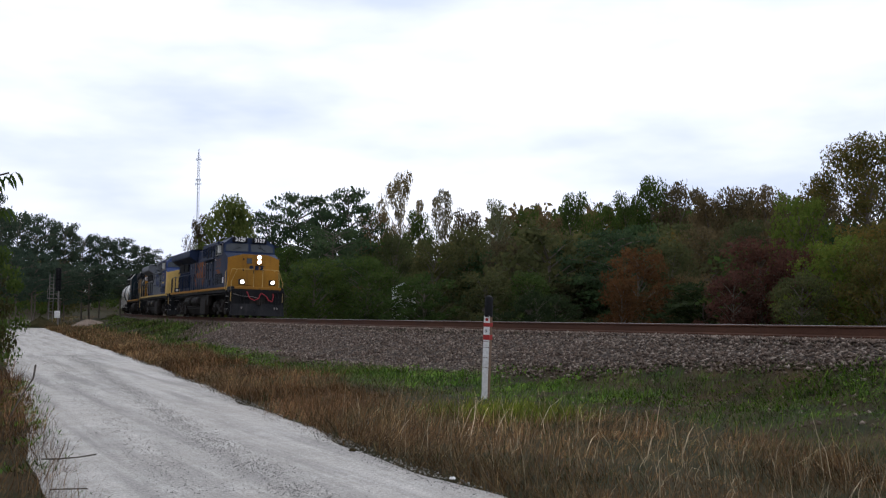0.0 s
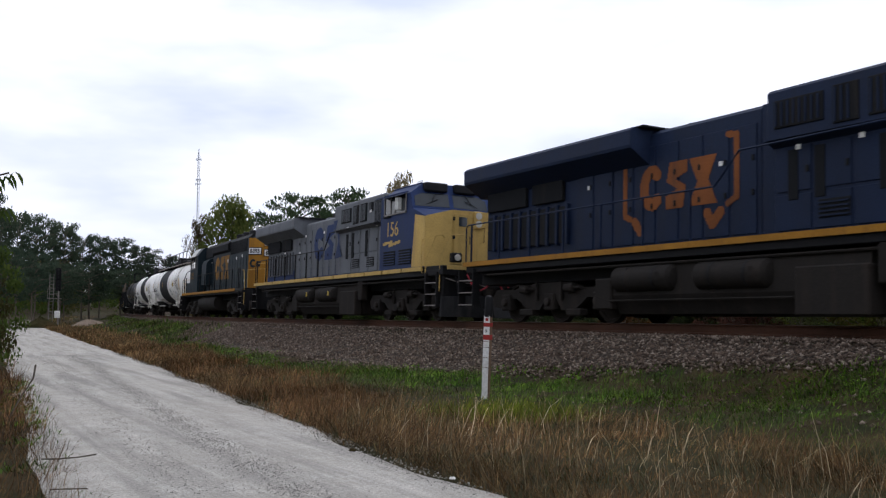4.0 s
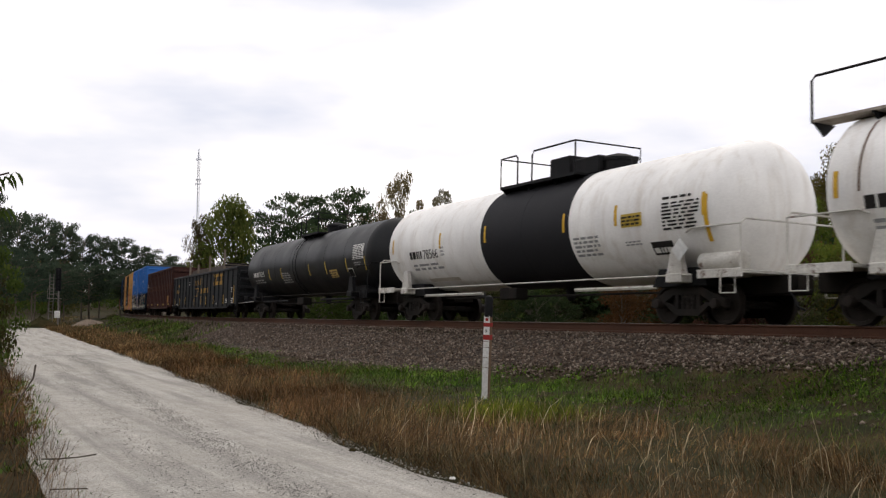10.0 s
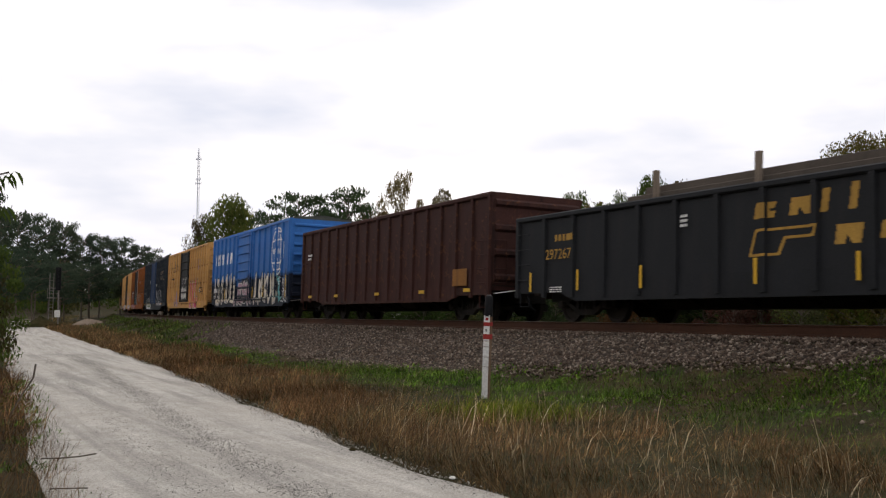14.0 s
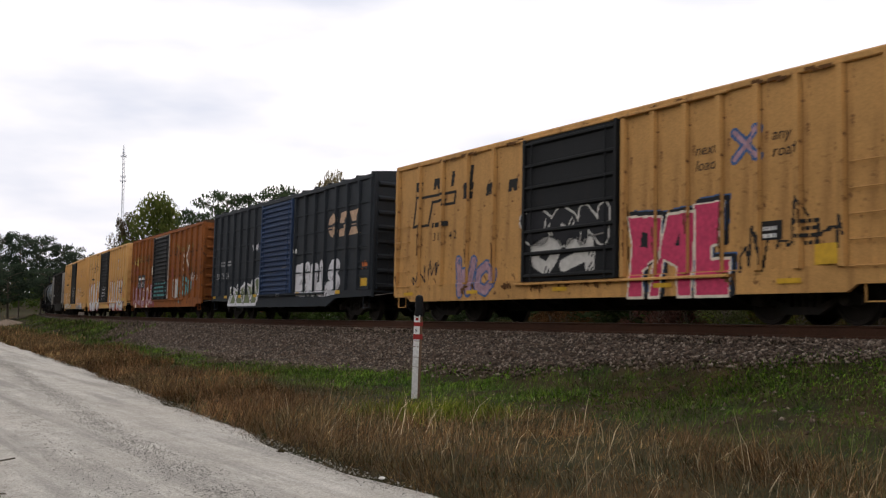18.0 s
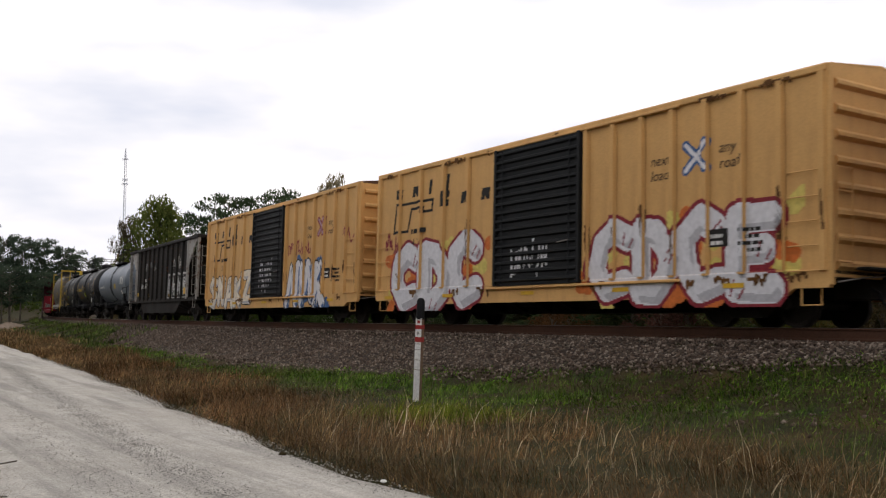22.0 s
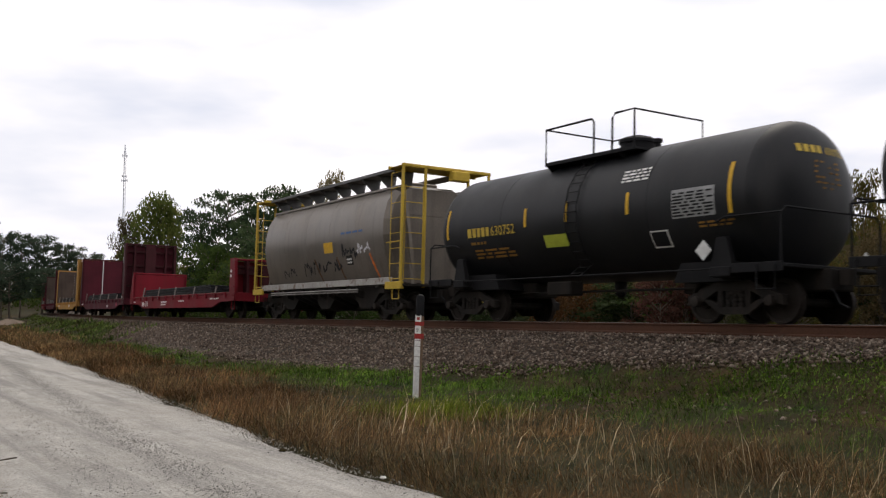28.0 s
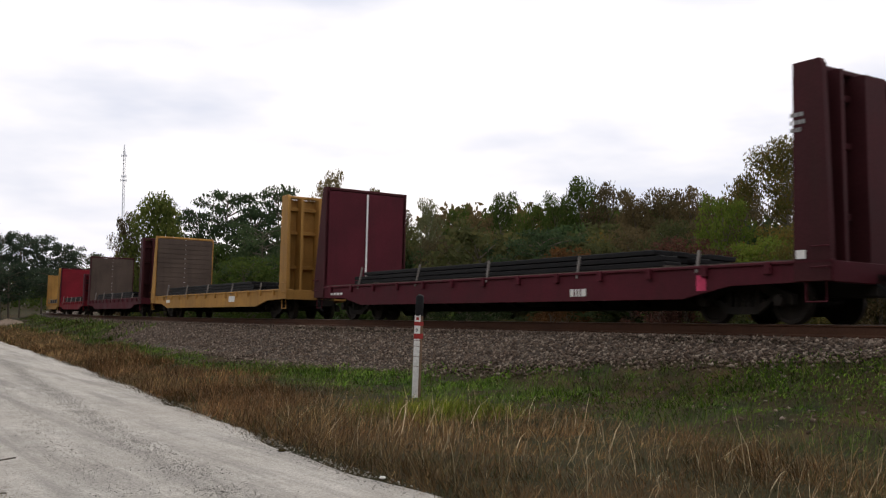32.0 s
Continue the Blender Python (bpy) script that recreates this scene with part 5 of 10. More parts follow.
RUSTY = paint("rust_orange_boxcar_paint", (0.27, 0.088, 0.024), 0.7, 0.75, (0.10, 0.032, 0.016), rust=0.33)
DARKBOX = paint("charcoal_blue_boxcar_paint", (0.026, 0.031, 0.037), 0.6, 0.35, (0.045, 0.036, 0.03))
DOORBLUE = paint("dull_blue_door_paint", (0.032, 0.056, 0.115), 0.55, 0.3, (0.03, 0.03, 0.04))
DOORBLACK = paint("black_door_paint", (0.014, 0.015, 0.016), 0.55, 0.3, (0.03, 0.026, 0.022))
BROWNROOF = paint("rusty_roof", (0.10, 0.052, 0.03), 0.8, 0.5, (0.04, 0.025, 0.018), rust=0.3)
GREENROOF = paint("weathered_grey_roof", (0.075, 0.08, 0.07), 0.75, 0.5, (0.05, 0.05, 0.04))
RUST_SPOT = paint("dark_rust_stain", (0.12, 0.055, 0.02), 0.85, 0.6, (0.3, 0.16, 0.06))
INK = plain("black_stencil", (0.02, 0.018, 0.016), 0.7)

# blue boxcar
b9, p9 = boxcar("bright blue boxcar with white ring emblem and graffiti below", -7.8, 15.62, 4.46, BOX_BLUE, BOX_BLUE, GREENROOF, BOX_BLUE, (-1.70, 1.35), 6, 6, ribs=8, truck_at=5.9)
ang = [2 * math.pi * k / 40 for k in range(41)]
ell = lambda rx, rz, a0=0, a1=40: [(5.8 + rx * math.cos(ang[k]), 3.07 + rz * math.sin(ang[k])) for k in range(a0, a1 + 1)]
globe = [ell(1.0, 1.08)] + [[(5.8 - w, z - 0.10), (5.8 - w * 0.5, z - 0.14), (5.8, z - 0.15), (5.8 + w * 0.5, z - 0.14), (5.8 + w, z - 0.10)] for w, z in ((0.62, 2.35), (0.86, 2.66))] + [[(5.8 - w, z + 0.10), (5.8 - w * 0.5, z + 0.14), (5.8, z + 0.15), (5.8 + w * 0.5, z + 0.14), (5.8 + w, z + 0.10)] for w, z in ((0.86, 3.45), (0.6, 3.82))] + [[(5.8, 2.0), (5.8, 2.75)], [(5.8, 3.35), (5.8, 4.1)], ell(0.5, 1.06, 0, 5), ell(0.5, 1.06, 14, 26), ell(0.5, 1.06, 34, 40)]
raster(b9, "emblem", 4.6, 7.0, 1.85, 4.3, 0.022, [(WHITE, globe, 0.032)], p9, "white ring emblem with curved lines")
blk = [slant(x, 2.90, 0.66 if b != 3 else 0.6, 0.60, k) for x, k, b in ((-7.05, 2, 0), (-6.28, 1, 1), (-5.52, 1, 2), (-4.45, 1, 3), (-3.70, 1, 4))] + [slant(-3.28, 2.90, 0.34, 0.60, 0)]
raster(b9, "emblem", -7.3, -2.2, 2.75, 3.65, 0.025, [(WHITE, blk, None)], p9, "slanting white notched blocks of a worn name")
raster(b9, "emblem", 4.9, 6.7, 2.9, 3.25, 0.02, [(WHITE, [[(5.05 + 0.27 * i, 3.0), (5.12 + 0.27 * i, 3.15)] for i in range(6)], 0.06)], p9, "small slanting white blocks")
throw_up(b9, "ecrk", -7.0, 0.70, 4.6, 1.45, G_CREAM, G_BLACK, p9, None, 0.13, shade=G_SILVER, seed=3, label="cream and black sprayed graffiti")
throw_up(b9, "bdoe", -6.5, 0.70, 4.2, 1.2, G_CREAM, G_BLACK, lambda x, z: p9(x, z) - 0.008, None, 0.06, seed=33, label="cream sprayed curls")
tags(b9, -6.8, 0.8, 4.3, 1.0, G_BLACK, lambda x, z: p9(x, z) - 0.016, 34, 5, rad=0.03)
throw_up(b9, "vesn", -2.3, 0.66, 3.7, 1.15, G_MAUVE, G_GREY, p9, None, 0.12, shade=G_BLACK, seed=13, label="black graffiti with white outlines")
throw_up(b9, "akrob", 1.7, 0.66, 4.2, 1.45, G_CREAM, G_BLACK, p9, [G_BLACK], 0.125, shade=G_SILVER, seed=5, label="silver and black sprayed graffiti")
throw_up(b9, "ks", 5.1, 0.75, 1.6, 1.2, G_TEAL, G_BLACK, p9, None, 0.18, seed=6, label="teal sprayed graffiti")
throw_up(b9, "rl", 6.6, 0.72, 1.0, 1.15, G_BLACK, G_WHITE, p9, None, 0.10, seed=9, label="black and white sprayed graffiti")
patch(b9, "number_panel", -7.12, -4.98, 0.98, 1.68, G_BLACK, lambda x, z: -1.60)
text_on(b9, "318", -6.20, 1.32, 0.40, WHITE, lambda x, z: -1.612)
text_on(b9, "16", -5.42, 1.32, 0.40, WHITE, lambda x, z: -1.612)
bars(b9, -7.02, 1.36, 0.66, 0.42, 1, WHITE, lambda x, z: -1.612)
bars(b9, -7.02, 1.04, 0.5, 0.18, 2, WHITE, lambda x, z: -1.612, seed=3)
bars(b9, -6.1, 1.04, 0.6, 0.18, 2, WHITE, lambda x, z: -1.612, seed=4)
for x, z in ((-7.7, 1.0), (-4.4, 0.95), (1.65, 0.95), (3.7, 1.0)):
    patch(b9, "reflector", x, x + 0.09, z, z + 0.55, AMBER, lambda x, z: -1.60)
patch(b9, "reflector", 7.45, 7.56, 0.9, 1.9, AMBER, lambda x, z: -1.60)
bars(b9, 6.35, 1.5, 0.45, 0.35, 3, WHITE, lambda x, z: -1.60)


def rail_logo(ob, prof, x, z, ink, door_edge):
    """Old stencilled name as plain blocks over an open bracket shape."""
    st = [[(x - 0.15, z - 0.42), (x + 0.0, z + 0.38), (x + 2.0, z + 0.38), (x + 1.95, z + 0.08), (x + 1.45, z + 0.08), (x + 1.5, z + 0.22), (x + 0.85, z + 0.22), (x + 0.65, z - 0.42), (x - 0.15, z - 0.42)]]
    raster(ob, "emblem", x - 0.3, x + 2.2, z - 0.6, z + 0.7, 0.025, [(ink, st, 0.042)], prof, "outlined bracket emblem in dark brown")
    blocks = [slant(x + 0.88 * i, z + 0.55, w, h, k) for i, (w, h, k) in enumerate(((0.30, 0.28, 2), (0.34, 0.30, 1), (0.14, 0.40, 0), (0.14, 0.44, 0)))]
    blocks += [slant(x + 2.45, z + 0.12, 0.34, 0.42, 2), slant(x + 3.4, z + 0.12, 0.36, 0.30, 1), slant(x + 4.35, z + 0.12, 0.36, 0.30, 1)]
    raster(ob, "emblem", x - 0.1, x + 5.0, z, z + 1.3, 0.025, [(ink, blocks, None)], prof, "row of slanting dark brown notched blocks")


def ochre_boxcar(label, q, mat, number, seed, door=DOORBLACK, ribs=16):
    ob, prof = boxcar(label, q, 15.72, 4.46, mat, door, BROWNROOF if seed == 2 else mat, mat, (-1.66, 1.60), 5, 7, ribs=ribs, truck_at=5.75)
    rail_logo(ob, prof, -6.75, 3.05, INK, -1.66)
    cross = [[(4.65, 3.02), (5.2, 3.52)], [(4.65, 3.52), (5.2, 3.02)]]
    raster(ob, "emblem", 4.4, 5.5, 2.8, 3.7, 0.022, [(G_BLUE if seed != 2 else G_RED, cross, 0.10), (G_WHITE if seed == 3 else G_MAUVE, cross, 0.045)], prof, "crossed bars emblem")
    text_on(ob, "next\nload", 3.68, 3.22, 0.30, INK, prof, shear=0.2)
    text_on(ob, "any\nroad", 5.48, 3.26, 0.30, INK, prof, shear=0.2)
    bars(ob, -5.9, 2.55, 0.9, 0.24, 1, INK, prof)
    for i, ch in enumerate(number):
        text_on(ob, ch, -5.85 + 0.24 * i + (0.32 if i > 1 else 0), 2.18, 0.32, INK, prof)
    bars(ob, 6.0, 1.35, 0.5, 0.5, 4, INK, prof)
    patch(ob, "placard", 5.25, 5.7, 1.48, 1.82, INK, prof)
    bars(ob, 5.29, 1.52, 0.36, 0.26, 2, WHITE, lambda x, z: prof(x, z) - 0.01)
    rr = random.Random(seed)
    for k in range(14):
        x = rr.choice((-7.78 + 5.96 / 5 * rr.randint(0, 5), 1.72 + 5.98 / 7 * rr.randint(0, 7))) + 0.02
        stain(ob, x, rr.uniform(0.95, 1.9), rr.uniform(0.05, 0.12), rr.uniform(0.3, 1.0), RUST_SPOT, prof, seed * 50 + k, 3, 0.02)
    for k in range(9):
        stain(ob, rr.uniform(-7.4, 7), 4.28, rr.uniform(0.3, 0.9), 0.1, RUST_SPOT, lambda x, z: -1.588, seed * 70 + k, 4, 0.03)
    for k in range(8):
        stain(ob, rr.uniform(-7.5, 7.2), 0.72, rr.uniform(0.3, 0.7), 0.22, RUST_SPOT, lambda x, z: -1.56, seed * 90 + k, 4, 0.03)
    for x in (-7.3, -4.1, -0.6, 2.6, 5.6):
        patch(ob, "reflector", x, x + 0.5, 0.70, 0.79, AMBER, lambda x, z: -1.56)
    return ob, prof


b10, p10 = ochre_boxcar("yellow ochre boxcar with a black ribbed door and pink graffiti", -25.25, OCHRE_DIRTY, "3842", 1, ribs=7)
pink = [[(1.85, 0.5), (2.30, 0.5), (2.28, 1.05), (2.75, 1.3), (2.8, 2.12), (1.82, 2.2), (1.95, 1.6)],
        [(2.45, 0.5), (2.75, 0.5), (2.85, 1.25), (3.2, 1.1), (3.25, 0.5), (3.6, 0.5), (3.68, 2.15), (2.95, 2.15)],
        [(3.7, 0.5), (4.52, 0.5), (4.55, 1.2), (4.1, 1.2), (4.1, 1.45), (4.35, 1.45), (4.40, 2.28), (3.65, 2.28)]]
ring = lambda polys: [q + q[:1] for q in polys]
raster(b10, "graffiti", 1.6, 5.0, 0.42, 2.6, 0.028, [(G_BLUE, [[(x + 0.16, z + 0.12) for x, z in q] for q in pink], None), (G_BLACK, ring([[(x + 0.1, z + 0.05) for x, z in q] for q in pink]), 0.05), (G_PINK, pink, None), (G_CREAM, ring(pink), 0.022), (G_BLACK, [[(2.2, 1.55), (2.5, 1.5), (2.5, 1.8), (2.25, 1.85)], [(3.15, 1.5), (3.35, 1.5), (3.3, 1.8)]], None)], p10, "pink block graffiti with blue shading")
throw_up(b10, "son", -1.62, 1.75, 2.9, 0.75, G_BLACK, G_GREY, p10, None, 0.14, seed=22, label="grey and black graffiti on the door")
throw_up(b10, "ok", -1.45, 1.15, 2.4, 0.7, G_GREY, G_BLACK, p10, None, 0.10, seed=24)
throw_up(b10, "mo", -4.6, 0.65, 1.7, 0.9, G_MAUVE, G_BLUE, p10, None, 0.10, seed=23, label="mauve sprayed graffiti")
tags(b10, -6.9, 1.0, 1.6, 0.9, G_BLACK, p10, 31, 2)
tags(b10, 4.7, 0.9, 2.4, 1.5, INK, p10, 32, 3)
patch(b10, "placard", 6.35, 6.85, 1.0, 1.35, AMBER, p10)

b11, p11 = boxcar("dark charcoal boxcar with a dull blue ribbed door and white graffiti", -42.33, 15.5, 4.50, DARKBOX, DOORBLUE, DARKBOX, DARKBOX, (-1.62, 1.50), 7, 7, z0=0.52, ribs=18, seams=4, scallop=True, fish=True, truck_at=5.7)
PEACH = plain("faded_peach_lettering", (0.50, 0.33, 0.22), 0.65, vary=0.2)
worn_trio(b11, 4.45, 2.72, 2.35, 0.78, PEACH, p11, "faded peach crescent, block and hourglass shapes")
raster(b11, "emblem", 4.3, 7.1, 3.0, 3.2, 0.02, [(DARKBOX, [[(4.4, 3.10), (7.0, 3.10)]], 0.045)], lambda x, z: p11(x, z) - 0.006, "dark line through the emblem")
throw_up(b11, "ents", 1.75, 0.86, 3.7, 1.05, G_WHITE, DARKBOX, p11, None, 0.20, seed=41, label="silver white block graffiti", edge=0.03, shade=G_SILVER)
olive = [(-5.6, 0.56), (-2.3, 0.56), (-2.0, 0.95), (-1.75, 1.5), (-2.2, 1.62), (-2.9, 1.3), (-3.6, 1.42), (-4.4, 1.1), (-5.1, 1.28)]
zig = [[(-5.4, 0.62), (-4.9, 1.15), (-4.5, 0.62)], [(-4.7, 0.62), (-4.3, 1.35), (-3.75, 0.62), (-3.4, 1.4), (-2.8, 0.66)], [(-2.9, 0.62), (-2.5, 1.5), (-2.15, 0.7), (-1.9, 1.45)]]
raster(b11, "graffiti", -5.9, -1.6, 0.5, 1.75, 0.03, [(G_OLIVE, [olive], None), (G_WHITE, [olive + olive[:1]], 0.05), (G_WHITE, zig, 0.055), (G_BLACK, [[(a + 0.06, b - 0.05) for a, b in s] for s in zig[1:2]], 0.02)], p11, "olive and white angular graffiti")
for k in range(5):
    stain(b11, -2.6 + 0.2 * k, 2.6 + 0.1 * (k % 2), 0.2, 0.3, G_WHITE if k < 2 else DOORBLUE, p11, 410 + k, 3, 0.03, "paint_splash")
bars(b11, -7.0, 2.20, 1.6, 0.38, 1, GREYTXT, p11)
for i, tx in enumerate(("50", "75", "34")):
    text_on(b11, tx, -7.0 + 0.62 * i, 1.66, 0.36, GREYTXT, lambda x, z: -1.614)
patch(b11, "placard", 7.0, 7.5, 1.05, 1.3, AMBER, p11)
tags(b11, 7.05, 1.55, 0.45, 0.35, G_ORANGE, p11, 44, 1, rad=0.04)
for x in (-7.6, -6.1, -4.3, -2.5, 1.8, 5.2):
    patch(b11, "reflector", x, x + 0.35, 0.84, 0.95, AMBER, lambda x, z: -1.56)
patch(b11, "placard", -0.15, 0.25, 0.84, 0.95, WHITE, lambda x, z: -1.56)
patch(b11, "placard", 1.62, 1.75, 2.35, 2.5, WHITE, p11)

b12, p12 = boxcar("rust-orange boxcar with a black ribbed door and old graffiti", -59.4, 15.15, 4.42, RUSTY, DOORBLACK, BROWNROOF, RUSTY, (-1.75, 1.50), 6, 6, ribs=16, scallop=True, truck_at=5.5)
patch(b12, "number_panel", -5.55, -3.85, 1.62, 2.35, G_BLACK, lambda x, z: -1.592)
for i, ch in enumerate("31025"):
    text_on(b12, ch, -5.45 + 0.28 * i + (0.25 if i > 1 else 0), 1.70, 0.33, WHITE, lambda x, z: -1.60)
bars(b12, -5.35, 2.08, 1.35, 0.22, 1, WHITE, lambda x, z: -1.60)
throw_up(b12, "wrems", -6.8, 0.62, 4.9, 1.15, G_MAUVE, G_RED, p12, [G_RED, G_CREAM], 0.085, seed=51, label="mauve and dark red graffiti")
throw_up(b12, "noee", -1.6, 1.0, 2.9, 0.85, G_TEAL, G_BLACK, p12, None, 0.12, seed=52, label="dull teal graffiti on the door")
stain(b12, 2.6, 0.85, 0.9, 1.1, G_GREY, p12, 53, 22, 0.06, "graffiti")
stain(b12, 2.3, 0.8, 1.4, 1.2, G_TEAL, p12, 54, 9, 0.035, "graffiti")
throw_up(b12, "so", 4.2, 1.1, 1.6, 0.9, G_TEAL, G_BLACK, p12, None, 0.10, seed=55)
tags(b12, 5.6, 1.6, 1.2, 0.7, G_GREY, p12, 58, 2, rad=0.03)
raster(b12, "emblem", 3.9, 5.6, 2.2, 3.6, 0.03, [(G_CREAM, [[(4.1, 3.4), (5.2, 2.4)], [(4.2, 2.35), (5.15, 3.5)]], 0.065)], p12, "worn crossed bars emblem")
patch(b12, "old_patch", -2.55, -1.9, 2.3, 2.75, G_CREAM, p12)
tags(b12, -6.9, 2.7, 1.5, 0.9, G_YELLOW, p12, 57, 2, rad=0.05)
tags(b12, 2.4, 3.2, 3.6, 0.6, LOGO_GOLD, p12, 56, 4, rad=0.06)
part("door_trim", Mesh().box(-1.8, -1.72, -1.65, -1.60, 0.95, 4.2).box(1.47, 1.55, -1.65, -1.60, 0.95, 4.2).box(-1.8, 1.55, -1.65, -1.60, 4.2, 4.24), paint("peeling_white_trim", (0.42, 0.38, 0.33), 0.7, 0.6, (0.12, 0.06, 0.03), rust=0.5), b12)

rr = random.Random(12)
for k in range(34):
    x = rr.choice((rr.uniform(-7.2, -2.6), rr.uniform(1.7, 6.6)))
    stain(b12, x, rr.uniform(1.0, 3.4), rr.uniform(0.1, 0.5), rr.uniform(0.3, 0.9), (RUST_SPOT, G_RED, BROWNROOF, RUST_SPOT)[k % 4], p12, 300 + k, 5, 0.035)
raster(b12, "old_lettering", -6.9, -2.9, 2.55, 3.6, 0.03, [(LOGO_GOLD, [slant(-6.7 + 0.9 * i, 3.05, 0.5, 0.36, i % 3) for i in range(4)] + [slant(-5.0 + 0.8 * i, 2.62, 0.45, 0.3, (i + 1) % 3) for i in range(3)], None)], p12, "worn ghost of old stencilled blocks")
b13, p13 = ochre_boxcar("yellow ochre boxcar with large red and silver graffiti", -76.5, BOX_OCHRE, "43", 3)
throw_up(b13, "cdc", -6.9, 0.45, 4.6, 1.75, G_WHITE, G_RED, p13, [G_YELLOW, G_ORANGE], 0.175, seed=61, label="silver bubble graffiti outlined in dark red", edge=0.085, shade=G_SILVER, clear=True)
throw_up(b13, "cdce", 1.9, 0.45, 5.0, 1.80, G_WHITE, G_RED, p13, [G_YELLOW, G_ORANGE], 0.175, seed=62, label="silver bubble graffiti outlined in dark red", edge=0.085, shade=G_SILVER, clear=True)
tags(b13, -1.0, 0.95, 1.5, 1.2, G_WHITE, p13, 63, 3)
tags(b13, -7.4, 2.0, 1.0, 1.0, G_RED, p13, 64, 2, rad=0.035)
b14, p14 = ochre_boxcar("yellow ochre boxcar with silver and blue graffiti", -93.5, BOX_OCHRE, "36", 2)
throw_up(b14, "snakz", -7.3, 0.58, 5.4, 1.4, G_CREAM, G_BLACK, p14, None, 0.135, seed=71, label="dull silver bubble graffiti", edge=0.045, shade=G_SILVER, clear=True)
throw_up(b14, "nwk", 1.9, 0.60, 3.5, 1.6, G_WHITE, G_BLACK, p14, [G_BLUE], 0.15, seed=72, label="white and blue graffiti", edge=0.05, shade=G_BLUE)
tags(b14, 1.9, 2.35, 2.2, 0.9, G_RED, p14, 73, 3, rad=0.03)
tags(b14, 6.6, 2.3, 1.0, 0.9, G_RED, p14, 74, 1, rad=0.025)
tags(b14, -0.9, 1.0, 1.4, 2.0, G_WHITE, p14, 75, 4)


# ---------- gondolas ----------
def gondola(label, q, L, z0, zT, mat, n, truck_at, taper=True):
    ob = thing("gondola", label, "gondola car", "freight cars of the train")
    h = L / 2
    zb = 0.95
    xs = np.linspace(-h + 0.1, h - 0.1, n + 1)
    w = xs[1] - xs[0]
    pan = Mesh().box(0, w, -1.50, -1.47, zb, zT - 0.1).data("side_panel", mat)
    pm = Mesh().prism([(-0.08, -1.50), (-0.06, -1.575), (0.06, -1.575), (0.08, -1.50)], "z", z0 + 0.1, zT - 0.1).data("side_post", mat)
    for i, x in enumerate(xs):
        part("side_post", pm, mat, ob, at=(x, 0, 0))
        if i < n:
            part("side_panel", pan, mat, ob, at=(x, 0, 0))
    boxes("far_side", [(-h, h, 1.47, 1.50, zb, zT - 0.1)], mat, ob)
    boxes("top_chord", [(-h, h, s * 1.50 - 0.08, s * 1.50 + 0.08, zT - 0.14, zT) for s in (-1, 1)], mat, ob, c=0.03)
    boxes("floor", [(-h, h, -1.47, 1.47, zb, zb + 0.06)], GRIME, ob)
    for s in (-1, 1):
        part("side_sill", Mesh().prism([(-h, 1.0), (h, 1.0), (h, 0.72), (h - 1.9, 0.72), (h - 2.6, z0), (-h + 2.6, z0), (-h + 1.9, 0.72), (-h, 0.72)], "y", s * 1.49 - 0.03, s * 1.49 + 0.03), mat, ob)
        e = part("end_wall", Mesh().box(min(s * h, s * (h - 0.08)), max(s * h, s * (h - 0.08)), -1.5, 1.5, 0.85, zT), mat, ob)
        for k in range(4):
            z = 1.2 + (zT - 1.5) * k / 3
            part("end_ridge", Mesh().prism([(0, z - 0.12), (s * 0.09, z - 0.05), (s * 0.09, z + 0.05), (0, z + 0.12)], "y", -1.4, 1.4), mat, e, at=(s * h, 0, 0))
        ladder(ob, s * h, -1.25, [1.05, 1.45, 1.85, 2.25], 0.42, mat, "y")
        ladder(ob, s * (h - 0.42), -1.53, [1.05, 1.45, 1.85, 2.25], 0.45, mat, "x", stiles=False, name="grab_irons")
        stirrup(ob, s * (h - 0.4), mat)
        part("uncoupling_lever", Mesh().tube([(s * (h + 0.1), -1.45, 0.75), (s * (h + 0.15), -0.8, 0.85), (s * (h + 0.2), -0.2, 0.9)], 0.015, 5), WHITE, ob)
    underframe(ob, h, truck_at, 0.82)
    join_train(ob, q, truck_at)

    def prof(x, z):
        if np.min(np.abs(xs - x)) < 0.07:
            return -1.577
        return -1.503
    return ob, prof


GON_BLACK = paint("black_gondola_paint", (0.017, 0.018, 0.020), 0.6, 0.35, (0.035, 0.03, 0.028))
GON_BROWN = paint("oxide_brown_gondola_paint", (0.050, 0.020, 0.016), 0.7, 0.95, (0.010, 0.007, 0.007), rust=0.25)
STENCIL = paint("worn_yellow_stencil", (0.42, 0.24, 0.055), 0.7, 0.5, (0.05, 0.04, 0.03))
g7, p7 = gondola("black gondola car loaded with dark timbers held by stakes", 29.6, 20.65, 0.50, 2.72, GON_BLACK, 17, 7.9)
flat7 = lambda x, z: -1.578
raster(g7, "emblem", 3.9, 6.5, 1.85, 2.5, 0.03, [(STENCIL, [[(4.0, 2.42), (6.4, 2.42)], [(4.0, 1.95), (6.4, 1.95)], [(4.0, 1.9), (4.0, 2.45)], [(6.4, 1.9), (6.4, 2.45)]] + [[(4.35 + 0.75 * i, 2.05), (4.5 + 0.75 * i, 2.3)] for i in range(3)], 0.10)], p7, "yellow panel with dark block shapes")
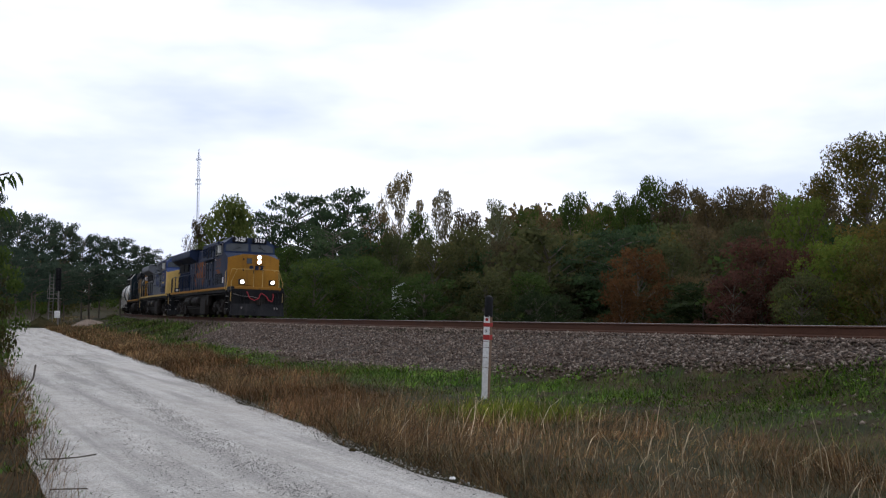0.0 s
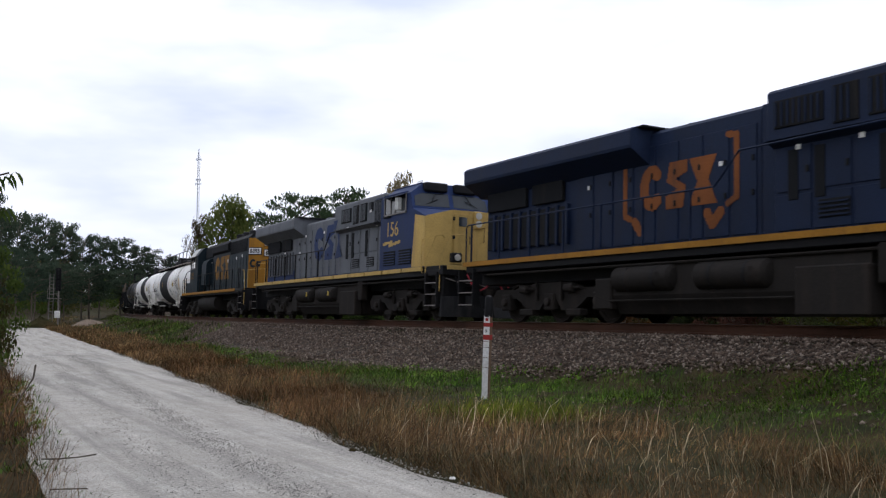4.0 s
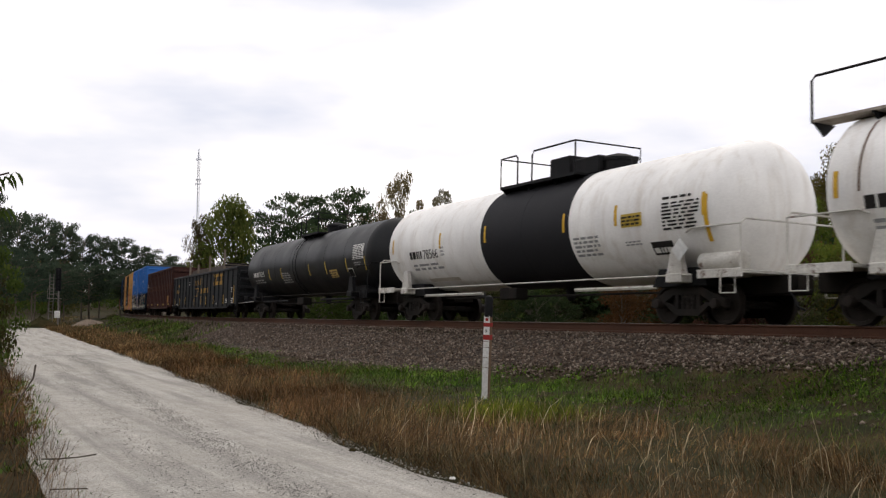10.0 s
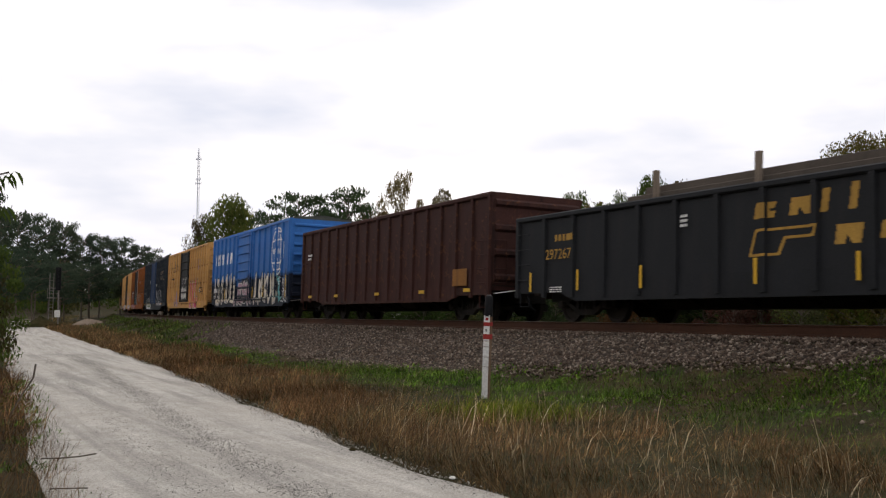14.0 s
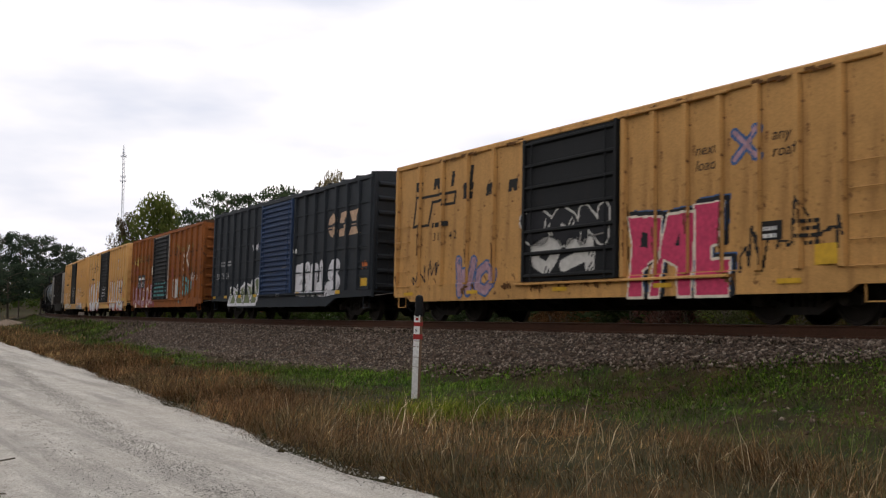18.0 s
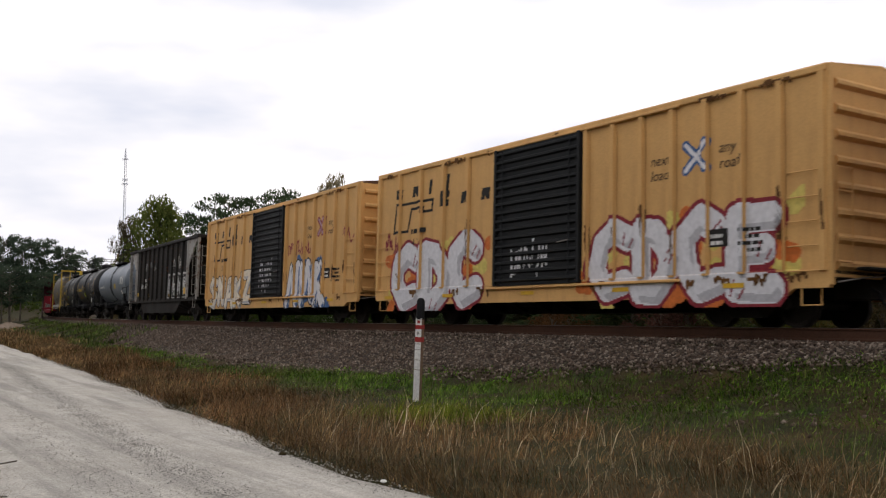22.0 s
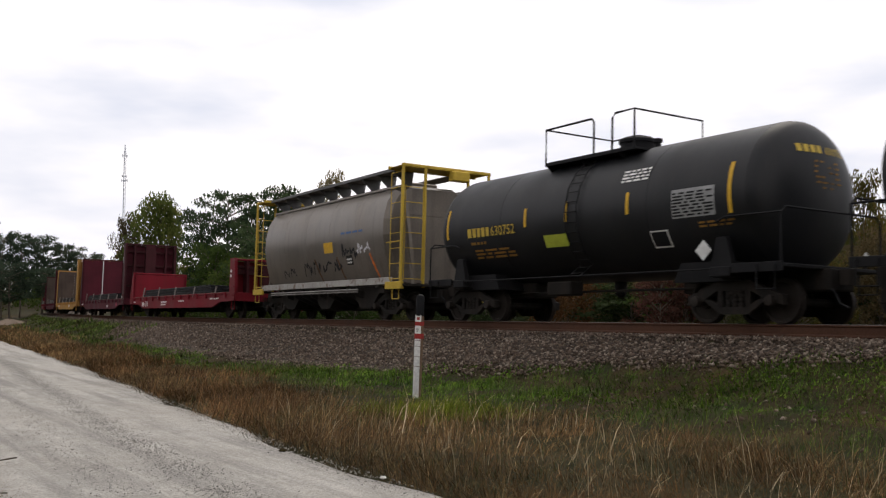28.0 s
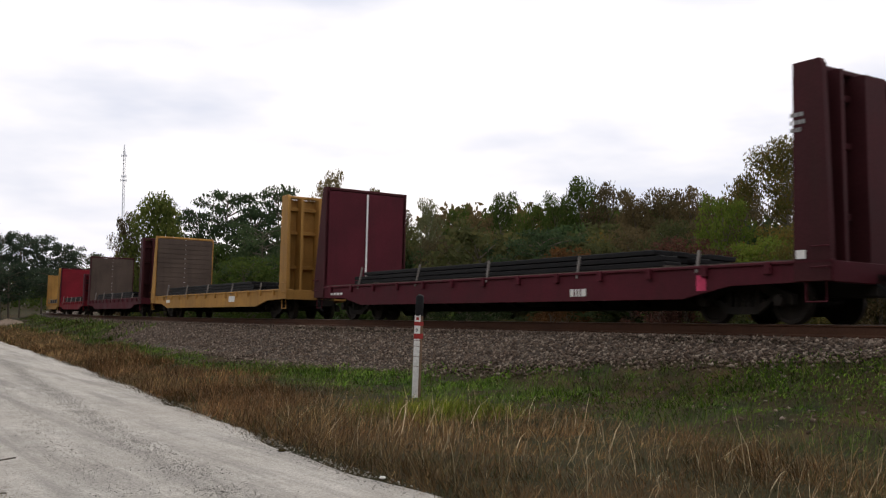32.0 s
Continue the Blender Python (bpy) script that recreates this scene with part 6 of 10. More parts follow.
raster(g7, "emblem", -2.3, 3.0, 1.0, 2.6, 0.025, [(STENCIL, [slant(-2.05, 2.0, 0.5, 0.30, 2), slant(-1.2, 2.0, 0.5, 0.32, 1), slant(-0.5, 2.0, 0.16, 0.42, 0), slant(0.1, 2.0, 0.16, 0.48, 0), slant(-0.2, 1.40, 0.55, 0.34, 1), slant(0.72, 1.44, 0.5, 0.30, 1), slant(1.6, 1.44, 0.5, 0.30, 1)], None), (STENCIL, [[(-2.15, 1.3), (-2.0, 1.78), (-0.55, 1.78), (-0.6, 1.6), (-1.3, 1.6), (-1.45, 1.3), (-2.15, 1.3)]], 0.03)], p7, "worn yellow stencilled blocks over a bracket shape")
for i, x in enumerate((-9.6, -7.6, -5.3, -2.0, 0.3, 1.9, 4.15, 7.0)):
    patch(g7, "reflector", x, x + 0.09, 0.75, 1.25, AMBER, flat7)
patch(g7, "reflector", 9.65, 9.76, 0.75, 1.7, AMBER, flat7)
bars(g7, -8.6, 2.0, 0.9, 0.3, 1, STENCIL, p7)
text_on(g7, "297267", -8.9, 1.55, 0.36, STENCIL, flat7)
for x, z, w, h in ((9.0, 1.35, 0.3, 0.32), (9.05, 0.78, 0.5, 0.3), (7.6, 0.8, 0.45, 0.26), (5.0, 0.72, 0.3, 0.12), (-8.7, 0.72, 0.5, 0.16), (-4.0, 2.0, 0.2, 0.3)):
    bars(g7, x, z, w, h, 3, WHITE, flat7)
WOOD = paint("weathered_timber", (0.095, 0.078, 0.064), 0.9, 0.5, (0.04, 0.034, 0.03))
PALEWOOD = paint("pale_raw_timber", (0.19, 0.15, 0.115), 0.85, 0.4, (0.12, 0.1, 0.08))
rr = random.Random(8)
for k in range(9):
    x0, x1 = rr.uniform(-6.4, -5.2), 6.3 + rr.uniform(-0.6, 0.3)
    part("timber", Mesh().box(x0, x1, -1.25 + 0.28 * k, -1.0 + 0.28 * k, 2.62, 2.88, 0.01), WOOD, g7, "long grey timber")
for k in range(8):
    x0, x1 = rr.uniform(-6.2, -4.9), 6.1 + rr.uniform(-0.6, 0.3)
    part("timber", Mesh().box(x0, x1, -1.1 + 0.28 * k, -0.85 + 0.28 * k, 2.88, 3.06 + 0.02 * (k % 3), 0.01), WOOD, g7, "long grey timber")
for k, (x, top, lean) in enumerate(((6.2, 3.85, -0.22), (1.72, 3.7, 0.0), (-2.1, 3.35, 0.05), (-5.0, 3.35, 0.0))):
    part("stake", Mesh().prism([(x - 0.06, 1.0), (x + 0.06, 1.0), (x + 0.06 + lean, top), (x - 0.06 + lean, top)], "y", -1.42, -1.32), PALEWOOD, g7, "upright wooden stake")
part("tie_wire", Mesh().tube([(6.2, -1.37, 3.1), (6.9, 0.2, 3.0), (7.6, 1.3, 3.0)], 0.03, 5).tube([(6.2, -1.37, 2.95), (7.0, 0.0, 2.88), (7.4, 1.3, 2.85)], 0.03, 5), BLACK, g7)
g8, p8 = gondola("oxide brown high-sided gondola car", 9.9, 16.1, 0.55, 3.62, GON_BROWN, 16, 5.9)
bars(g8, -7.2, 2.4, 0.5, 0.3, 2, WHITE, lambda x, z: -1.58)
for x in (-7.0, -4.0, 0.0, 3.6, 6.6):
    patch(g8, "reflector", x, x + 0.4, 0.82, 0.92, AMBER, lambda x, z: -1.585)
patch(g8, "old_patch", 5.9, 6.8, 1.0, 1.5, paint("worn_orange_patch", (0.25, 0.11, 0.03), 0.7, 0.6), lambda x, z: -1.582)
# ---------- tank cars ----------
RUST_WHITE = paint("rust_stained_walkway", (0.34, 0.30, 0.26), 0.7, 0.6, (0.10, 0.06, 0.04), rust=0.3)


def rail_hoop(parent, pts, mat, r=0.022, name="handrail", label=""):
    return part(name, Mesh().tube(pts, r, 6), mat, parent, label)


def tank_car(label, q, shell, R, zc, half, shell_mat, bands, plat_mat, dome, walk_span=None, truck_at=None, sill=True, flat_heads=False, dome_mat=None, housing=(), climb=True, side_rail=None):
    """bands: (from, to, material) along the shell; dome: (middle, half length of its platform)."""
    ob = thing("tank_car", label, "tank car", "freight cars of the train")
    dome_mat = dome_mat or plat_mat
    edges = sorted({-shell, shell, *[b for x in bands for b in x[:2]]})
    for a, b in zip(edges[:-1], edges[1:]):
        mat = next((m for x0, x1, m in bands if x0 <= a < x1), shell_mat)
        n = max(1, round((b - a) / 2.4))
        for k in range(n):
            u, v = a + (b - a) * k / n, a + (b - a) * (k + 1) / n
            part("shell_course", Mesh().lathe([(u, R), (v - 0.02, R), (v - 0.012, R - 0.006), (v, R - 0.006)], 48, "x", (0, 0, zc)), mat, ob, smooth=True)
    for s in (-1, 1):
        dep = 0.38 if flat_heads else 0.62
        prof_h = [(s * (shell - 0.01) if k == 0 else s * (shell + dep * math.sin(k / 8 * math.pi / 2)), R * math.cos(k / 8 * math.pi / 2) if k < 8 else 0.02) for k in range(9)]
        part("tank_head", Mesh().lathe(prof_h if s > 0 else prof_h[::-1], 48, "x", (0, 0, zc)), shell_mat, ob, smooth=True)
        # saddle, end sill and platform
        part("saddle", Mesh().prism([(s * (shell - 1.9), zc - R + 0.25), (s * (shell - 0.6), zc - R + 0.25), (s * (shell - 0.4), 0.80), (s * (shell - 2.1), 0.80)], "y", -1.15, 1.15), BLACK, ob)
        part("stub_sill", Mesh().box(min(s * (shell - 2.6), s * (half - 0.35)), max(s * (shell - 2.6), s * (half - 0.35)), -0.35, 0.35, 0.62, 1.02, 0.02), GRIME, ob)
        x0, x1 = sorted((s * (shell - 0.35), s * (half - 0.5)))
        part("end_platform", Mesh().box(x0, x1, -1.45, 1.45, 1.00, 1.07, 0.01).box(x0, x1, -1.48, -1.44, 0.92, 1.10, 0.01), plat_mat, ob)
        part("bolster_arm", Mesh().box(s * truck_at - 0.25, s * truck_at + 0.25, -1.45, 1.45, 0.86, 1.06, 0.02), plat_mat if plat_mat is not BLACK else BLACK, ob)
        part("jacking_pad", Mesh().prism([(s * truck_at - 0.28, 1.0), (s * truck_at + 0.28, 1.0), (s * truck_at + 0.12, 1.62), (s * truck_at - 0.12, 1.62)], "y", -1.40, -1.28), plat_mat, ob)
        xe = s * (half - 0.55)
        rail_hoop(ob, [(xe, -1.45, 1.05), (xe, -1.45, 1.98), (xe, -1.32, 2.08), (xe, 1.32, 2.08), (xe, 1.45, 1.98), (xe, 1.45, 1.05)], plat_mat)
        rail_hoop(ob, [(xe, -1.45, 1.98), (s * (shell - 0.5), -1.48, 1.98), (s * (shell - 0.7), -1.46, 1.90)], plat_mat)
        stirrup(ob, s * (half - 0.85), plat_mat, 0.86)
    if sill:
        part("side_rail", Mesh().tube([(-shell + 0.6, -1.40, 1.02), (shell - 0.6, -1.40, 1.02)], 0.02, 6), side_rail or plat_mat, ob)
    if side_rail:
        part("train_pipe", Mesh().tube([(-shell + 2.0, -1.1, 0.80), (-2.0, -1.1, 0.80)], 0.05, 6), plat_mat, ob)
        part("train_pipe", Mesh().tube([(2.6, -1.1, 0.80), (shell - 2.0, -1.1, 0.80)], 0.05, 6), plat_mat, ob)
    # dome, valves and its platform
    dx = dome[0]
    part("manway", Mesh().lathe([(zc + R - 0.12, 0.40), (zc + R + 0.20, 0.40), (zc + R + 0.21, 0.44), (zc + R + 0.28, 0.44), (zc + R + 0.34, 0.34), (zc + R + 0.40, 0.12)], 18, "z", (dx, 0, 0)), dome_mat, ob, smooth=True)
    part("valve", Mesh().lathe([(zc + R - 0.1, 0.07), (zc + R + 0.10, 0.07), (zc + R + 0.12, 0.10), (zc + R + 0.2, 0.10), (zc + R + 0.22, 0.04)], 10, "z", (dx + 0.75, -0.1, 0)), dome_mat, ob, smooth=True)
    zp = zc + R - 0.17
    w0, a_end, b_start, w1 = walk_span or dome[1]
    if walk_span:
        part("walkway", Mesh().box(w0, w1, -1.05, -0.55, zp + 0.02, zp + 0.07), RUST_WHITE, ob, "rust-stained narrow walkway")
    else:
        part("walkway", Mesh().box(w0, w1, -1.05, -0.55, zp + 0.02, zp + 0.07).box(w0, w1, -1.07, -1.04, zp, zp + 0.08), dome_mat, ob)
    for x in np.arange(w0, w1, 1.25):
        part("walkway_bracket", Mesh().prism([(-1.05, zp + 0.02), (-0.45, zp + 0.02), (-0.75, zp - 0.22)], "x", x, x + 0.05), dome_mat, ob)
    top = zc + R + 0.72
    if walk_span:
        for a, b in ((w0, a_end), (b_start, w1)):
            rail_hoop(ob, [(a, -1.05, zp), (a, -1.05, top - 0.08), (a + 0.08, -1.05, top), (b - 0.08, -1.05, top), (b, -1.05, top - 0.08), (b, -1.05, zp + 0.1)], BLACK, 0.026)
        for x in (-5.73, -3.51, -1.6, 0.42, 2.33, 4.34, 6.2):
            part("rail_post", Mesh().box(x - 0.035, x + 0.035, -1.08, -1.03, zp - 0.1, top, 0.005), BLACK, ob)
        rail_hoop(ob, [(-1.0, 1.0, zp), (-1.0, 1.0, top - 0.15), (3.4, 1.0, top - 0.15), (3.4, 1.0, zp)], BLACK)
    else:
        rail_hoop(ob, [(w0, -1.05, zp), (w0, -1.05, top)] + ([(a_end - 0.08, -1.05, top), (a_end, -1.05, top - 0.08), (a_end, -1.05, zp)] if a_end > w0 else []), dome_mat, 0.026)
        rail_hoop(ob, [(b_start, -1.05, zp), (b_start, -1.05, top - 0.1), (b_start + 0.1, -1.05, top), (w1, -1.05, top), (w1, -1.05, zp)], dome_mat, 0.026)
        for x in (w0, w1):
            rail_hoop(ob, [(x, -1.05, top), (x, 1.05, top), (x, 1.05, zp)], dome_mat)
        rail_hoop(ob, [(w0, 1.05, top - 0.02), (w0 + 0.8, 1.05, top - 0.02), (w0 + 0.85, 1.05, zp)], dome_mat)
        part("walkway", Mesh().box(w0, w0 + 0.45, -1.05, 1.05, zp + 0.02, zp + 0.07), dome_mat, ob)
    for x0, x1, hh in housing:
        part("housing", Mesh().box(x0, x1, -0.55, 0.55, zc + R - 0.1, zc + R + hh, 0.03), BLACK, ob, "black valve housing")
    if climb:
        lx = w0 + 0.35 if climb is True else climb
        pts = []
        for k in range(9):
            an = radians(75 - k * 17.5)
            pts.append((-(R + 0.06) * math.cos(an), zc + (R + 0.06) * math.sin(an)))
        pts = [p for p in pts if p[1] > 1.05] + [(-1.42, 1.0)]
        lm = Mesh()
        for a in (-0.2, 0.2):
            lm.tube([(lx + a, y, z) for y, z in pts], 0.016, 5)
        lad_mat = plat_mat if walk_span else BLACK
        lad = part("ladder", lm, lad_mat, ob)
        for k in range(len(pts) - 1):
            for t in (0.2, 0.7):
                y, z = pts[k][0] * (1 - t) + pts[k + 1][0] * t, pts[k][1] * (1 - t) + pts[k + 1][1] * t
                part("rung", Mesh().tube([(lx - 0.2, y, z), (lx + 0.2, y, z)], 0.012, 5), lad_mat, lad)
    part("outlet_valve", Mesh().lathe([(zc - R - 0.35, 0.06), (zc - R - 0.3, 0.12), (zc - R + 0.05, 0.16)], 10, "z", (dx * 0.3, 0, 0)), BLACK, ob, smooth=True)
    part("brake_rig", Mesh().tube([(-truck_at + 0.6, -0.4, 0.72), (truck_at - 0.6, -0.4, 0.72)], 0.03, 6).box(-1.4, -0.5, -0.9, -0.5, 0.62, 0.95, 0.03), GRIME, ob)
    freight_truck(ob, truck_at)
    freight_truck(ob, -truck_at)
    ends_gear(ob, half - 0.4)
    join_train(ob, q, truck_at)

    def prof(x, z):
        return -math.sqrt(max(0.01, (R + 0.004) ** 2 - (z - zc) ** 2))
    return ob, prof


TANK_WHITE = paint("stained_white_tank_paint", (0.84, 0.82, 0.79), 0.45, 0.5, (0.50, 0.42, 0.33), grain=0.4, spec=0.3)
TANK_BAND = paint("matt_black_band", (0.018, 0.018, 0.021), 0.6, 0.2, (0.03, 0.028, 0.026))
TANK_BLACK = paint("black_tank_paint", (0.009, 0.0095, 0.011), 0.42, 0.3, (0.026, 0.022, 0.019), spec=0.25)
TANK_GREY = paint("blue_grey_tank_paint", (0.12, 0.145, 0.175), 0.36, 0.3, (0.07, 0.07, 0.07), spec=0.5)
PLAT_WHITE = paint("dirty_white_ironwork", (0.60, 0.58, 0.53), 0.6, 0.5, (0.2, 0.15, 0.1), rust=0.2)
DUSTLINE = paint("dust_on_white_paint", (0.55, 0.50, 0.43), 0.7, 0.5, (0.8, 0.78, 0.75))
PLACARD = plain("white_placard", (0.6, 0.6, 0.58), 0.6)

t4, pt4 = tank_car("white tank car with black middle band and long top walkway", 86.1, 7.5, 1.49, 2.43, 9.1, TANK_WHITE, [(-3.0, 1.5, TANK_BAND)], PLAT_WHITE, (2.0, None), (-8.3, -0.9, -0.2, 7.9), truck_at=6.6, dome_mat=BLACK, housing=((-1.45, -0.3, 0.36), (0.0, 1.4, 0.58)), climb=7.0, side_rail=GRIME)
t5, pt5 = tank_car("white tank car with black middle band and dome platform", 67.9, 7.7, 1.49, 2.43, 9.1, TANK_WHITE, [(-1.55, 2.8, TANK_BAND)], PLAT_WHITE, (2.9, (-1.19, -0.3, 0.43, 2.44)), truck_at=6.6, dome_mat=BLACK, housing=((0.55, 1.5, 0.52), (1.6, 2.75, 0.36)), climb=False, side_rail=PLAT_WHITE)
for ob, prof, num, xn in ((t4, pt4, "78587", -6.9), (t5, pt5, "78566", -6.2)):
    bars(ob, xn, 1.98, 0.85, 0.42, 1, INK, prof)
    text_on(ob, num, xn + 0.95, 1.95, 0.41, INK, prof)
    bars(ob, xn + 0.1, 1.62, 2.3, 0.24, 2, GREYTXT, prof)
    bars(ob, xn + 2.15, 2.0, 0.22, 0.32, 3, GREYTXT, prof)
for ob, prof, dx in ((t4, pt4, -0.6), (t5, pt5, 0.0)):
    patch(ob, "placard", 5.75 + dx, 6.45 + dx, 1.5, 1.78, INK, prof)
    bars(ob, 5.8 + dx, 1.54, 0.6, 0.2, 1, WHITE, lambda x, z: prof(x, z) - 0.01)
    bars(ob, 6.27 + dx, 2.0, 1.15, 0.62, 8, INK, prof)
    bars(ob, 6.27 + dx, 2.66, 0.9, 0.1, 1, INK, prof)
    patch(ob, "stencil_panel", 4.86 + dx, 5.6 + dx, 2.16, 2.46, YELTXT, prof)
    bars(ob, 4.9 + dx, 2.2, 0.66, 0.24, 3, INK, lambda x, z: prof(x, z) - 0.01)
    bars(ob, 2.95 + dx * 0.6, 1.6, 1.0, 0.5, 5, GREYTXT, prof)
    bars(ob, 4.9 + dx, 1.75, 0.6, 0.12, 2, GREYTXT, prof)
    for x in (-7.5, -4.1, -1.34, 2.54, 4.62, 7.5):
        patch(ob, "reflector", x, x + 0.10, 2.22, 2.70, AMBER, prof)
    patch(ob, "reflector", 7.55, 7.67, 1.68, 2.65, AMBER, prof)
    part("hazard_placard", Mesh().prism([(6.85, 1.3), (7.1, 1.55), (6.85, 1.8), (6.6, 1.55)], "y", -1.50, -1.48), PLACARD, ob)
    part("brake_cylinder", Mesh().lathe([(7.2, 0.03), (7.22, 0.19), (8.35, 0.19), (8.4, 0.1)], 14, "x", (0, -1.15, 1.28)), PLAT_WHITE, ob, smooth=True)
    part("stain", Mesh().add([(x, prof(x, z) - 0.003, z) for z in (1.25, 1.35) for x in np.linspace(-5.6, -3.6, 6)], [(k, k + 1, k + 7, k + 6) for k in range(5)]), DUSTLINE, ob)
RUSTRING = paint("rusty_seam", (0.16, 0.09, 0.05), 0.8, 0.5)
for x in (-7.0, -5.9, -4.7, -3.2, 2.25, 4.0, 5.2, 6.0):
    part("seam_streak", Mesh().add([(x + dx, pt4(x, z) - 0.006, z) for z in np.linspace(2.3, 3.75, 8) for dx in (0, 0.045)], [(2 * k, 2 * k + 1, 2 * k + 3, 2 * k + 2) for k in range(7)]), RUSTRING, t4, "rust streak on a seam")
t6, pt6 = tank_car("long black tank car with a small dome platform", 49.7, 8.2, 1.40, 2.42, 9.1, TANK_BLACK, [], BLACK, (1.1, (-0.65, -0.65, 0.0, 1.66)), truck_at=6.7, side_rail=GRIME)
bars(t6, -7.2, 2.02, 0.9, 0.38, 1, WHITE, pt6)
text_on(t6, "94245", -6.15, 2.02, 0.36, WHITE, pt6)
bars(t6, -7.1, 1.72, 2.0, 0.2, 2, GREYTXT, pt6)
bars(t6, -2.45, 1.62, 1.3, 0.5, 5, GREYTXT, pt6)
patch(t6, "stencil_panel", 4.04, 4.88, 1.66, 1.96, PALE_GOLD, pt6)
bars(t6, 4.08, 1.68, 0.76, 0.26, 3, WOOD, lambda x, z: pt6(x, z) - 0.01)
patch(t6, "stencil_panel", 6.76, 7.9, 2.25, 2.8, WHITE, pt6)
bars(t6, 6.78, 2.27, 1.1, 0.52, 8, BLACK, lambda x, z: pt6(x, z) - 0.01)
bars(t6, 6.9, 2.02, 0.7, 0.16, 2, GREYTXT, pt6)
patch(t6, "placard", 6.16, 6.68, 1.62, 1.94, WHITE, pt6)
patch(t6, "placard", 6.19, 6.65, 1.65, 1.91, BLACK, lambda x, z: pt6(x, z) - 0.01)
for x in (-4.5, -2.55, 1.5, 3.62, 6.02, 7.95):
    patch(t6, "reflector", x, x + 0.09, 1.82, 2.32, YELTXT, pt6)
t16, pt16 = tank_car("blue-grey tank car with a small dome platform", -125.5, 5.2, 1.46, 2.40, 6.4, TANK_GREY, [], BLACK, (0.4, (-1.3, 0.4, 0.9, 1.74)), truck_at=4.5, dome_mat=BLACK, climb=0.2)
bars(t16, -4.4, 2.12, 0.9, 0.2, 1, WHITE, pt16)
text_on(t16, "112142", -3.4, 2.12, 0.27, WHITE, pt16)
bars(t16, -4.3, 1.75, 1.6, 0.25, 3, GREYTXT, pt16)
patch(t16, "stencil_panel", 1.2, 1.75, 2.0, 2.3, YELTXT, pt16)
patch(t16, "stencil_panel", 3.4, 4.6, 2.2, 2.75, GREYTXT, pt16)
bars(t16, 3.45, 2.25, 1.1, 0.45, 6, WHITE, lambda x, z: pt16(x, z) - 0.01)
patch(t16, "placard", 3.3, 3.7, 1.55, 1.85, WHITE, pt16)
for q, num in ((-138.25, "630720"), (-151.3, "630752")):
    tk, pk = tank_car("black tank car with yellow lettering and a dome platform", q, 5.1, 1.48, 2.42, 6.4, TANK_BLACK, [], BLACK, (0.75, (-1.3, 0.43, 1.04, 1.74)), truck_at=4.45, climb=0.2)
    bars(tk, -4.0, 2.14, 0.95, 0.42, 1, YELTXT, pk)
    text_on(tk, num, -2.98, 2.14, 0.34, YELTXT, pk)
    bars(tk, -3.9, 1.95, 0.8, 0.12, 1, LOGO_GOLD, pk)
    bars(tk, -3.8, 1.60, 1.7, 0.26, 3, LOGO_GOLD, pk)
    patch(tk, "stencil_panel", -0.88, -0.05, 1.72, 2.0, plain("yellow_green_sticker", (0.38, 0.42, 0.05), 0.6), pk)
    patch(tk, "stencil_panel", 3.25, 4.36, 2.05, 2.62, GREYTXT, pk)
    bars(tk, 3.28, 2.08, 1.05, 0.5, 8, BLACK, lambda x, z: pk(x, z) - 0.01)
    bars(tk, 3.9, 1.84, 0.9, 0.14, 2, LOGO_GOLD, pk)
    patch(tk, "placard", 2.55, 3.05, 1.52, 1.86, WHITE, pk)
    patch(tk, "placard", 2.58, 3.02, 1.55, 1.83, BLACK, lambda x, z: pk(x, z) - 0.01)
    for x, z0, z1 in ((-5.0, 2.15, 2.95), (-1.58, 2.25, 2.7), (-0.07, 2.25, 2.72), (1.94, 2.25, 2.72), (4.68, 2.05, 3.02)):
        patch(tk, "reflector", x, x + 0.09, z0, z1, AMBER, pk)
    bars(tk, 1.7, 2.95, 0.8, 0.3, 4, WHITE, pk)
    part("hazard_placard", Mesh().prism([(4.06, 1.18), (4.26, 1.38), (4.06, 1.58), (3.86, 1.38)], "y", -1.46, -1.44), PLACARD, tk)
    dish = lambda y, z: 5.108 + 0.62 * math.sqrt(max(0.0, 1 - (y * y + (z - 2.42) ** 2) / 1.48 ** 2))
    me = letters(num, 0.21, YELTXT)
    for v in me.vertices:
        y, z = v.co.x + 0.12, v.co.z + 3.20
        v.co = (dish(y, z), y, z)
    part("lettering", me, YELTXT, tk, "yellow number on the tank's dished end")
    rh = random.Random(8)
    for z, h, cells in [(3.20, 0.15, [(-0.62 + 0.17 * k, 0.12) for k in range(4)])] + [(3.02 - 0.10 * k, 0.035, [(-0.30 + 0.2 * j + rh.uniform(0, 0.06), rh.uniform(0.08, 0.15)) for j in range(4) if rh.random() < 0.75]) for k in range(6)]:
        m = Mesh()
        for y, w in cells:
            m.add([(dish(a, b), a, b) for a, b in ((y, z), (y + w, z), (y + w, z + h), (y, z + h))], [(0, 1, 2, 3)])
        part("small_print", m, YELTXT if h > 0.1 else LOGO_GOLD, tk)
    part("hazard_placard", Mesh().prism([(1.0, 1.14), (1.13, 1.27), (1.0, 1.40), (0.87, 1.27)], "x", 5.84, 5.86), PLACARD, tk)
    part("placard_bracket", Mesh().box(5.82, 5.845, 0.97, 1.03, 1.06, 1.36), BLACK, tk)

# ---------- open hopper ----------
HOP = paint("brown_black_hopper_paint", (0.018, 0.0155, 0.0135), 0.65, 0.7, (0.042, 0.030, 0.022), rust=0.04)
PALE_IRON = paint("chalky_grey_ironwork", (0.34, 0.325, 0.30), 0.75, 0.6, (0.12, 0.08, 0.055), rust=0.4)
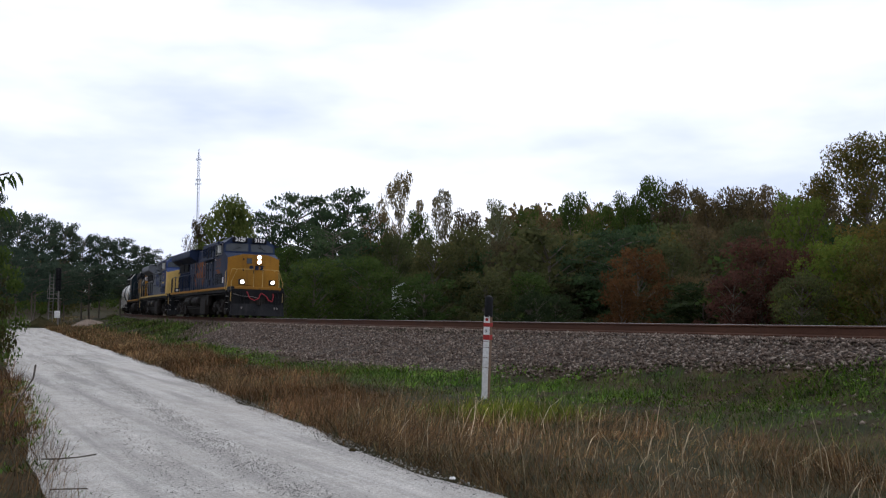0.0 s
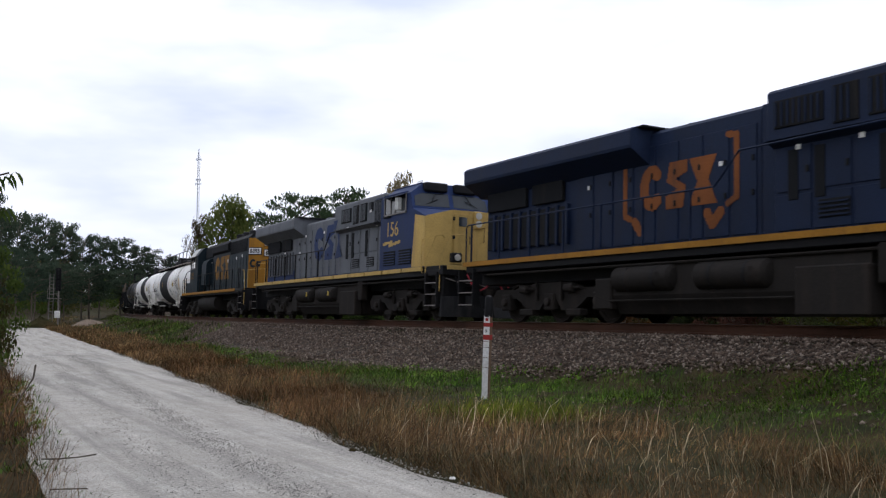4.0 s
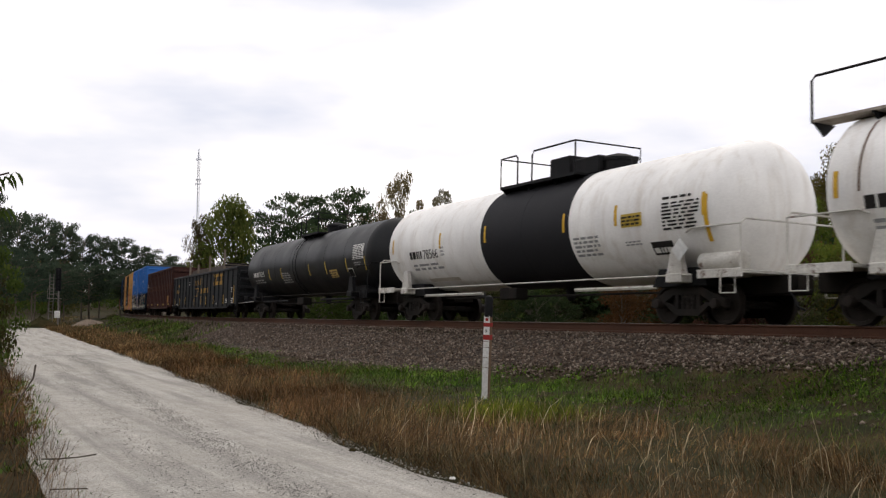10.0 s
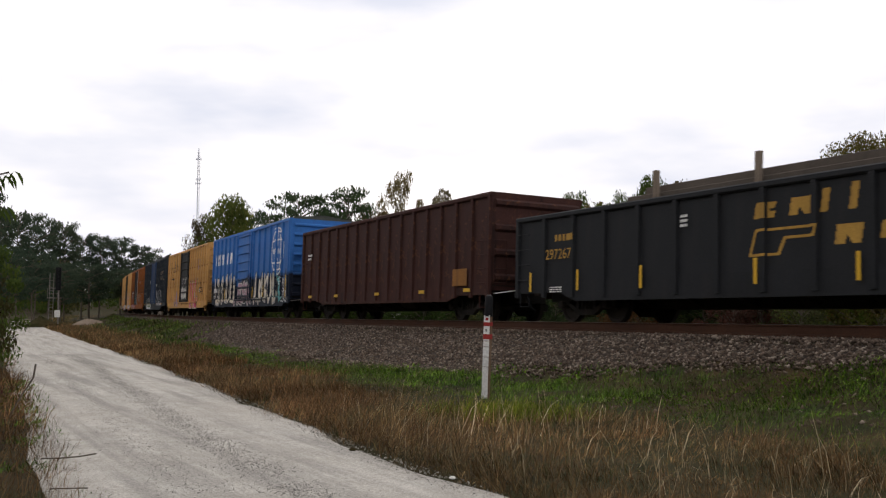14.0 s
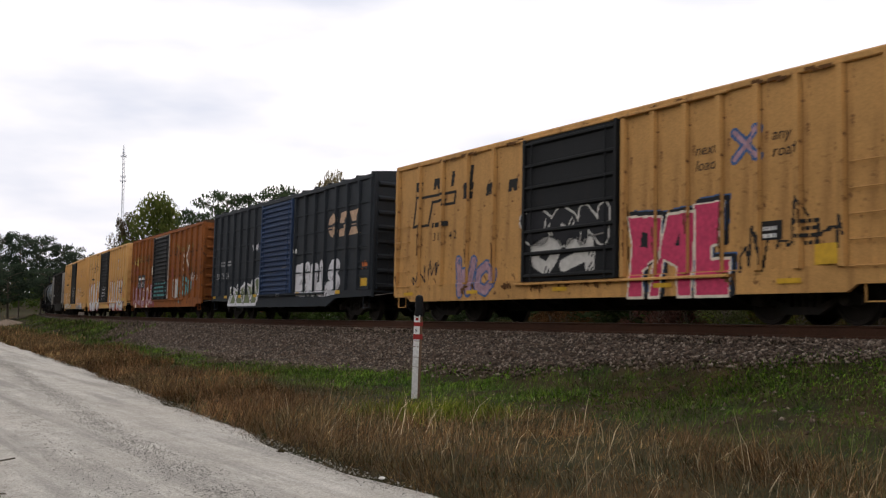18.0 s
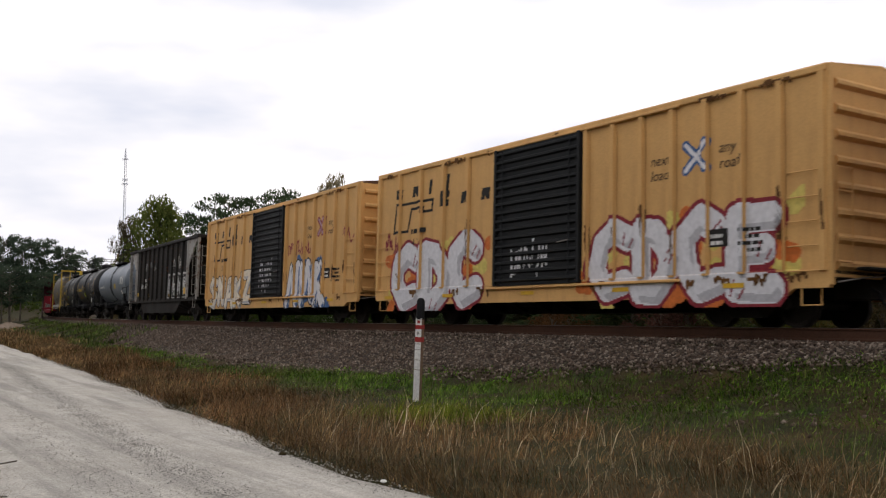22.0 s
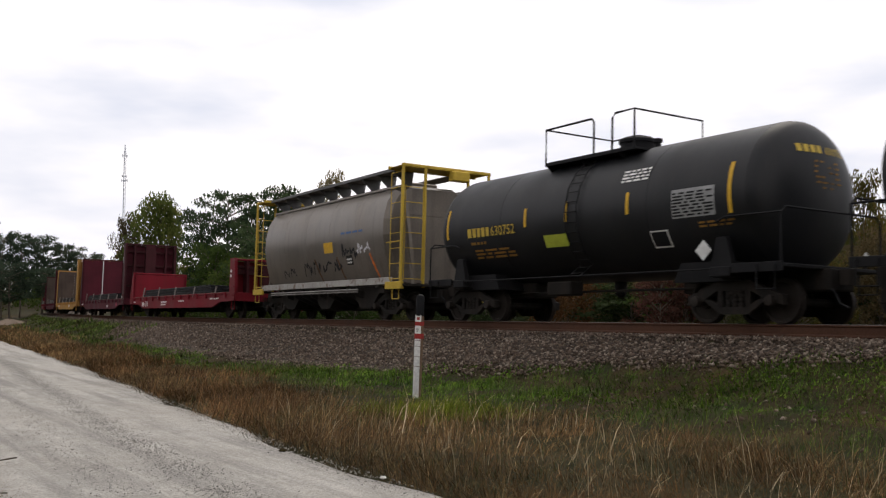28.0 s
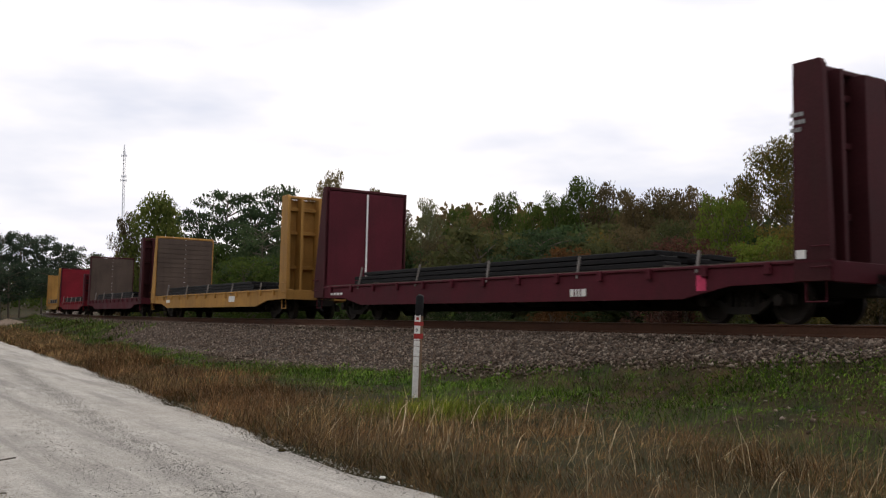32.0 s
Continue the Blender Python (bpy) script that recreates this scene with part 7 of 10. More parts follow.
h15 = thing("open_hopper_car", "dark brown open-top hopper car with ribbed sides and pale end ladders", "hopper car", "freight cars of the train")
for k in range(11):
    part("side_panel", Mesh().box(-5.8 + 11.6 * k / 11, -5.8 + 11.6 * (k + 1) / 11, -1.46, -1.43, 1.05, 3.93), HOP, h15)
for k in range(12):
    x = -5.8 + 11.6 * k / 11
    part("side_post", Mesh().prism([(x - 0.09, -1.46), (x - 0.06, -1.56), (x + 0.06, -1.56), (x + 0.09, -1.46)], "z", 1.05, 3.93), HOP if 0 < k < 11 else PALE_IRON, h15)
boxes("far_side", [(-5.8, 5.8, 1.43, 1.46, 1.05, 3.93)], HOP, h15)
boxes("top_chord", [(-7.7, 7.7, s * 1.5 - 0.09, s * 1.5 + 0.09, 3.90, 4.06) for s in (-1, 1)] + [(s * 7.7 - 0.08, s * 7.7 + 0.08, -1.5, 1.5, 3.90, 4.06) for s in (-1, 1)], HOP, h15, c=0.02)
for s in (-1, 1):
    part("hopper_skirt", Mesh().prism([(-4.9, 1.06), (4.5, 1.06), (3.4, 0.38), (-4.0, 0.38)], "y", s * 1.40 - 0.02, s * 1.40 + 0.02), HOP, h15)
    part("side_sill", Mesh().box(-7.8, 7.8, s * 1.46 - 0.05, s * 1.46 + 0.05, 0.95, 1.13, 0.01), HOP, h15)
    part("slope_sheet", Mesh().add([(s * 7.64, -1.43, 4.02), (s * 7.64, 1.43, 4.02), (s * 3.6, 1.43, 1.1), (s * 3.6, -1.43, 1.1), (s * 7.60, -1.43, 3.96), (s * 7.60, 1.43, 3.96), (s * 3.56, 1.43, 1.05), (s * 3.56, -1.43, 1.05)], [(0, 1, 2, 3), (7, 6, 5, 4), (0, 3, 7, 4), (1, 5, 6, 2)]), HOP, h15)
    for y in (-1.48, 1.48):
        part("end_gusset", Mesh().prism([(s * 5.8, 3.92), (s * 7.4, 3.92), (s * 5.8, 2.6)], "y", y - 0.02, y + 0.02), PALE_IRON, h15)
        part("corner_post", Mesh().box(s * 7.6 - 0.07, s * 7.6 + 0.07, y - 0.06, y + 0.06, 1.0, 3.92, 0.01), PALE_IRON, h15)
    part("end_platform", Mesh().box(min(s * 5.8, s * 7.9), max(s * 5.8, s * 7.9), -1.45, 1.45, 0.98, 1.04), GRIME, h15)
    ladder(h15, s * 7.15, -1.48, [1.25, 1.7, 2.15, 2.6, 3.05, 3.5], 0.6, PALE_IRON)
    ladder(h15, s * 7.66, -1.1, [1.25, 1.7, 2.15, 2.6, 3.05, 3.5], 0.5, PALE_IRON, "y")
    part("end_brace", Mesh().tube([(s * 7.6, -1.0, 1.05), (s * 6.4, -0.9, 2.7)], 0.05, 6).tube([(s * 7.6, 1.0, 1.05), (s * 6.4, 0.9, 2.7)], 0.05, 6), HOP, h15)
    stirrup(h15, s * 7.2, PALE_IRON, 0.86)
boxes("outlet", [(x - 0.6, x + 0.6, -1.2, 1.2, 0.30, 0.9) for x in (-3.0, -0.6, 1.8)], HOP, h15, c=0.08)
underframe(h15, 8.0, 5.9, 0.86, False)
join_train(h15, -110.65, 5.9)
ph = lambda x, z: -1.466
bars(h15, -4.1, 2.15, 0.75, 0.26, 1, WHITE, ph)
text_on(h15, "340", -4.15, 1.75, 0.36, WHITE, lambda x, z: -1.562)
text_on(h15, "807", -3.15, 1.75, 0.36, WHITE, lambda x, z: -1.562)
patch(h15, "placard", -1.95, -1.5, 1.82, 2.12, WHITE, ph)
bars(h15, -1.92, 1.85, 0.4, 0.24, 4, INK, lambda x, z: -1.473)
for x, w, z, hh in ((-5.5, 0.35, 1.35, 0.2), (-2.95, 0.45, 1.3, 0.1), (-0.9, 0.45, 1.15, 0.3), (2.1, 0.5, 1.22, 0.12), (5.0, 0.5, 1.3, 0.3)):
    patch(h15, "reflector", x, x + w, z, z + hh, AMBER, ph)
for k, ch in enumerate("oanb"):
    x0, x1 = 1.75 + 1.0 * k, 2.6 + 1.0 * k
    lines = [[(x0, 1.12), (x1, 1.12), (x1, 2.3), (x0 + 0.1, 2.35), (x0, 1.12)]] + [[(x0 + 0.15 + 0.5 * a, 1.3 + 0.8 * (1 - b if k % 2 else b)) for a, b in st] for st in GLYPH[ch]]
    raster(h15, "graffiti", x0 - 0.1, x1 + 0.1, 1.05, 2.45, 0.025, [(GREYTXT, lines, 0.05), (G_GREY, lines, 0.024)], ph, "chalk white outlined graffiti")
tags(h15, 2.0, 1.1, 3.4, 1.0, G_WHITE, ph, 84, 4, rad=0.03)
tags(h15, 2.7, 2.6, 1.9, 0.9, G_GREY, ph, 82, 3)
tags(h15, -3.9, 2.5, 2.9, 1.0, GREYTXT, ph, 83, 3)

# ---------- covered hopper ----------
CF = paint("dusty_grey_hopper_paint", (0.155, 0.132, 0.110), 0.34, 0.6, (0.060, 0.050, 0.042), metal=0.45, spec=0.5)
YIRON = paint("yellow_ironwork", (0.50, 0.34, 0.05), 0.55, 0.4, (0.16, 0.1, 0.04))
h19 = thing("covered_hopper", "dusty grey round-sided covered hopper with yellow end ladders", "hopper car", "freight cars of the train")
cf_half = [(-0.9, 1.02), (-1.16, 1.12), (-1.31, 1.5), (-1.45, 2.0), (-1.54, 2.55), (-1.53, 3.05), (-1.42, 3.55), (-1.18, 3.95), (-0.85, 4.12)]
cf = cf_half + [(-y, z) for y, z in cf_half[::-1]]
for k in range(5):
    a, b = -4.9 + 9.8 * k / 5, -4.9 + 9.8 * (k + 1) / 5
    part("body_course", Mesh().prism(cf, "x", a, b - 0.012), CF, h19, smooth=True)
for s in (-1, 1):
    part("end_wall", Mesh().add([(s * 4.9, y, z) for y, z in cf] + [(s * 5.15, y * 0.93, 2.6 + (z - 2.6) * 0.93) for y, z in cf], [(k, (k + 1) % 18, 18 + (k + 1) % 18, 18 + k) for k in range(18)] + [tuple(range(18, 36))]), CF, h19)
    part("slope_sheet", Mesh().prism([(s * 5.1, 3.2), (s * 5.16, 3.2), (s * 3.9, 1.0), (s * 3.8, 1.0)], "y", -1.2, 1.2), CF, h19)
    for y in (-1.5, 1.5, -0.75, 0.75):
        part("end_post", Mesh().box(s * 6.0 - 0.04, s * 6.0 + 0.04, y - 0.035, y + 0.035, 0.95, 4.54, 0.008), YIRON, h19)
    for y in (-0.95, 0.95):
        part("end_brace", Mesh().prism([(s * 5.9, 1.0), (s * 5.75, 1.0), (s * 5.05, 3.7), (s * 5.2, 3.7)], "y", y - 0.05, y + 0.05), CF, h19)
    boxes("end_platform", [(s * 5.6 - 0.45, s * 5.6 + 0.45, -1.52, 1.52, 4.52, 4.55)] + [(s * 6.0 - 0.04, s * 6.0 + 0.04, -1.55, 1.55, 4.49, 4.59), (s * 5.15 - 0.04, s * 5.15 + 0.04, -1.55, 1.55, 4.49, 4.59)], YIRON, h19)
    boxes("lower_platform", [(s * 5.7 - 0.5, s * 5.7 + 0.5, -1.5, 1.5, 0.98, 1.05)], GRIME, h19)
    for y in (-1.5, 1.5):
        boxes("end_sill", [(s * 5.6 - 0.5, s * 5.6 + 0.5, y - 0.05, y + 0.05, 0.9, 1.12)], YIRON, h19)
    ladder(h19, s * 5.62, -1.46, [1.2, 1.65, 2.1, 2.55, 3.0, 3.45, 3.9, 4.35], 0.62, YIRON, out=0.05)
    ladder(h19, s * 6.0, -1.12, [1.2, 1.65, 2.1, 2.55, 3.0, 3.45, 3.9], 0.6, YIRON, "y", out=0.02)
    stirrup(h19, s * 5.7, YIRON, 0.86)
    part("hand_rail", Mesh().tube([(s * 5.05, -1.5, 2.3), (s * 6.0, -1.5, 2.3)], 0.02, 5), YIRON, h19)
part("brake_stand", Mesh().box(5.9, 6.2, 0.1, 0.7, 4.2, 4.50, 0.03), YIRON, h19)
boxes("roof_walk", [(-5.1, 5.1, y - 0.3, y + 0.3, 4.52, 4.55) for y in (-0.95, 0.95)], STEEL, h19)
WALK_IRON = paint("galvanised_grating", (0.13, 0.13, 0.13), 0.6, 0.3, metal=0.3)
for k in range(10):
    x = -4.9 + 9.8 * k / 9
    part("walk_bracket", Mesh().prism([(-1.28, 4.53), (-0.55, 4.53), (-0.62, 4.10), (-0.78, 4.10)], "x", x - 0.03, x + 0.03), WALK_IRON, h19)
part("walk_edge", Mesh().box(-5.1, 5.1, -1.29, -1.25, 4.50, 4.59).box(-5.1, 5.1, -0.66, -0.62, 4.50, 4.59), WALK_IRON, h19)
boxes("hatch", [(-4.6 + 2.4 * k, -2.6 + 2.4 * k, -0.5, 0.5, 4.12, 4.28) for k in range(4)], CF, h19, c=0.03)
boxes("eave_rail", [(-4.95, 4.95, s * 1.13 - 0.03, s * 1.13 + 0.03, 4.0, 4.08) for s in (-1, 1)], CF, h19)
boxes("side_sill", [(-5.3, 5.3, s * 1.44 - 0.05, s * 1.44 + 0.05, 1.05, 1.26) for s in (-1, 1)], PALE_IRON, h19)
part("sill_pipe", Mesh().tube([(-4.2, -1.5, 0.93), (3.2, -1.5, 0.93)], 0.03, 6).tube([(-4.2, -1.5, 0.86), (3.2, -1.5, 0.86)], 0.022, 6), STEEL, h19)
for x in (-3.1, 0.0, 3.1):
    part("discharge_bay", Mesh().prism([(x - 1.2, 1.05), (x + 1.2, 1.05), (x + 0.35, 0.35), (x - 0.35, 0.35)], "y", -1.15, 1.15), GRIME, h19)
underframe(h19, 6.4, 4.6, 0.82, False)
join_train(h19, -164.7, 4.6)


def pcf(x, z):
    return float(np.interp(z, [q[1] for q in cf_half], [q[0] for q in cf_half])) - 0.004


patch(h19, "placard", 0.55, 1.25, 2.2, 2.55, AMBER, pcf)
patch(h19, "placard", 2.2, 2.65, 1.75, 2.05, INK, pcf)
bars(h19, 2.24, 1.8, 0.36, 0.2, 2, WHITE, lambda x, z: pcf(x, z) - 0.01)
bars(h19, 1.9, 2.75, 1.6, 0.12, 1, G_BLUE, pcf)
tags(h19, -3.3, 1.45, 1.2, 0.5, G_BLACK, pcf, 91, 2)
tags(h19, -1.4, 1.4, 1.6, 0.8, G_BLACK, pcf, 92, 2, rad=0.03)
tags(h19, 0.2, 1.4, 1.7, 0.6, G_BLACK, pcf, 93, 2, rad=0.03)
tags(h19, 1.9, 1.9, 1.2, 0.6, G_BLACK, pcf, 95, 2, rad=0.035)
tags(h19, 3.0, 2.0, 1.0, 0.5, G_WHITE, pcf, 94, 2, rad=0.03)
for x in (-0.5, 1.3, 3.7):
    raster(h19, "rust_streak", x, x + 0.7, 1.3, 2.1, 0.03, [(G_ORANGE if x > 3 else RUSTRING, [[(x + 0.2, 2.0), (x + 0.5, 1.35)]], 0.05)], pcf, "orange rust streak")


# ---------- bulkhead flats ----------
RED = paint("bright_red_flat_paint", (0.165, 0.0095, 0.017), 0.55, 0.3, (0.09, 0.02, 0.018))
MAROON = paint("maroon_flat_paint", (0.075, 0.011, 0.018), 0.6, 0.35, (0.035, 0.014, 0.014))
DARK_MAROON = paint("dark_maroon_flat_paint", (0.055, 0.013, 0.016), 0.65, 0.4, (0.03, 0.015, 0.012))
OCHRE = paint("ochre_flat_paint", (0.38, 0.20, 0.055), 0.6, 0.45, (0.13, 0.07, 0.03))
PLANK = paint("grey_brown_planks", (0.085, 0.062, 0.05), 0.9, 0.5, (0.04, 0.03, 0.026))


def bulkhead_flat(label, q, L, deck, inner, outer, z_front, z_rear, planks=False, load=True, strip=False, load_mat=BLACK):
    ob = thing("bulkhead_flatcar", label, "flatcar", "freight cars of the train")
    h = L / 2
    for s in (-1, 1):
        part("side_sill", Mesh().prism([(-h, 1.06), (h, 1.06), (h, 0.72), (h - 2.2, 0.68), (h - 3.4, 0.45), (-h + 3.4, 0.45), (-h + 2.2, 0.68), (-h, 0.72)], "y", s * 1.48 - 0.04, s * 1.48 + 0.04), deck, ob)
        boxes("sill_flange", [(-h, h, s * 1.5 - 0.06, s * 1.5 + 0.06, 1.02, 1.08)], deck, ob)
    for k in range(20):
        a = -h + 0.7 + (L - 1.4) * k / 20
        part("deck_plank", Mesh().box(a, a + (L - 1.4) / 20 - 0.015, -1.44, 1.44, 1.06, 1.11), WOOD, ob)
    for k in range(13):
        x = -h + 1.3 + (L - 2.6) * k / 12
        part("stake_pocket", Mesh().box(x - 0.07, x + 0.07, -1.60, -1.53, 0.86, 1.08, 0.01), deck, ob)
    for s, zt in ((1, z_front), (-1, z_rear)):
        xi, xo = s * (h - 0.75), s * (h - 0.02)
        td = 0.60 if s > 0 else 0.28
        b = part("bulkhead", Mesh().box(min(xi, xi + s * 0.08), max(xi, xi + s * 0.08), -1.52, 1.52, 1.06, zt - 0.12, 0.01), PLANK if planks and s < 0 else inner, ob, "upright end bulkhead")
        if planks and s < 0:
            for k in range(12):
                z = 1.15 + (zt - 1.3) * k / 12
                part("plank", Mesh().box(xi - s * 0.05, xi, -1.48, 1.48, z, z + (zt - 1.3) / 12 - 0.02), PLANK, b)
        for y in (-1.5, 1.5):
            part("bulkhead_post", Mesh().prism([(xi, 0.72), (xo, 0.72), (xo, 1.3), (xi + s * td, zt - 0.1), (xi + s * (td - 0.06), zt), (xi, zt)], "y", y - 0.06, y + 0.06), deck if zt < 3 else outer, b)
        for y, w in ((-0.95, 0.05), (0.0, 0.30), (0.95, 0.05)):
            part("bulkhead_rib", Mesh().prism([(xi + s * 0.08, 1.0), (xi + s * 0.62, 1.0), (xi + s * (td - 0.06), zt - 0.1), (xi + s * 0.08, zt - 0.1)], "y", y - w, y + w), outer, b)
        for z in (1.9, zt * 0.5 + 0.9, zt - 0.5):
            part("bulkhead_beam", Mesh().box(min(xi + s * 0.08, xi + s * 0.26), max(xi + s * 0.08, xi + s * 0.26), -1.46, 1.46, z - 0.06, z + 0.06, 0.01), outer, b)
        part("bulkhead_cap", Mesh().box(min(xi, xi + s * 0.3), max(xi, xi + s * 0.3), -1.5, 1.5, zt - 0.1, zt, 0.02), deck if zt < 3 else outer, b)
        if strip and s < 0:
            part("white_strip", Mesh().box(xi + 0.005 - s * 0.02, xi + 0.02 - s * 0.02, -0.03, 0.03, 1.1, zt - 0.15), WHITE, b)
        ladder(ob, s * (h - 0.2), -1.56, [0.95, 1.3], 0.3, deck, stiles=False, name="grab_irons")
        stirrup(ob, s * (h - 0.35), deck)
        boxes("end_sill", [(min(s * h, s * (h - 0.15)), max(s * h, s * (h - 0.15)), -1.5, 1.5, 0.7, 1.06)], deck, ob)
    if load:
        r = random.Random(int(q * 7) & 255)
        for row in range(3):
            for k in range(5):
                y = -1.3 + 0.53 * k
                x0, x1 = -h + 2.6 + r.uniform(-0.3, 0.3) + 0.2 * row, h - 4.2 + r.uniform(-0.2, 0.2) - 0.15 * row
                part("steel_bar", Mesh().box(x0, x1, y, y + 0.48, 1.13 + 0.125 * row, 1.235 + 0.125 * row, 0.012), load_mat, ob, "dark steel bar lying on the deck")
        for k in range(5):
            x = -h + 3.2 + (L - 6.2) * k / 4
            part("load_stake", Mesh().tube([(x, -1.52, 0.95), (x + (0.12 if k < 2 else 0.0), -1.45, 1.62 - 0.06 * k)], 0.035, 6), STEEL, ob)
        part("bearer", Mesh().box(-h + 4, -h + 4.15, -1.4, 1.4, 1.11, 1.14).box(h - 4, h - 3.85, -1.4, 1.4, 1.11, 1.14), WOOD, ob)
    boxes("brake_gear", [(-1.6, -0.6, -1.0, -0.5, 0.45, 0.85), (0.5, 1.4, -0.9, -0.6, 0.45, 0.8)], GRIME, ob)
    underframe(ob, h, h - 2.3, 0.78, True)
    join_train(ob, q, h - 2.3)
    return ob


ps = lambda x, z: -1.525
f20 = bulkhead_flat("bright red flatcar with low end bulkheads and dark steel bars", -183.1, 20.4, RED, RED, DARK_MAROON, 2.50, 2.58)
bars(f20, -6.7, 0.56, 0.55, 0.40, 1, WHITE, lambda x, z: -1.606)
text_on(f20, "6215", -6.05, 0.56, 0.40, WHITE, lambda x, z: -1.606)
bars(f20, -9.3, 0.78, 0.5, 0.1, 1, WHITE, ps)
bars(f20, -2.6, 0.6, 1.2, 0.26, 2, WHITE, ps)
bars(f20, 1.0, 0.75, 1.0, 0.12, 1, WHITE, ps)
bars(f20, 6.5, 0.8, 1.4, 0.12, 1, WHITE, ps)
bars(f20, 9.55, 1.7, 0.25, 0.4, 2, WHITE, lambda x, z: -1.565)
f21 = bulkhead_flat("maroon flatcar with tall end bulkheads and dark steel bars", -205.5, 20.3, MAROON, MAROON, DARK_MAROON, 4.52, 4.46, strip=True)
bars(f21, -8.9, 0.78, 0.9, 0.14, 1, WHITE, ps)
bars(f21, 3.4, 0.55, 0.6, 0.3, 1, WHITE, ps)
patch(f21, "reflector", 7.15, 7.4, 0.6, 0.9, G_PINK, ps)
patch(f21, "placard", 9.45, 9.65, 1.1, 1.25, WHITE, lambda x, z: -1.565)
bars(f21, 9.35, 3.3, 0.3, 0.4, 3, GREYTXT, lambda x, z: -1.565)
f22 = bulkhead_flat("ochre flatcar with tall bulkheads and a planked end", -228.3, 20.4, OCHRE, OCHRE, OCHRE, 4.55, 4.35, planks=True, strip=True)
patch(f22, "placard", -7.0, -6.3, 0.72, 0.86, WHITE, ps)
patch(f22, "placard", 3.4, 4.2, 0.66, 0.9, WHITE, ps)
f23 = bulkhead_flat("maroon flatcar with tall bulkheads and a planked end", -251.2, 20.4, MAROON, DARK_MAROON, DARK_MAROON, 4.5, 4.4, planks=True, strip=True)
f24 = bulkhead_flat("red flatcar with end bulkheads", -274.0, 20.4, RED, RED, MAROON, 3.2, 4.4)
f25 = bulkhead_flat("ochre flatcar with tall bulkheads", -296.5, 20.4, OCHRE, OCHRE, OCHRE, 4.5, 4.4)
# ---------- locomotives ----------
def rail_with_posts(parent, pts, xs, y, z0, ztop, mat, r=0.022):
    part("handrail", Mesh().tube(pts, r, 6), mat, parent)
    for x in xs:
        part("stanchion", Mesh().box(x - 0.02, x + 0.02, y - 0.025, y + 0.025, z0, ztop(x), 0.004), mat, parent)


def wide_cab_loco(label, q, hood, cab, sill, nose, number, glow, grey_scheme):
    ob = thing("diesel_locomotive", label, "locomotive", "locomotives of the train")
    zd = 1.70
    # frame, sill stripe, fuel tank
    boxes("frame", [(-10.6, 10.2, -1.46, 1.46, 1.40, 1.58), (-10.6, 10.2, -0.9, 0.9, 1.05, 1.42)], BLACK, ob)
    for k in range(12):
        a = -10.7 + 19.6 * k / 12
        part("sill_stripe", Mesh().box(a, a + 19.6 / 12 - (0.10 if grey_scheme else 0.0), -1.53, -1.47, 1.57, zd), sill, ob)
    boxes("far_sill", [(-10.7, 8.9, 1.47, 1.53, 1.57, zd)], sill, ob)
    boxes("walkway", [(-10.7, 8.9, -1.5, 1.5, zd - 0.06, zd)], BLACK, ob)
    part("fuel_tank", Mesh().prism([(-1.38, 1.3), (-1.42, 0.62), (-1.20, 0.20), (1.20, 0.20), (1.42, 0.62), (1.38, 1.3)], "x", -3.9, 3.0), GRIME, ob, "grimy fuel tank")
    for x in (-2.8, -0.15):
        part("air_tank", Mesh().lathe([(x - 1.02, 0.05), (x - 0.98, 0.22), (x - 0.9, 0.29), (x + 0.9, 0.29), (x + 0.98, 0.22), (x + 1.02, 0.05)], 20, "x", (0, -1.36, 0.98)), GRIME, ob, smooth=True)
        part("tank_strap", Mesh().lathe([(x - 0.5, 0.297), (x - 0.44, 0.297)], 20, "x", (0, -1.36, 0.98)).lathe([(x + 0.44, 0.297), (x + 0.5, 0.297)], 20, "x", (0, -1.36, 0.98)), BLACK, ob)
        patch(ob, "label_plate", x + 0.62, x + 0.74, 0.92, 1.10, YELTXT if grey_scheme else GRIME, lambda x, z: -1.655)
    for eb in ((1.45, 3.05, -1.52, -1.2, 0.16, 1.06), (3.15, 3.55, -1.45, -1.2, 0.7, 1.4), (-4.5, -3.9, -1.48, -1.2, 0.3, 1.02)):
        boxes("equipment_box", [eb], GRIME, ob, c=0.03)
    part("air_pipe", Mesh().tube([(-9.5, -1.42, 1.30), (9.0, -1.42, 1.30)], 0.03, 6).tube([(-4.5, -1.46, 0.62), (-4.0, -1.46, 0.50), (1.4, -1.46, 0.50)], 0.025, 6), GRIME, ob)
    loco_truck(ob, 6.55)
    loco_truck(ob, -6.75)
    # long hood with doors
    zh = 4.22 if grey_scheme else 4.40
    boxes("hood", [(-10.4, 0.2, -0.92, 0.92, zd, zh)], hood, ob, c=0.08)
    ax = 0.62 if not grey_scheme else 0.12
    boxes("alternator_cab", [(ax, 5.2, -1.34, 1.34, 3.50, 4.50)], hood, ob, c=0.06)
    boxes("lower_cab", [(ax, 5.2, -1.12, 1.12, zd, 3.54)], hood, ob, c=0.03)
    boxes("hood_front", [(0.15, ax + 0.05, -0.92, 0.92, zd, zh)], hood, ob, c=0.02)
    part("cab_ledge", Mesh().prism([(-1.12, 3.40), (-1.36, 3.52), (-1.36, 3.56), (-1.12, 3.56)], "x", ax, 5.2), hood, ob)
    if grey_scheme:
        part("colour_band", Mesh().box(-10.38, 0.1, -0.928, -0.90, zd + 0.01, 2.20), MID_BLUE, ob)
    door_me = Mesh().box(0.03, 0.70, -0.945, -0.915, zd + 0.12, zh - 0.35, 0.008).data("hood_door", hood)
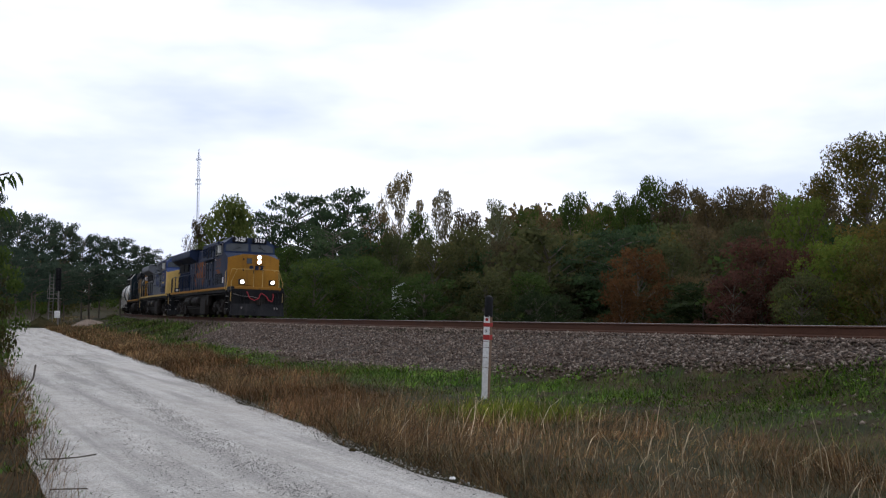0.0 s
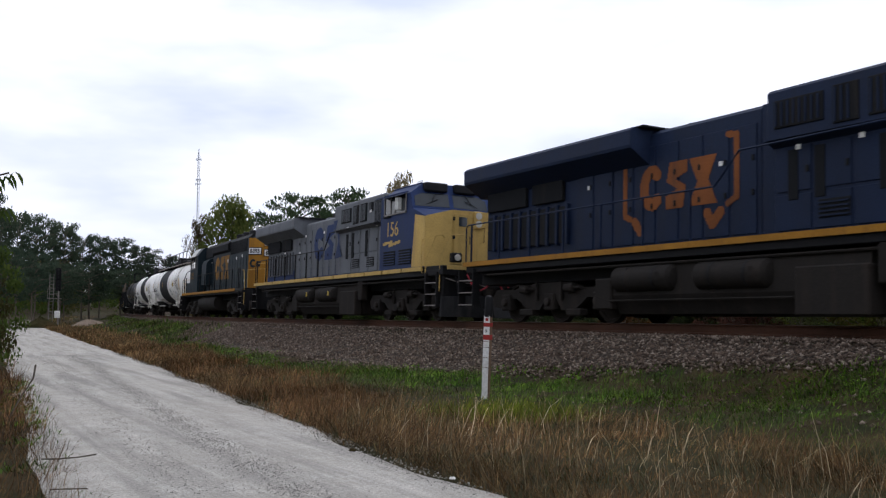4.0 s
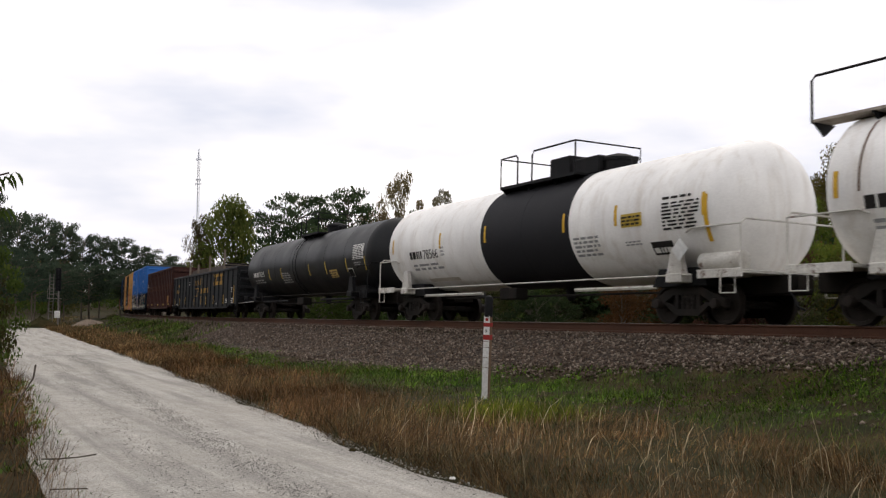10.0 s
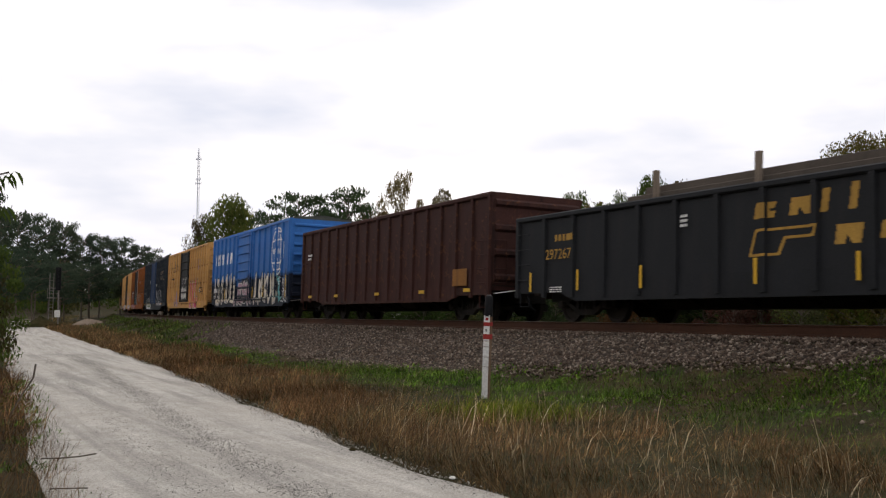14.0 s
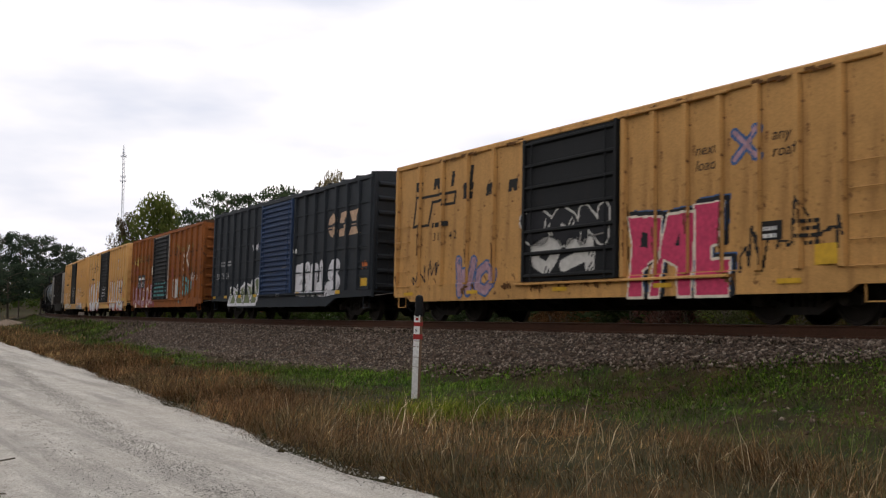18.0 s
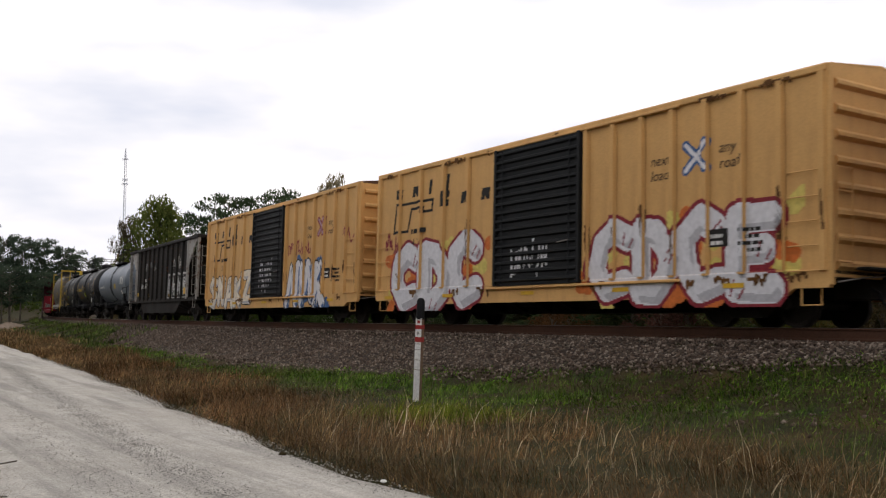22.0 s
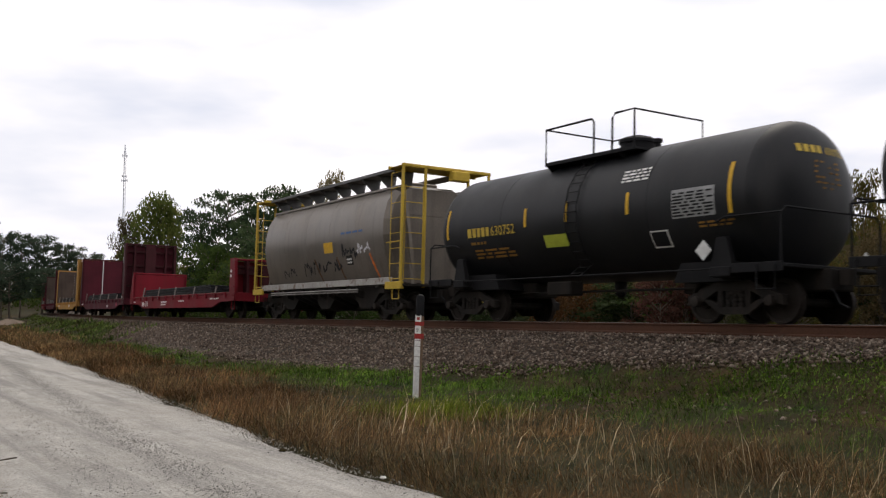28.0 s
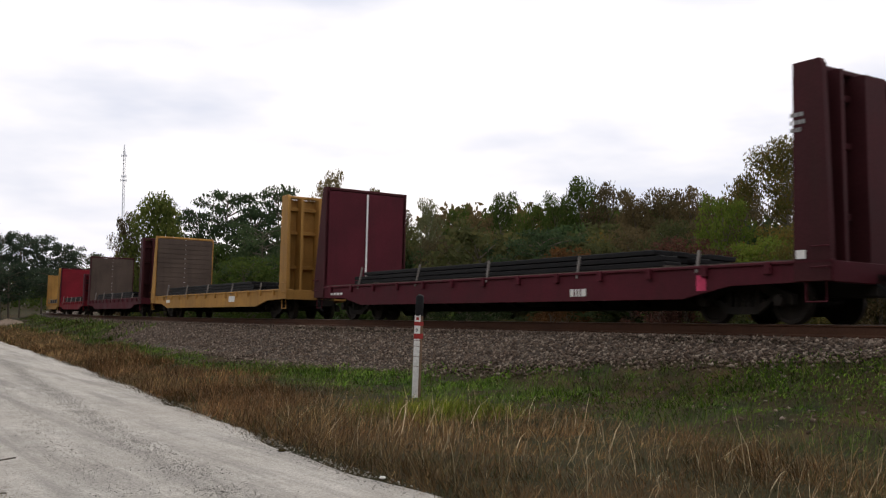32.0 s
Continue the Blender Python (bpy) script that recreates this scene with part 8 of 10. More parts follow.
    for k in range(8):
        d = part("hood_door", door_me, hood, ob, at=(-6.0 + 0.76 * k, 0, 0))
        part("door_latch", Mesh().box(0.58, 0.64, -0.97, -0.94, 2.6, 2.72, 0.005).box(0.58, 0.64, -0.97, -0.94, 3.3, 3.42, 0.005), BLACK, d)
    # radiator section with slatted intakes under the wings
    for k in range(9):
        part("intake_slat", Mesh().box(-10.2 + 0.44 * k, -9.93 + 0.44 * k, -0.99, -0.91, zd + 0.35, 3.0, 0.01), GRILLE, ob)
        part("intake_rib", Mesh().box(-9.90 + 0.44 * k, -9.80 + 0.44 * k, -1.02, -0.91, zd + 0.3, 3.05, 0.01), hood, ob)
    part("radiator_screen", Mesh().box(-10.2, -8.2, -1.02, -0.9, 3.15, 3.75, 0.01).box(-7.9, -6.5, -1.02, -0.9, 3.15, 3.75, 0.01), GRILLE, ob)
    wing_x1 = -3.2 if not grey_scheme else -4.6
    part("radiator_wing", Mesh().prism([(-0.92, 3.62), (-1.50, 3.98), (-1.52, 4.05), (-1.52, 4.38), (-1.42, 4.46), (1.42, 4.46), (1.52, 4.38), (1.52, 4.05), (0.92, 3.62)], "x", -10.75, wing_x1), hood, ob, "overhanging radiator wing")
    boxes("radiator_vent", [(-10.5, wing_x1 + 0.2, -1.3, 1.3, 4.45, 4.50)], GRILLE, ob)
    # roof details
    part("exhaust_duct", Mesh().prism([(-2.5, 4.20), (-2.4, 4.52), (-1.4, 4.45), (-1.2, 4.20)], "y", -0.5, 0.5), BLACK, ob)
    for k in range(4):
        part("horn", Mesh().lathe([(0, 0.03), (0.25, 0.04), (0.38, 0.10), (0.4, 0.10)], 10, "x", (-0.9 + 0.2 * k, -0.25 + 0.12 * k, 4.42)), BLACK, ob, smooth=True)
    boxes("hood_step", [(-1.2, 0.0, -0.8, 0.8, 4.2, 4.32), (-3.0, -2.6, -0.6, 0.6, 4.2, 4.36)], hood, ob, c=0.03)
    # grilles of the alternator cab
    pa = -1.35
    for x0, x1, z0, z1 in ((0.85 if not grey_scheme else 0.95, 2.0, 3.72, 4.26), (2.2, 2.75, 3.60, 4.30), (2.95, 3.6, 3.62, 4.30), (3.8, 4.2, 3.95, 4.28), (4.35, 5.05, 3.45, 4.30)):
        g = part("intake_grille", Mesh().box(x0, x1, pa - 0.02, pa + 0.02, z0, z1, 0.01), GRILLE, ob)
        for k in range(int((x1 - x0) / 0.14)):
            part("louvre", Mesh().box(x0 + 0.05 + 0.14 * k, x0 + 0.08 + 0.14 * k, pa - 0.045, pa - 0.02, z0 + 0.04, z1 - 0.04), hood, g)
    for k in range(5):
        part("hood_door", Mesh().box(0.72 + 0.89 * k, 1.53 + 0.89 * k, -1.145, -1.11, 2.52, 3.38, 0.01), hood, ob)
        part("lower_door", Mesh().box(0.72 + 0.89 * k, 1.53 + 0.89 * k, -1.145, -1.11, zd + 0.08, 2.46, 0.01), hood, ob)
        part("door_latch", Mesh().box(1.42 + 0.89 * k, 1.49 + 0.89 * k, -1.17, -1.14, 2.85, 2.98, 0.005), BLACK, ob)
    for x in (1.0, 1.62, 3.0):
        part("dark_grille", Mesh().box(x, x + 0.24, -1.16, -1.13, 2.35, 3.32, 0.01), GRILLE, ob)
    for x in (1.7, 3.2):
        g = part("louvre_panel", Mesh().box(x, x + 0.7, -1.16, -1.12, 1.95, 2.3, 0.01), GRILLE, ob)
        for k in range(4):
            part("louvre", Mesh().box(x + 0.03, x + 0.67, -1.185, -1.15, 1.98 + 0.08 * k, 2.01 + 0.08 * k), hood, g)
    # cab: side, roof and sloped front
    part("cab", Mesh().box(5.2, 7.85, -1.46, 1.46, zd, 3.73), cab, ob, "cab with sloping windscreen")
    ring6 = [(-1.46, 3.72), (-1.46, 4.22), (-0.95, 4.60), (0.95, 4.60), (1.46, 4.22), (1.46, 3.72)]
    slope = lambda z: 7.85 - 0.36 * (z - 3.72)
    part("cab_top", Mesh().add([(5.2, y, z) for y, z in ring6] + [(slope(z), y, z) for y, z in ring6], [(k, (k + 1) % 6, 6 + (k + 1) % 6, 6 + k) for k in range(6)] + [tuple(range(6))[::-1], tuple(range(6, 12))]), cab, ob)
    part("roof_edge", Mesh().tube([(5.2, -0.97, 4.61), (7.5, -0.97, 4.61)], 0.02, 5).tube([(5.2, 0.97, 4.61), (7.5, 0.97, 4.61)], 0.02, 5), cab, ob)
    hood_top = [(7.83, -1.46, zd), (8.88, -1.46, zd), (8.88, -1.46, 3.33), (7.83, -1.46, 3.70), (7.83, 1.46, zd), (8.88, 1.46, zd), (8.88, 1.46, 3.33), (7.83, 1.46, 3.70), (9.27, -0.72, 3.52), (9.27, 0.72, 3.52), (9.27, -0.72, zd), (9.27, 0.72, zd)]
    part("nose_top", Mesh().add(hood_top, [(0, 1, 2, 3), (5, 4, 7, 6), (3, 2, 8), (3, 8, 9, 7), (7, 9, 6), (1, 10, 8, 2), (11, 5, 6, 9), (10, 11, 9, 8), (0, 4, 5, 11, 10, 1)]), cab, ob)
    rim = [(8.89, -1.468, 3.34), (9.30, -0.73, 3.54), (9.30, 0.73, 3.54), (8.89, 1.468, 3.34)]
    part("nose", Mesh().add([(x, y, zd + 0.01) for x, y, z in rim] + rim + [(x - 0.05, y * 0.985, zd + 0.01) for x, y, z in rim] + [(x - 0.05, y * 0.985, z) for x, y, z in rim], [(0, 1, 5, 4), (1, 2, 6, 5), (2, 3, 7, 6), (9, 8, 12, 13), (10, 9, 13, 14), (11, 10, 14, 15), (4, 5, 13, 12), (5, 6, 14, 13), (6, 7, 15, 14), (0, 4, 12, 8), (3, 11, 15, 7)]), nose, ob, "yellow nose front")
    if grey_scheme:
        part("nose_side", Mesh().prism([(8.88, zd + 0.02), (8.88, 3.32), (8.1, 3.45), (7.9, zd + 0.02)], "y", -1.475, -1.455), nose, ob)
    part("nose_door", Mesh().box(9.30, 9.335, -0.66, -0.02, zd + 0.1, 3.42, 0.01), nose, ob)
    part("nose_window", Mesh().box(9.33, 9.345, -0.50, -0.20, 3.02, 3.32, 0.03), WINDOW, ob)
    for z in (2.0, 2.6, 3.2):
        part("door_hinge", Mesh().box(9.30, 9.35, -0.70, -0.63, z, z + 0.12, 0.01), BLACK, ob)
    for y, za, zb in ((0.42, 2.55, 3.02), (-0.10, 2.45, 2.72)):
        part("nose_grab", Mesh().tube([(9.30, y, za), (9.36, y, za + 0.02), (9.36, y, zb - 0.02), (9.30, y, zb)], 0.014, 5), BLACK, ob)
    # windows
    for y, s in ((-1.47, -1), (1.47, 1)):
        box_y = lambda d: (min(y, y + s * d), max(y, y + s * d))
        w = part("side_window", Mesh().box(5.62, 7.36, *box_y(0.012), 3.62, 4.20, 0.01), WINDOW, ob)
        fr = Mesh()
        for x0, x1, z0, z1 in ((5.56, 5.62, 3.58, 4.24), (6.10, 6.15, 3.60, 4.22), (6.48, 6.53, 3.60, 4.22), (7.34, 7.40, 3.58, 4.24), (5.56, 7.40, 3.58, 3.63)):
            fr.box(x0, x1, *box_y(0.035), z0, z1, 0.005)
        part("window_frame", fr, STEEL, w, "worn bare metal window frame")
        part("sun_shade", Mesh().prism([(y - s * 0.05, 4.27), (y + s * 0.34, 4.16), (y + s * 0.34, 4.19), (y - s * 0.05, 4.31)], "x", 5.5, 7.45), cab, ob)
        part("mirror", Mesh().box(6.78, 7.0, *box_y(0.16), 3.70, 4.12, 0.01), WHITE, ob)
        part("arm_rest", Mesh().box(5.6, 6.1, *box_y(0.08), 3.52, 3.57, 0.01), BLACK, ob)
    for s in (-1, 1):
        ys = [s * 0.08, s * 1.36, s * 1.34, s * 1.05, s * 0.08]
        zs = [3.80, 3.78, 4.12, 4.24, 4.26]
        n5 = 5
        face = [(slope(z) + 0.012, yy, z) for yy, z in zip(ys, zs)] + [(slope(z) - 0.03, yy, z) for yy, z in zip(ys, zs)]
        loop = tuple(range(n5)) if s > 0 else tuple(range(n5))[::-1]
        part("windscreen", Mesh().add(face, [loop, tuple(n5 + k for k in loop)[::-1]] + [(k, (k + 1) % n5, n5 + (k + 1) % n5, n5 + k) for k in range(n5)]), WINDOW, ob)
        part("wiper", Mesh().tube([(slope(4.24) + 0.05, s * 0.55, 4.25), (slope(3.95) + 0.05, s * 0.75, 3.95)], 0.012, 4).tube([(slope(4.05) + 0.05, s * 0.5, 4.05), (slope(3.86) + 0.05, s * 0.95, 3.86)], 0.012, 4), BLACK, ob)
        # number boards over the windscreens
        nb = part("number_board", Mesh().box(7.45, 7.80, s * 0.56 - 0.42, s * 0.56 + 0.42, 4.31, 4.61, 0.04), BLACK, ob)
        if number:
            me = letters(number, 0.30, WHITE, offset=0.012)
            w = max(v.co.x for v in me.vertices)
            tx = part("lettering", me, WHITE, nb)
            tx.location, tx.rotation_euler = (7.806, s * 0.56 - w / 2, 4.36), (0, 0, radians(90))
    # lamps
    lamp = LAMP if glow else LENS
    part("headlight_housing", Mesh().box(9.30, 9.38, 0.04, 0.36, 2.96, 3.54, 0.03), nose, ob)
    for z in (3.39, 3.13):
        part("headlight", Mesh().lathe([(9.37, 0.11), (9.40, 0.115), (9.41, 0.02)], 14, "x", (0, 0.20, z)), lamp, ob, smooth=True)
    for y in (-0.85, 0.85):
        hs = part("ditch_light_housing", Mesh().box(9.75, 9.98, y - 0.17, y + 0.17, 1.82, 2.12, 0.03), BLACK, ob)
        part("ditch_light", Mesh().lathe([(9.97, 0.10), (10.0, 0.105), (10.01, 0.02)], 14, "x", (0, y, 1.97)), lamp, hs, smooth=True)
    # front platform, steps, pilot and plough
    boxes("front_platform", [(8.9, 10.15, -1.45, 1.45, 1.42, zd)], BLACK, ob)
    boxes("front_stripe", [(10.15, 10.19, -1.3, 1.3, 1.56, zd)], sill, ob)
    for x, s in ((9.5, 1), (-10.5, -1)):
        for y in (-1.42, 1.42):
            st = part("step_side", Mesh().box(x - 0.42, x - 0.38, y - 0.12, y + 0.12, 0.42, 1.5), BLACK, ob)
            part("step_side", Mesh().box(x + 0.38, x + 0.42, y - 0.12, y + 0.12, 0.42, 1.5), BLACK, ob)
            for z in (0.45, 0.80, 1.15):
                part("step", Mesh().box(x - 0.38, x + 0.38, y - 0.12, y + 0.12, z, z + 0.03), STEEL, st)
    part("pilot", Mesh().box(9.95, 10.12, -1.4, 1.4, 0.55, 1.45, 0.03), BLACK, ob)
    part("snow_plough", Mesh().add([(10.15, -1.45, 0.75), (10.65, 0, 0.80), (10.15, 1.45, 0.75), (10.25, -1.5, 0.12), (10.9, 0, 0.12), (10.25, 1.5, 0.12), (10.08, -1.45, 0.75), (10.08, 1.45, 0.75), (10.08, -1.5, 0.12), (10.08, 1.5, 0.12)], [(0, 3, 4, 1), (1, 4, 5, 2), (6, 7, 9, 8), (0, 6, 8, 3), (2, 5, 9, 7), (0, 1, 2, 7, 6), (3, 8, 9, 5, 4)]), paint("scuffed_plough_paint", (0.011, 0.011, 0.012), 0.6, 0.8, (0.04, 0.037, 0.035)), ob)
    ends_gear(ob, 10.5)
    for pts in ([(10.18, -0.62, 1.45), (10.34, -0.48, 1.08), (10.36, -0.22, 0.96), (10.34, 0.02, 1.08), (10.24, 0.14, 1.36)], [(10.24, 0.18, 1.38), (10.34, 0.42, 1.22), (10.36, 0.58, 0.98), (10.34, 0.78, 0.92), (10.22, 0.86, 1.20), (10.16, 0.84, 1.45)]):
        part("hose", Mesh().tube(pts, 0.026, 6), RED_HOSE, ob, "hanging red hose")
    for y in (-1.0, -0.8, 0.98, 1.12):
        part("hose", Mesh().tube([(10.15, y, 1.40), (10.30, y, 1.10), (10.32, y * 0.96, 0.72), (10.40, y * 0.92, 0.55)], 0.024, 6), BLACK, ob)
        part("hose_end", Mesh().lathe([(0.0, 0.02), (0.02, 0.045), (0.10, 0.045), (0.12, 0.02)], 8, "z", (10.41, y * 0.92, 0.48)), STEEL, ob)
    part("coupler_pocket", Mesh().box(10.10, 10.22, -0.42, 0.42, 0.60, 1.12, 0.03), GRIME, ob)
    part("uncoupling_lever", Mesh().tube([(10.2, -1.35, 1.30), (10.24, -0.9, 1.18), (10.24, -0.3, 1.16), (10.2, 0.1, 1.08)], 0.016, 5), STEEL, ob)
    # handrails
    hm = PALE_GOLD if not grey_scheme else BLACK
    zr = lambda x: 2.78 if x < -0.4 else 3.42
    xs = np.arange(-10.3, 0.2, 1.5)
    rail_with_posts(ob, [(-10.6, -1.48, zd), (-10.6, -1.48, 2.70), (-10.5, -1.48, 2.78), (-0.6, -1.48, 2.78), (0.1, -1.50, 3.42), (5.0, -1.50, 3.46)], xs, -1.48, zd, zr, LOCO_BLUE if not grey_scheme else BLACK)
    for s in (-1, 1):
        part("handrail", Mesh().tube([(8.98, s * 1.47, 0.9), (8.98, s * 1.47, 1.9), (9.36, s * 1.30, 2.68), (9.48, s * 1.15, 2.70), (9.42, s * 1.05, 2.62)], 0.022, 6), PALE_GOLD, ob)
        part("handrail", Mesh().tube([(9.95, s * 1.44, 0.9), (9.95, s * 1.44, 1.95), (10.1, s * 1.15, 2.66), (10.12, s * 0.25, 2.68), (10.12, s * 0.25, zd)], 0.022, 6), PALE_GOLD, ob)
        part("handrail", Mesh().tube([(-10.65, s * 1.4, zd), (-10.65, s * 1.4, 2.7), (-10.65, s * 0.5, 2.8), (-10.65, s * 0.5, zd)], 0.022, 6), PALE_GOLD, ob)
        part("grab_iron", Mesh().tube([(8.80, s * 1.49, 1.5), (8.80, s * 1.54, 1.6), (8.80, s * 1.54, 2.5), (8.80, s * 1.49, 2.6)], 0.018, 5), PALE_GOLD, ob)
    for k in range(3):
        part("antenna", Mesh().tube([(6.2 + 0.25 * k, -0.5 + 0.3 * k, 4.58), (6.2 + 0.25 * k, -0.5 + 0.3 * k, 4.78)], 0.02, 5), WHITE, ob)
    part("roof_rail", Mesh().tube([(7.0, -0.9, 4.60), (7.0, -0.9, 4.70), (7.35, -0.9, 4.70), (7.35, -0.9, 4.60)], 0.018, 5), WHITE, ob)
    boxes("cab_ac_unit", [(5.4, 6.3, -0.6, 0.6, 4.58, 4.68)], hood, ob, c=0.03)
    join_train(ob, q, 6.65)
    return ob


L_SIDE = lambda x, z: -0.95 if x < 0.62 else (-1.355 if z > 3.5 and x < 5.2 else -1.15 if x < 5.2 else -1.464)
loco_a = wide_cab_loco("dark blue diesel locomotive with a golden nose and lit headlights", 149.3, LOCO_BLUE, LOCO_BLUE, LOCO_GOLD, LOCO_GOLD, "3129", True, False)
text_on(loco_a, "3129", 5.72, 2.90, 0.70, LOGO_ORANGE, lambda x, z: -1.462, label="faded orange number")
raster(loco_a, "emblem", 5.6, 7.3, 2.4, 2.85, 0.03, [(LOGO_ORANGE, [[(5.8, 2.72), (6.6, 2.72), (6.2, 2.58), (7.0, 2.58)]], 0.05)], lambda x, z: -1.462, "orange flash shape")
worn_trio(loco_a, -3.5, 2.55, 2.35, 1.05, LOGO_ORANGE, L_SIDE, "worn orange crescent, ribbon and hourglass shapes")
raster(loco_a, "emblem", -4.3, 0.0, 2.0, 4.1, 0.03, [(LOGO_ORANGE, [[(-3.85, 3.75), (-4.05, 3.7), (-4.05, 2.5), (-3.85, 2.42)], [(-0.75, 3.95), (-0.5, 3.9), (-0.5, 2.62), (-0.75, 2.5)]], 0.07), (LOGO_ORANGE, [[(-3.7, 2.35), (-3.5, 2.1)], [(-1.35, 2.35), (-1.2, 2.1), (-0.95, 2.35)]], 0.11)], L_SIDE, "worn orange brackets")
patch(loco_a, "placard", 7.60, 7.95, 1.95, 2.25, WHITE, lambda x, z: -1.464)
for x in (5.5, 6.60):
    g = part("louvre_panel", Mesh().box(x, x + 0.95, -1.478, -1.455, 1.9, 2.5, 0.01), GRILLE, loco_a)
    for k in range(6):
        part("louvre", Mesh().box(x + 0.04, x + 0.9, -1.492, -1.47, 1.94 + 0.09 * k, 1.97 + 0.09 * k), LOCO_BLUE, g)
nm = part("emblem", Mesh().lathe([(9.338, 0.02), (9.345, 0.13), (9.35, 0.12)], 14, "x", (0, -0.22, 2.80)).box(9.30, 9.35, 0.0, 0.2, 2.68, 2.92, 0.02).prism([(0.24, 2.68), (0.52, 2.68), (0.42, 2.80), (0.52, 2.92), (0.24, 2.92), (0.34, 2.80)], "x", 9.30, 9.312), LOCO_BLUE, loco_a, "dark blue block shapes")
for x in (-9.0, -5.5, -1.0, 1.2, 2.6, 5.4):
    patch(loco_a, "label_plate", x, x + 0.12, 3.3, 3.4, WHITE, lambda x, z: L_SIDE(x, z) - 0.01)

loco_b = wide_cab_loco("grey and blue diesel locomotive with a yellow sill and nose", 127.05, LOCO_GREY, MID_BLUE, PALE_GOLD, PALE_GOLD, "", False, True)
text_on(loco_b, "156", 5.70, 2.86, 0.72, PALE_GOLD, lambda x, z: -1.462, label="pale yellow number")
raster(loco_b, "emblem", 5.3, 7.2, 2.3, 2.75, 0.03, [(PALE_GOLD, [[(5.5, 2.62), (6.2, 2.66), (6.0, 2.54), (6.9, 2.64)]], 0.05)], lambda x, z: -1.462, "pale yellow flash shape")
B_SIDE = lambda x, z: -0.95 if x < 0.12 else (-1.355 if z > 3.5 else -1.15)
worn_trio(loco_b, -3.35, 2.48, 3.75, 1.42, MID_BLUE, B_SIDE, "large dark blue crescent, ribbon and hourglass shapes")
for x in (5.55, 6.85):
    g = part("louvre_panel", Mesh().box(x, x + 1.0, -1.478, -1.455, 1.85, 2.35, 0.01), GRILLE, loco_b)
    for k in range(5):
        part("louvre", Mesh().box(x + 0.04, x + 0.95, -1.492, -1.47, 1.89 + 0.09 * k, 1.92 + 0.09 * k), MID_BLUE, g)
for x, z in ((-7.6, 3.2), (-7.6, 3.0), (-7.3, 3.15), (-4.6, 3.6), (-2.2, 3.6), (0.6, 3.45), (1.6, 3.45), (4.0, 3.4), (3.9, 3.9), (-5.4, 2.9)):
    patch(loco_b, "label_plate", x, x + 0.2, z, z + 0.1, WHITE, lambda x, z: L_SIDE(x, z) - 0.012)
part("cab_blue", Mesh().prism([(5.05, 3.38), (5.19, 3.38), (5.19, 1.75), (4.5, 1.75), (4.6, 2.3)], "y", -1.158, -1.148), MID_BLUE, loco_b)

# older road switcher running long hood first
loco_c = thing("diesel_locomotive", "dark blue-green diesel locomotive with a golden hood end, running backwards", "locomotive", "locomotives of the train")
zd = 1.56
boxes("frame", [(-10.0, 8.5, -1.45, 1.45, 1.30, 1.48), (-9.8, 8.4, -0.9, 0.9, 1.0, 1.32)], BLACK, loco_c)
boxes("sill_stripe", [(-9.6, 6.6, s * 1.5 - 0.03, s * 1.5 + 0.03, 1.41, zd) for s in (-1, 1)], LOCO_GOLD, loco_c)
boxes("walkway", [(-9.6, 8.5, -1.48, 1.48, zd - 0.06, zd)], BLACK, loco_c)
boxes("sill_end", [(6.6, 8.5, s * 1.48 - 0.03, s * 1.48 + 0.03, 1.36, zd - 0.07) for s in (-1, 1)], BLACK, loco_c)
part("fuel_tank", Mesh().lathe([(-4.2, 0.1), (-4.15, 0.46), (0.9, 0.46), (0.95, 0.1)], 20, "x", (0, -0.98, 0.84)), GRIME, loco_c, "round grimy fuel tank", smooth=True)
part("fuel_tank", Mesh().box(-4.15, 0.9, -0.9, 1.45, 0.38, 1.28, 0.08), GRIME, loco_c)
part("air_tank", Mesh().lathe([(-2.8, 0.05), (-2.75, 0.17), (0.9, 0.17), (0.95, 0.05)], 14, "x", (0, -1.25, 1.40)), GRIME, loco_c, smooth=True)
loco_truck(loco_c, 6.1)
loco_truck(loco_c, -6.6)
boxes("hood", [(-4.6, 7.0, -0.90, 0.90, zd, 4.40)], LOCO_TEAL, loco_c, c=0.06)
part("hood_crown", Mesh().prism([(-0.90, 4.36), (-0.72, 4.54), (0.72, 4.54), (0.90, 4.36)], "x", -4.6, 7.1), BLACK, loco_c)
part("hood_end", Mesh().prism([(6.98, -0.905), (7.58, -0.32), (7.58, 0.32), (6.98, 0.905)], "z", zd, 4.30), LOCO_GOLD, loco_c, "golden yellow hood end")
part("hood_end_cap", Mesh().add([(6.98, -0.9, 4.30), (7.58, -0.32, 4.30), (7.58, 0.32, 4.30), (6.98, 0.9, 4.30), (6.98, -0.72, 4.54), (7.3, -0.28, 4.50), (7.3, 0.28, 4.50), (6.98, 0.72, 4.54)], [(0, 1, 5, 4), (1, 2, 6, 5), (2, 3, 7, 6), (4, 5, 6, 7), (0, 4, 7, 3), (3, 2, 1, 0)]), LOCO_TEAL, loco_c)
for x in (6.25, 4.7, 3.2):
    part("radiator_fan", Mesh().lathe([(4.50, 0.74), (4.74, 0.74), (4.77, 0.68), (4.77, 0.05)], 28, "z", (x, 0, 0)), BLACK, loco_c, smooth=True)
part("dynamic_brake_fan", Mesh().lathe([(4.50, 0.55), (4.62, 0.55), (4.63, 0.05)], 20, "z", (0.6, 0, 0)), BLACK, loco_c, smooth=True)
part("exhaust_duct", Mesh().box(-1.6, -0.9, -0.3, 0.3, 4.42, 4.60, 0.04), BLACK, loco_c)
part("radiator_intake", Mesh().box(2.6, 6.6, -0.935, -0.89, 3.62, 4.32, 0.01), GRILLE, loco_c)
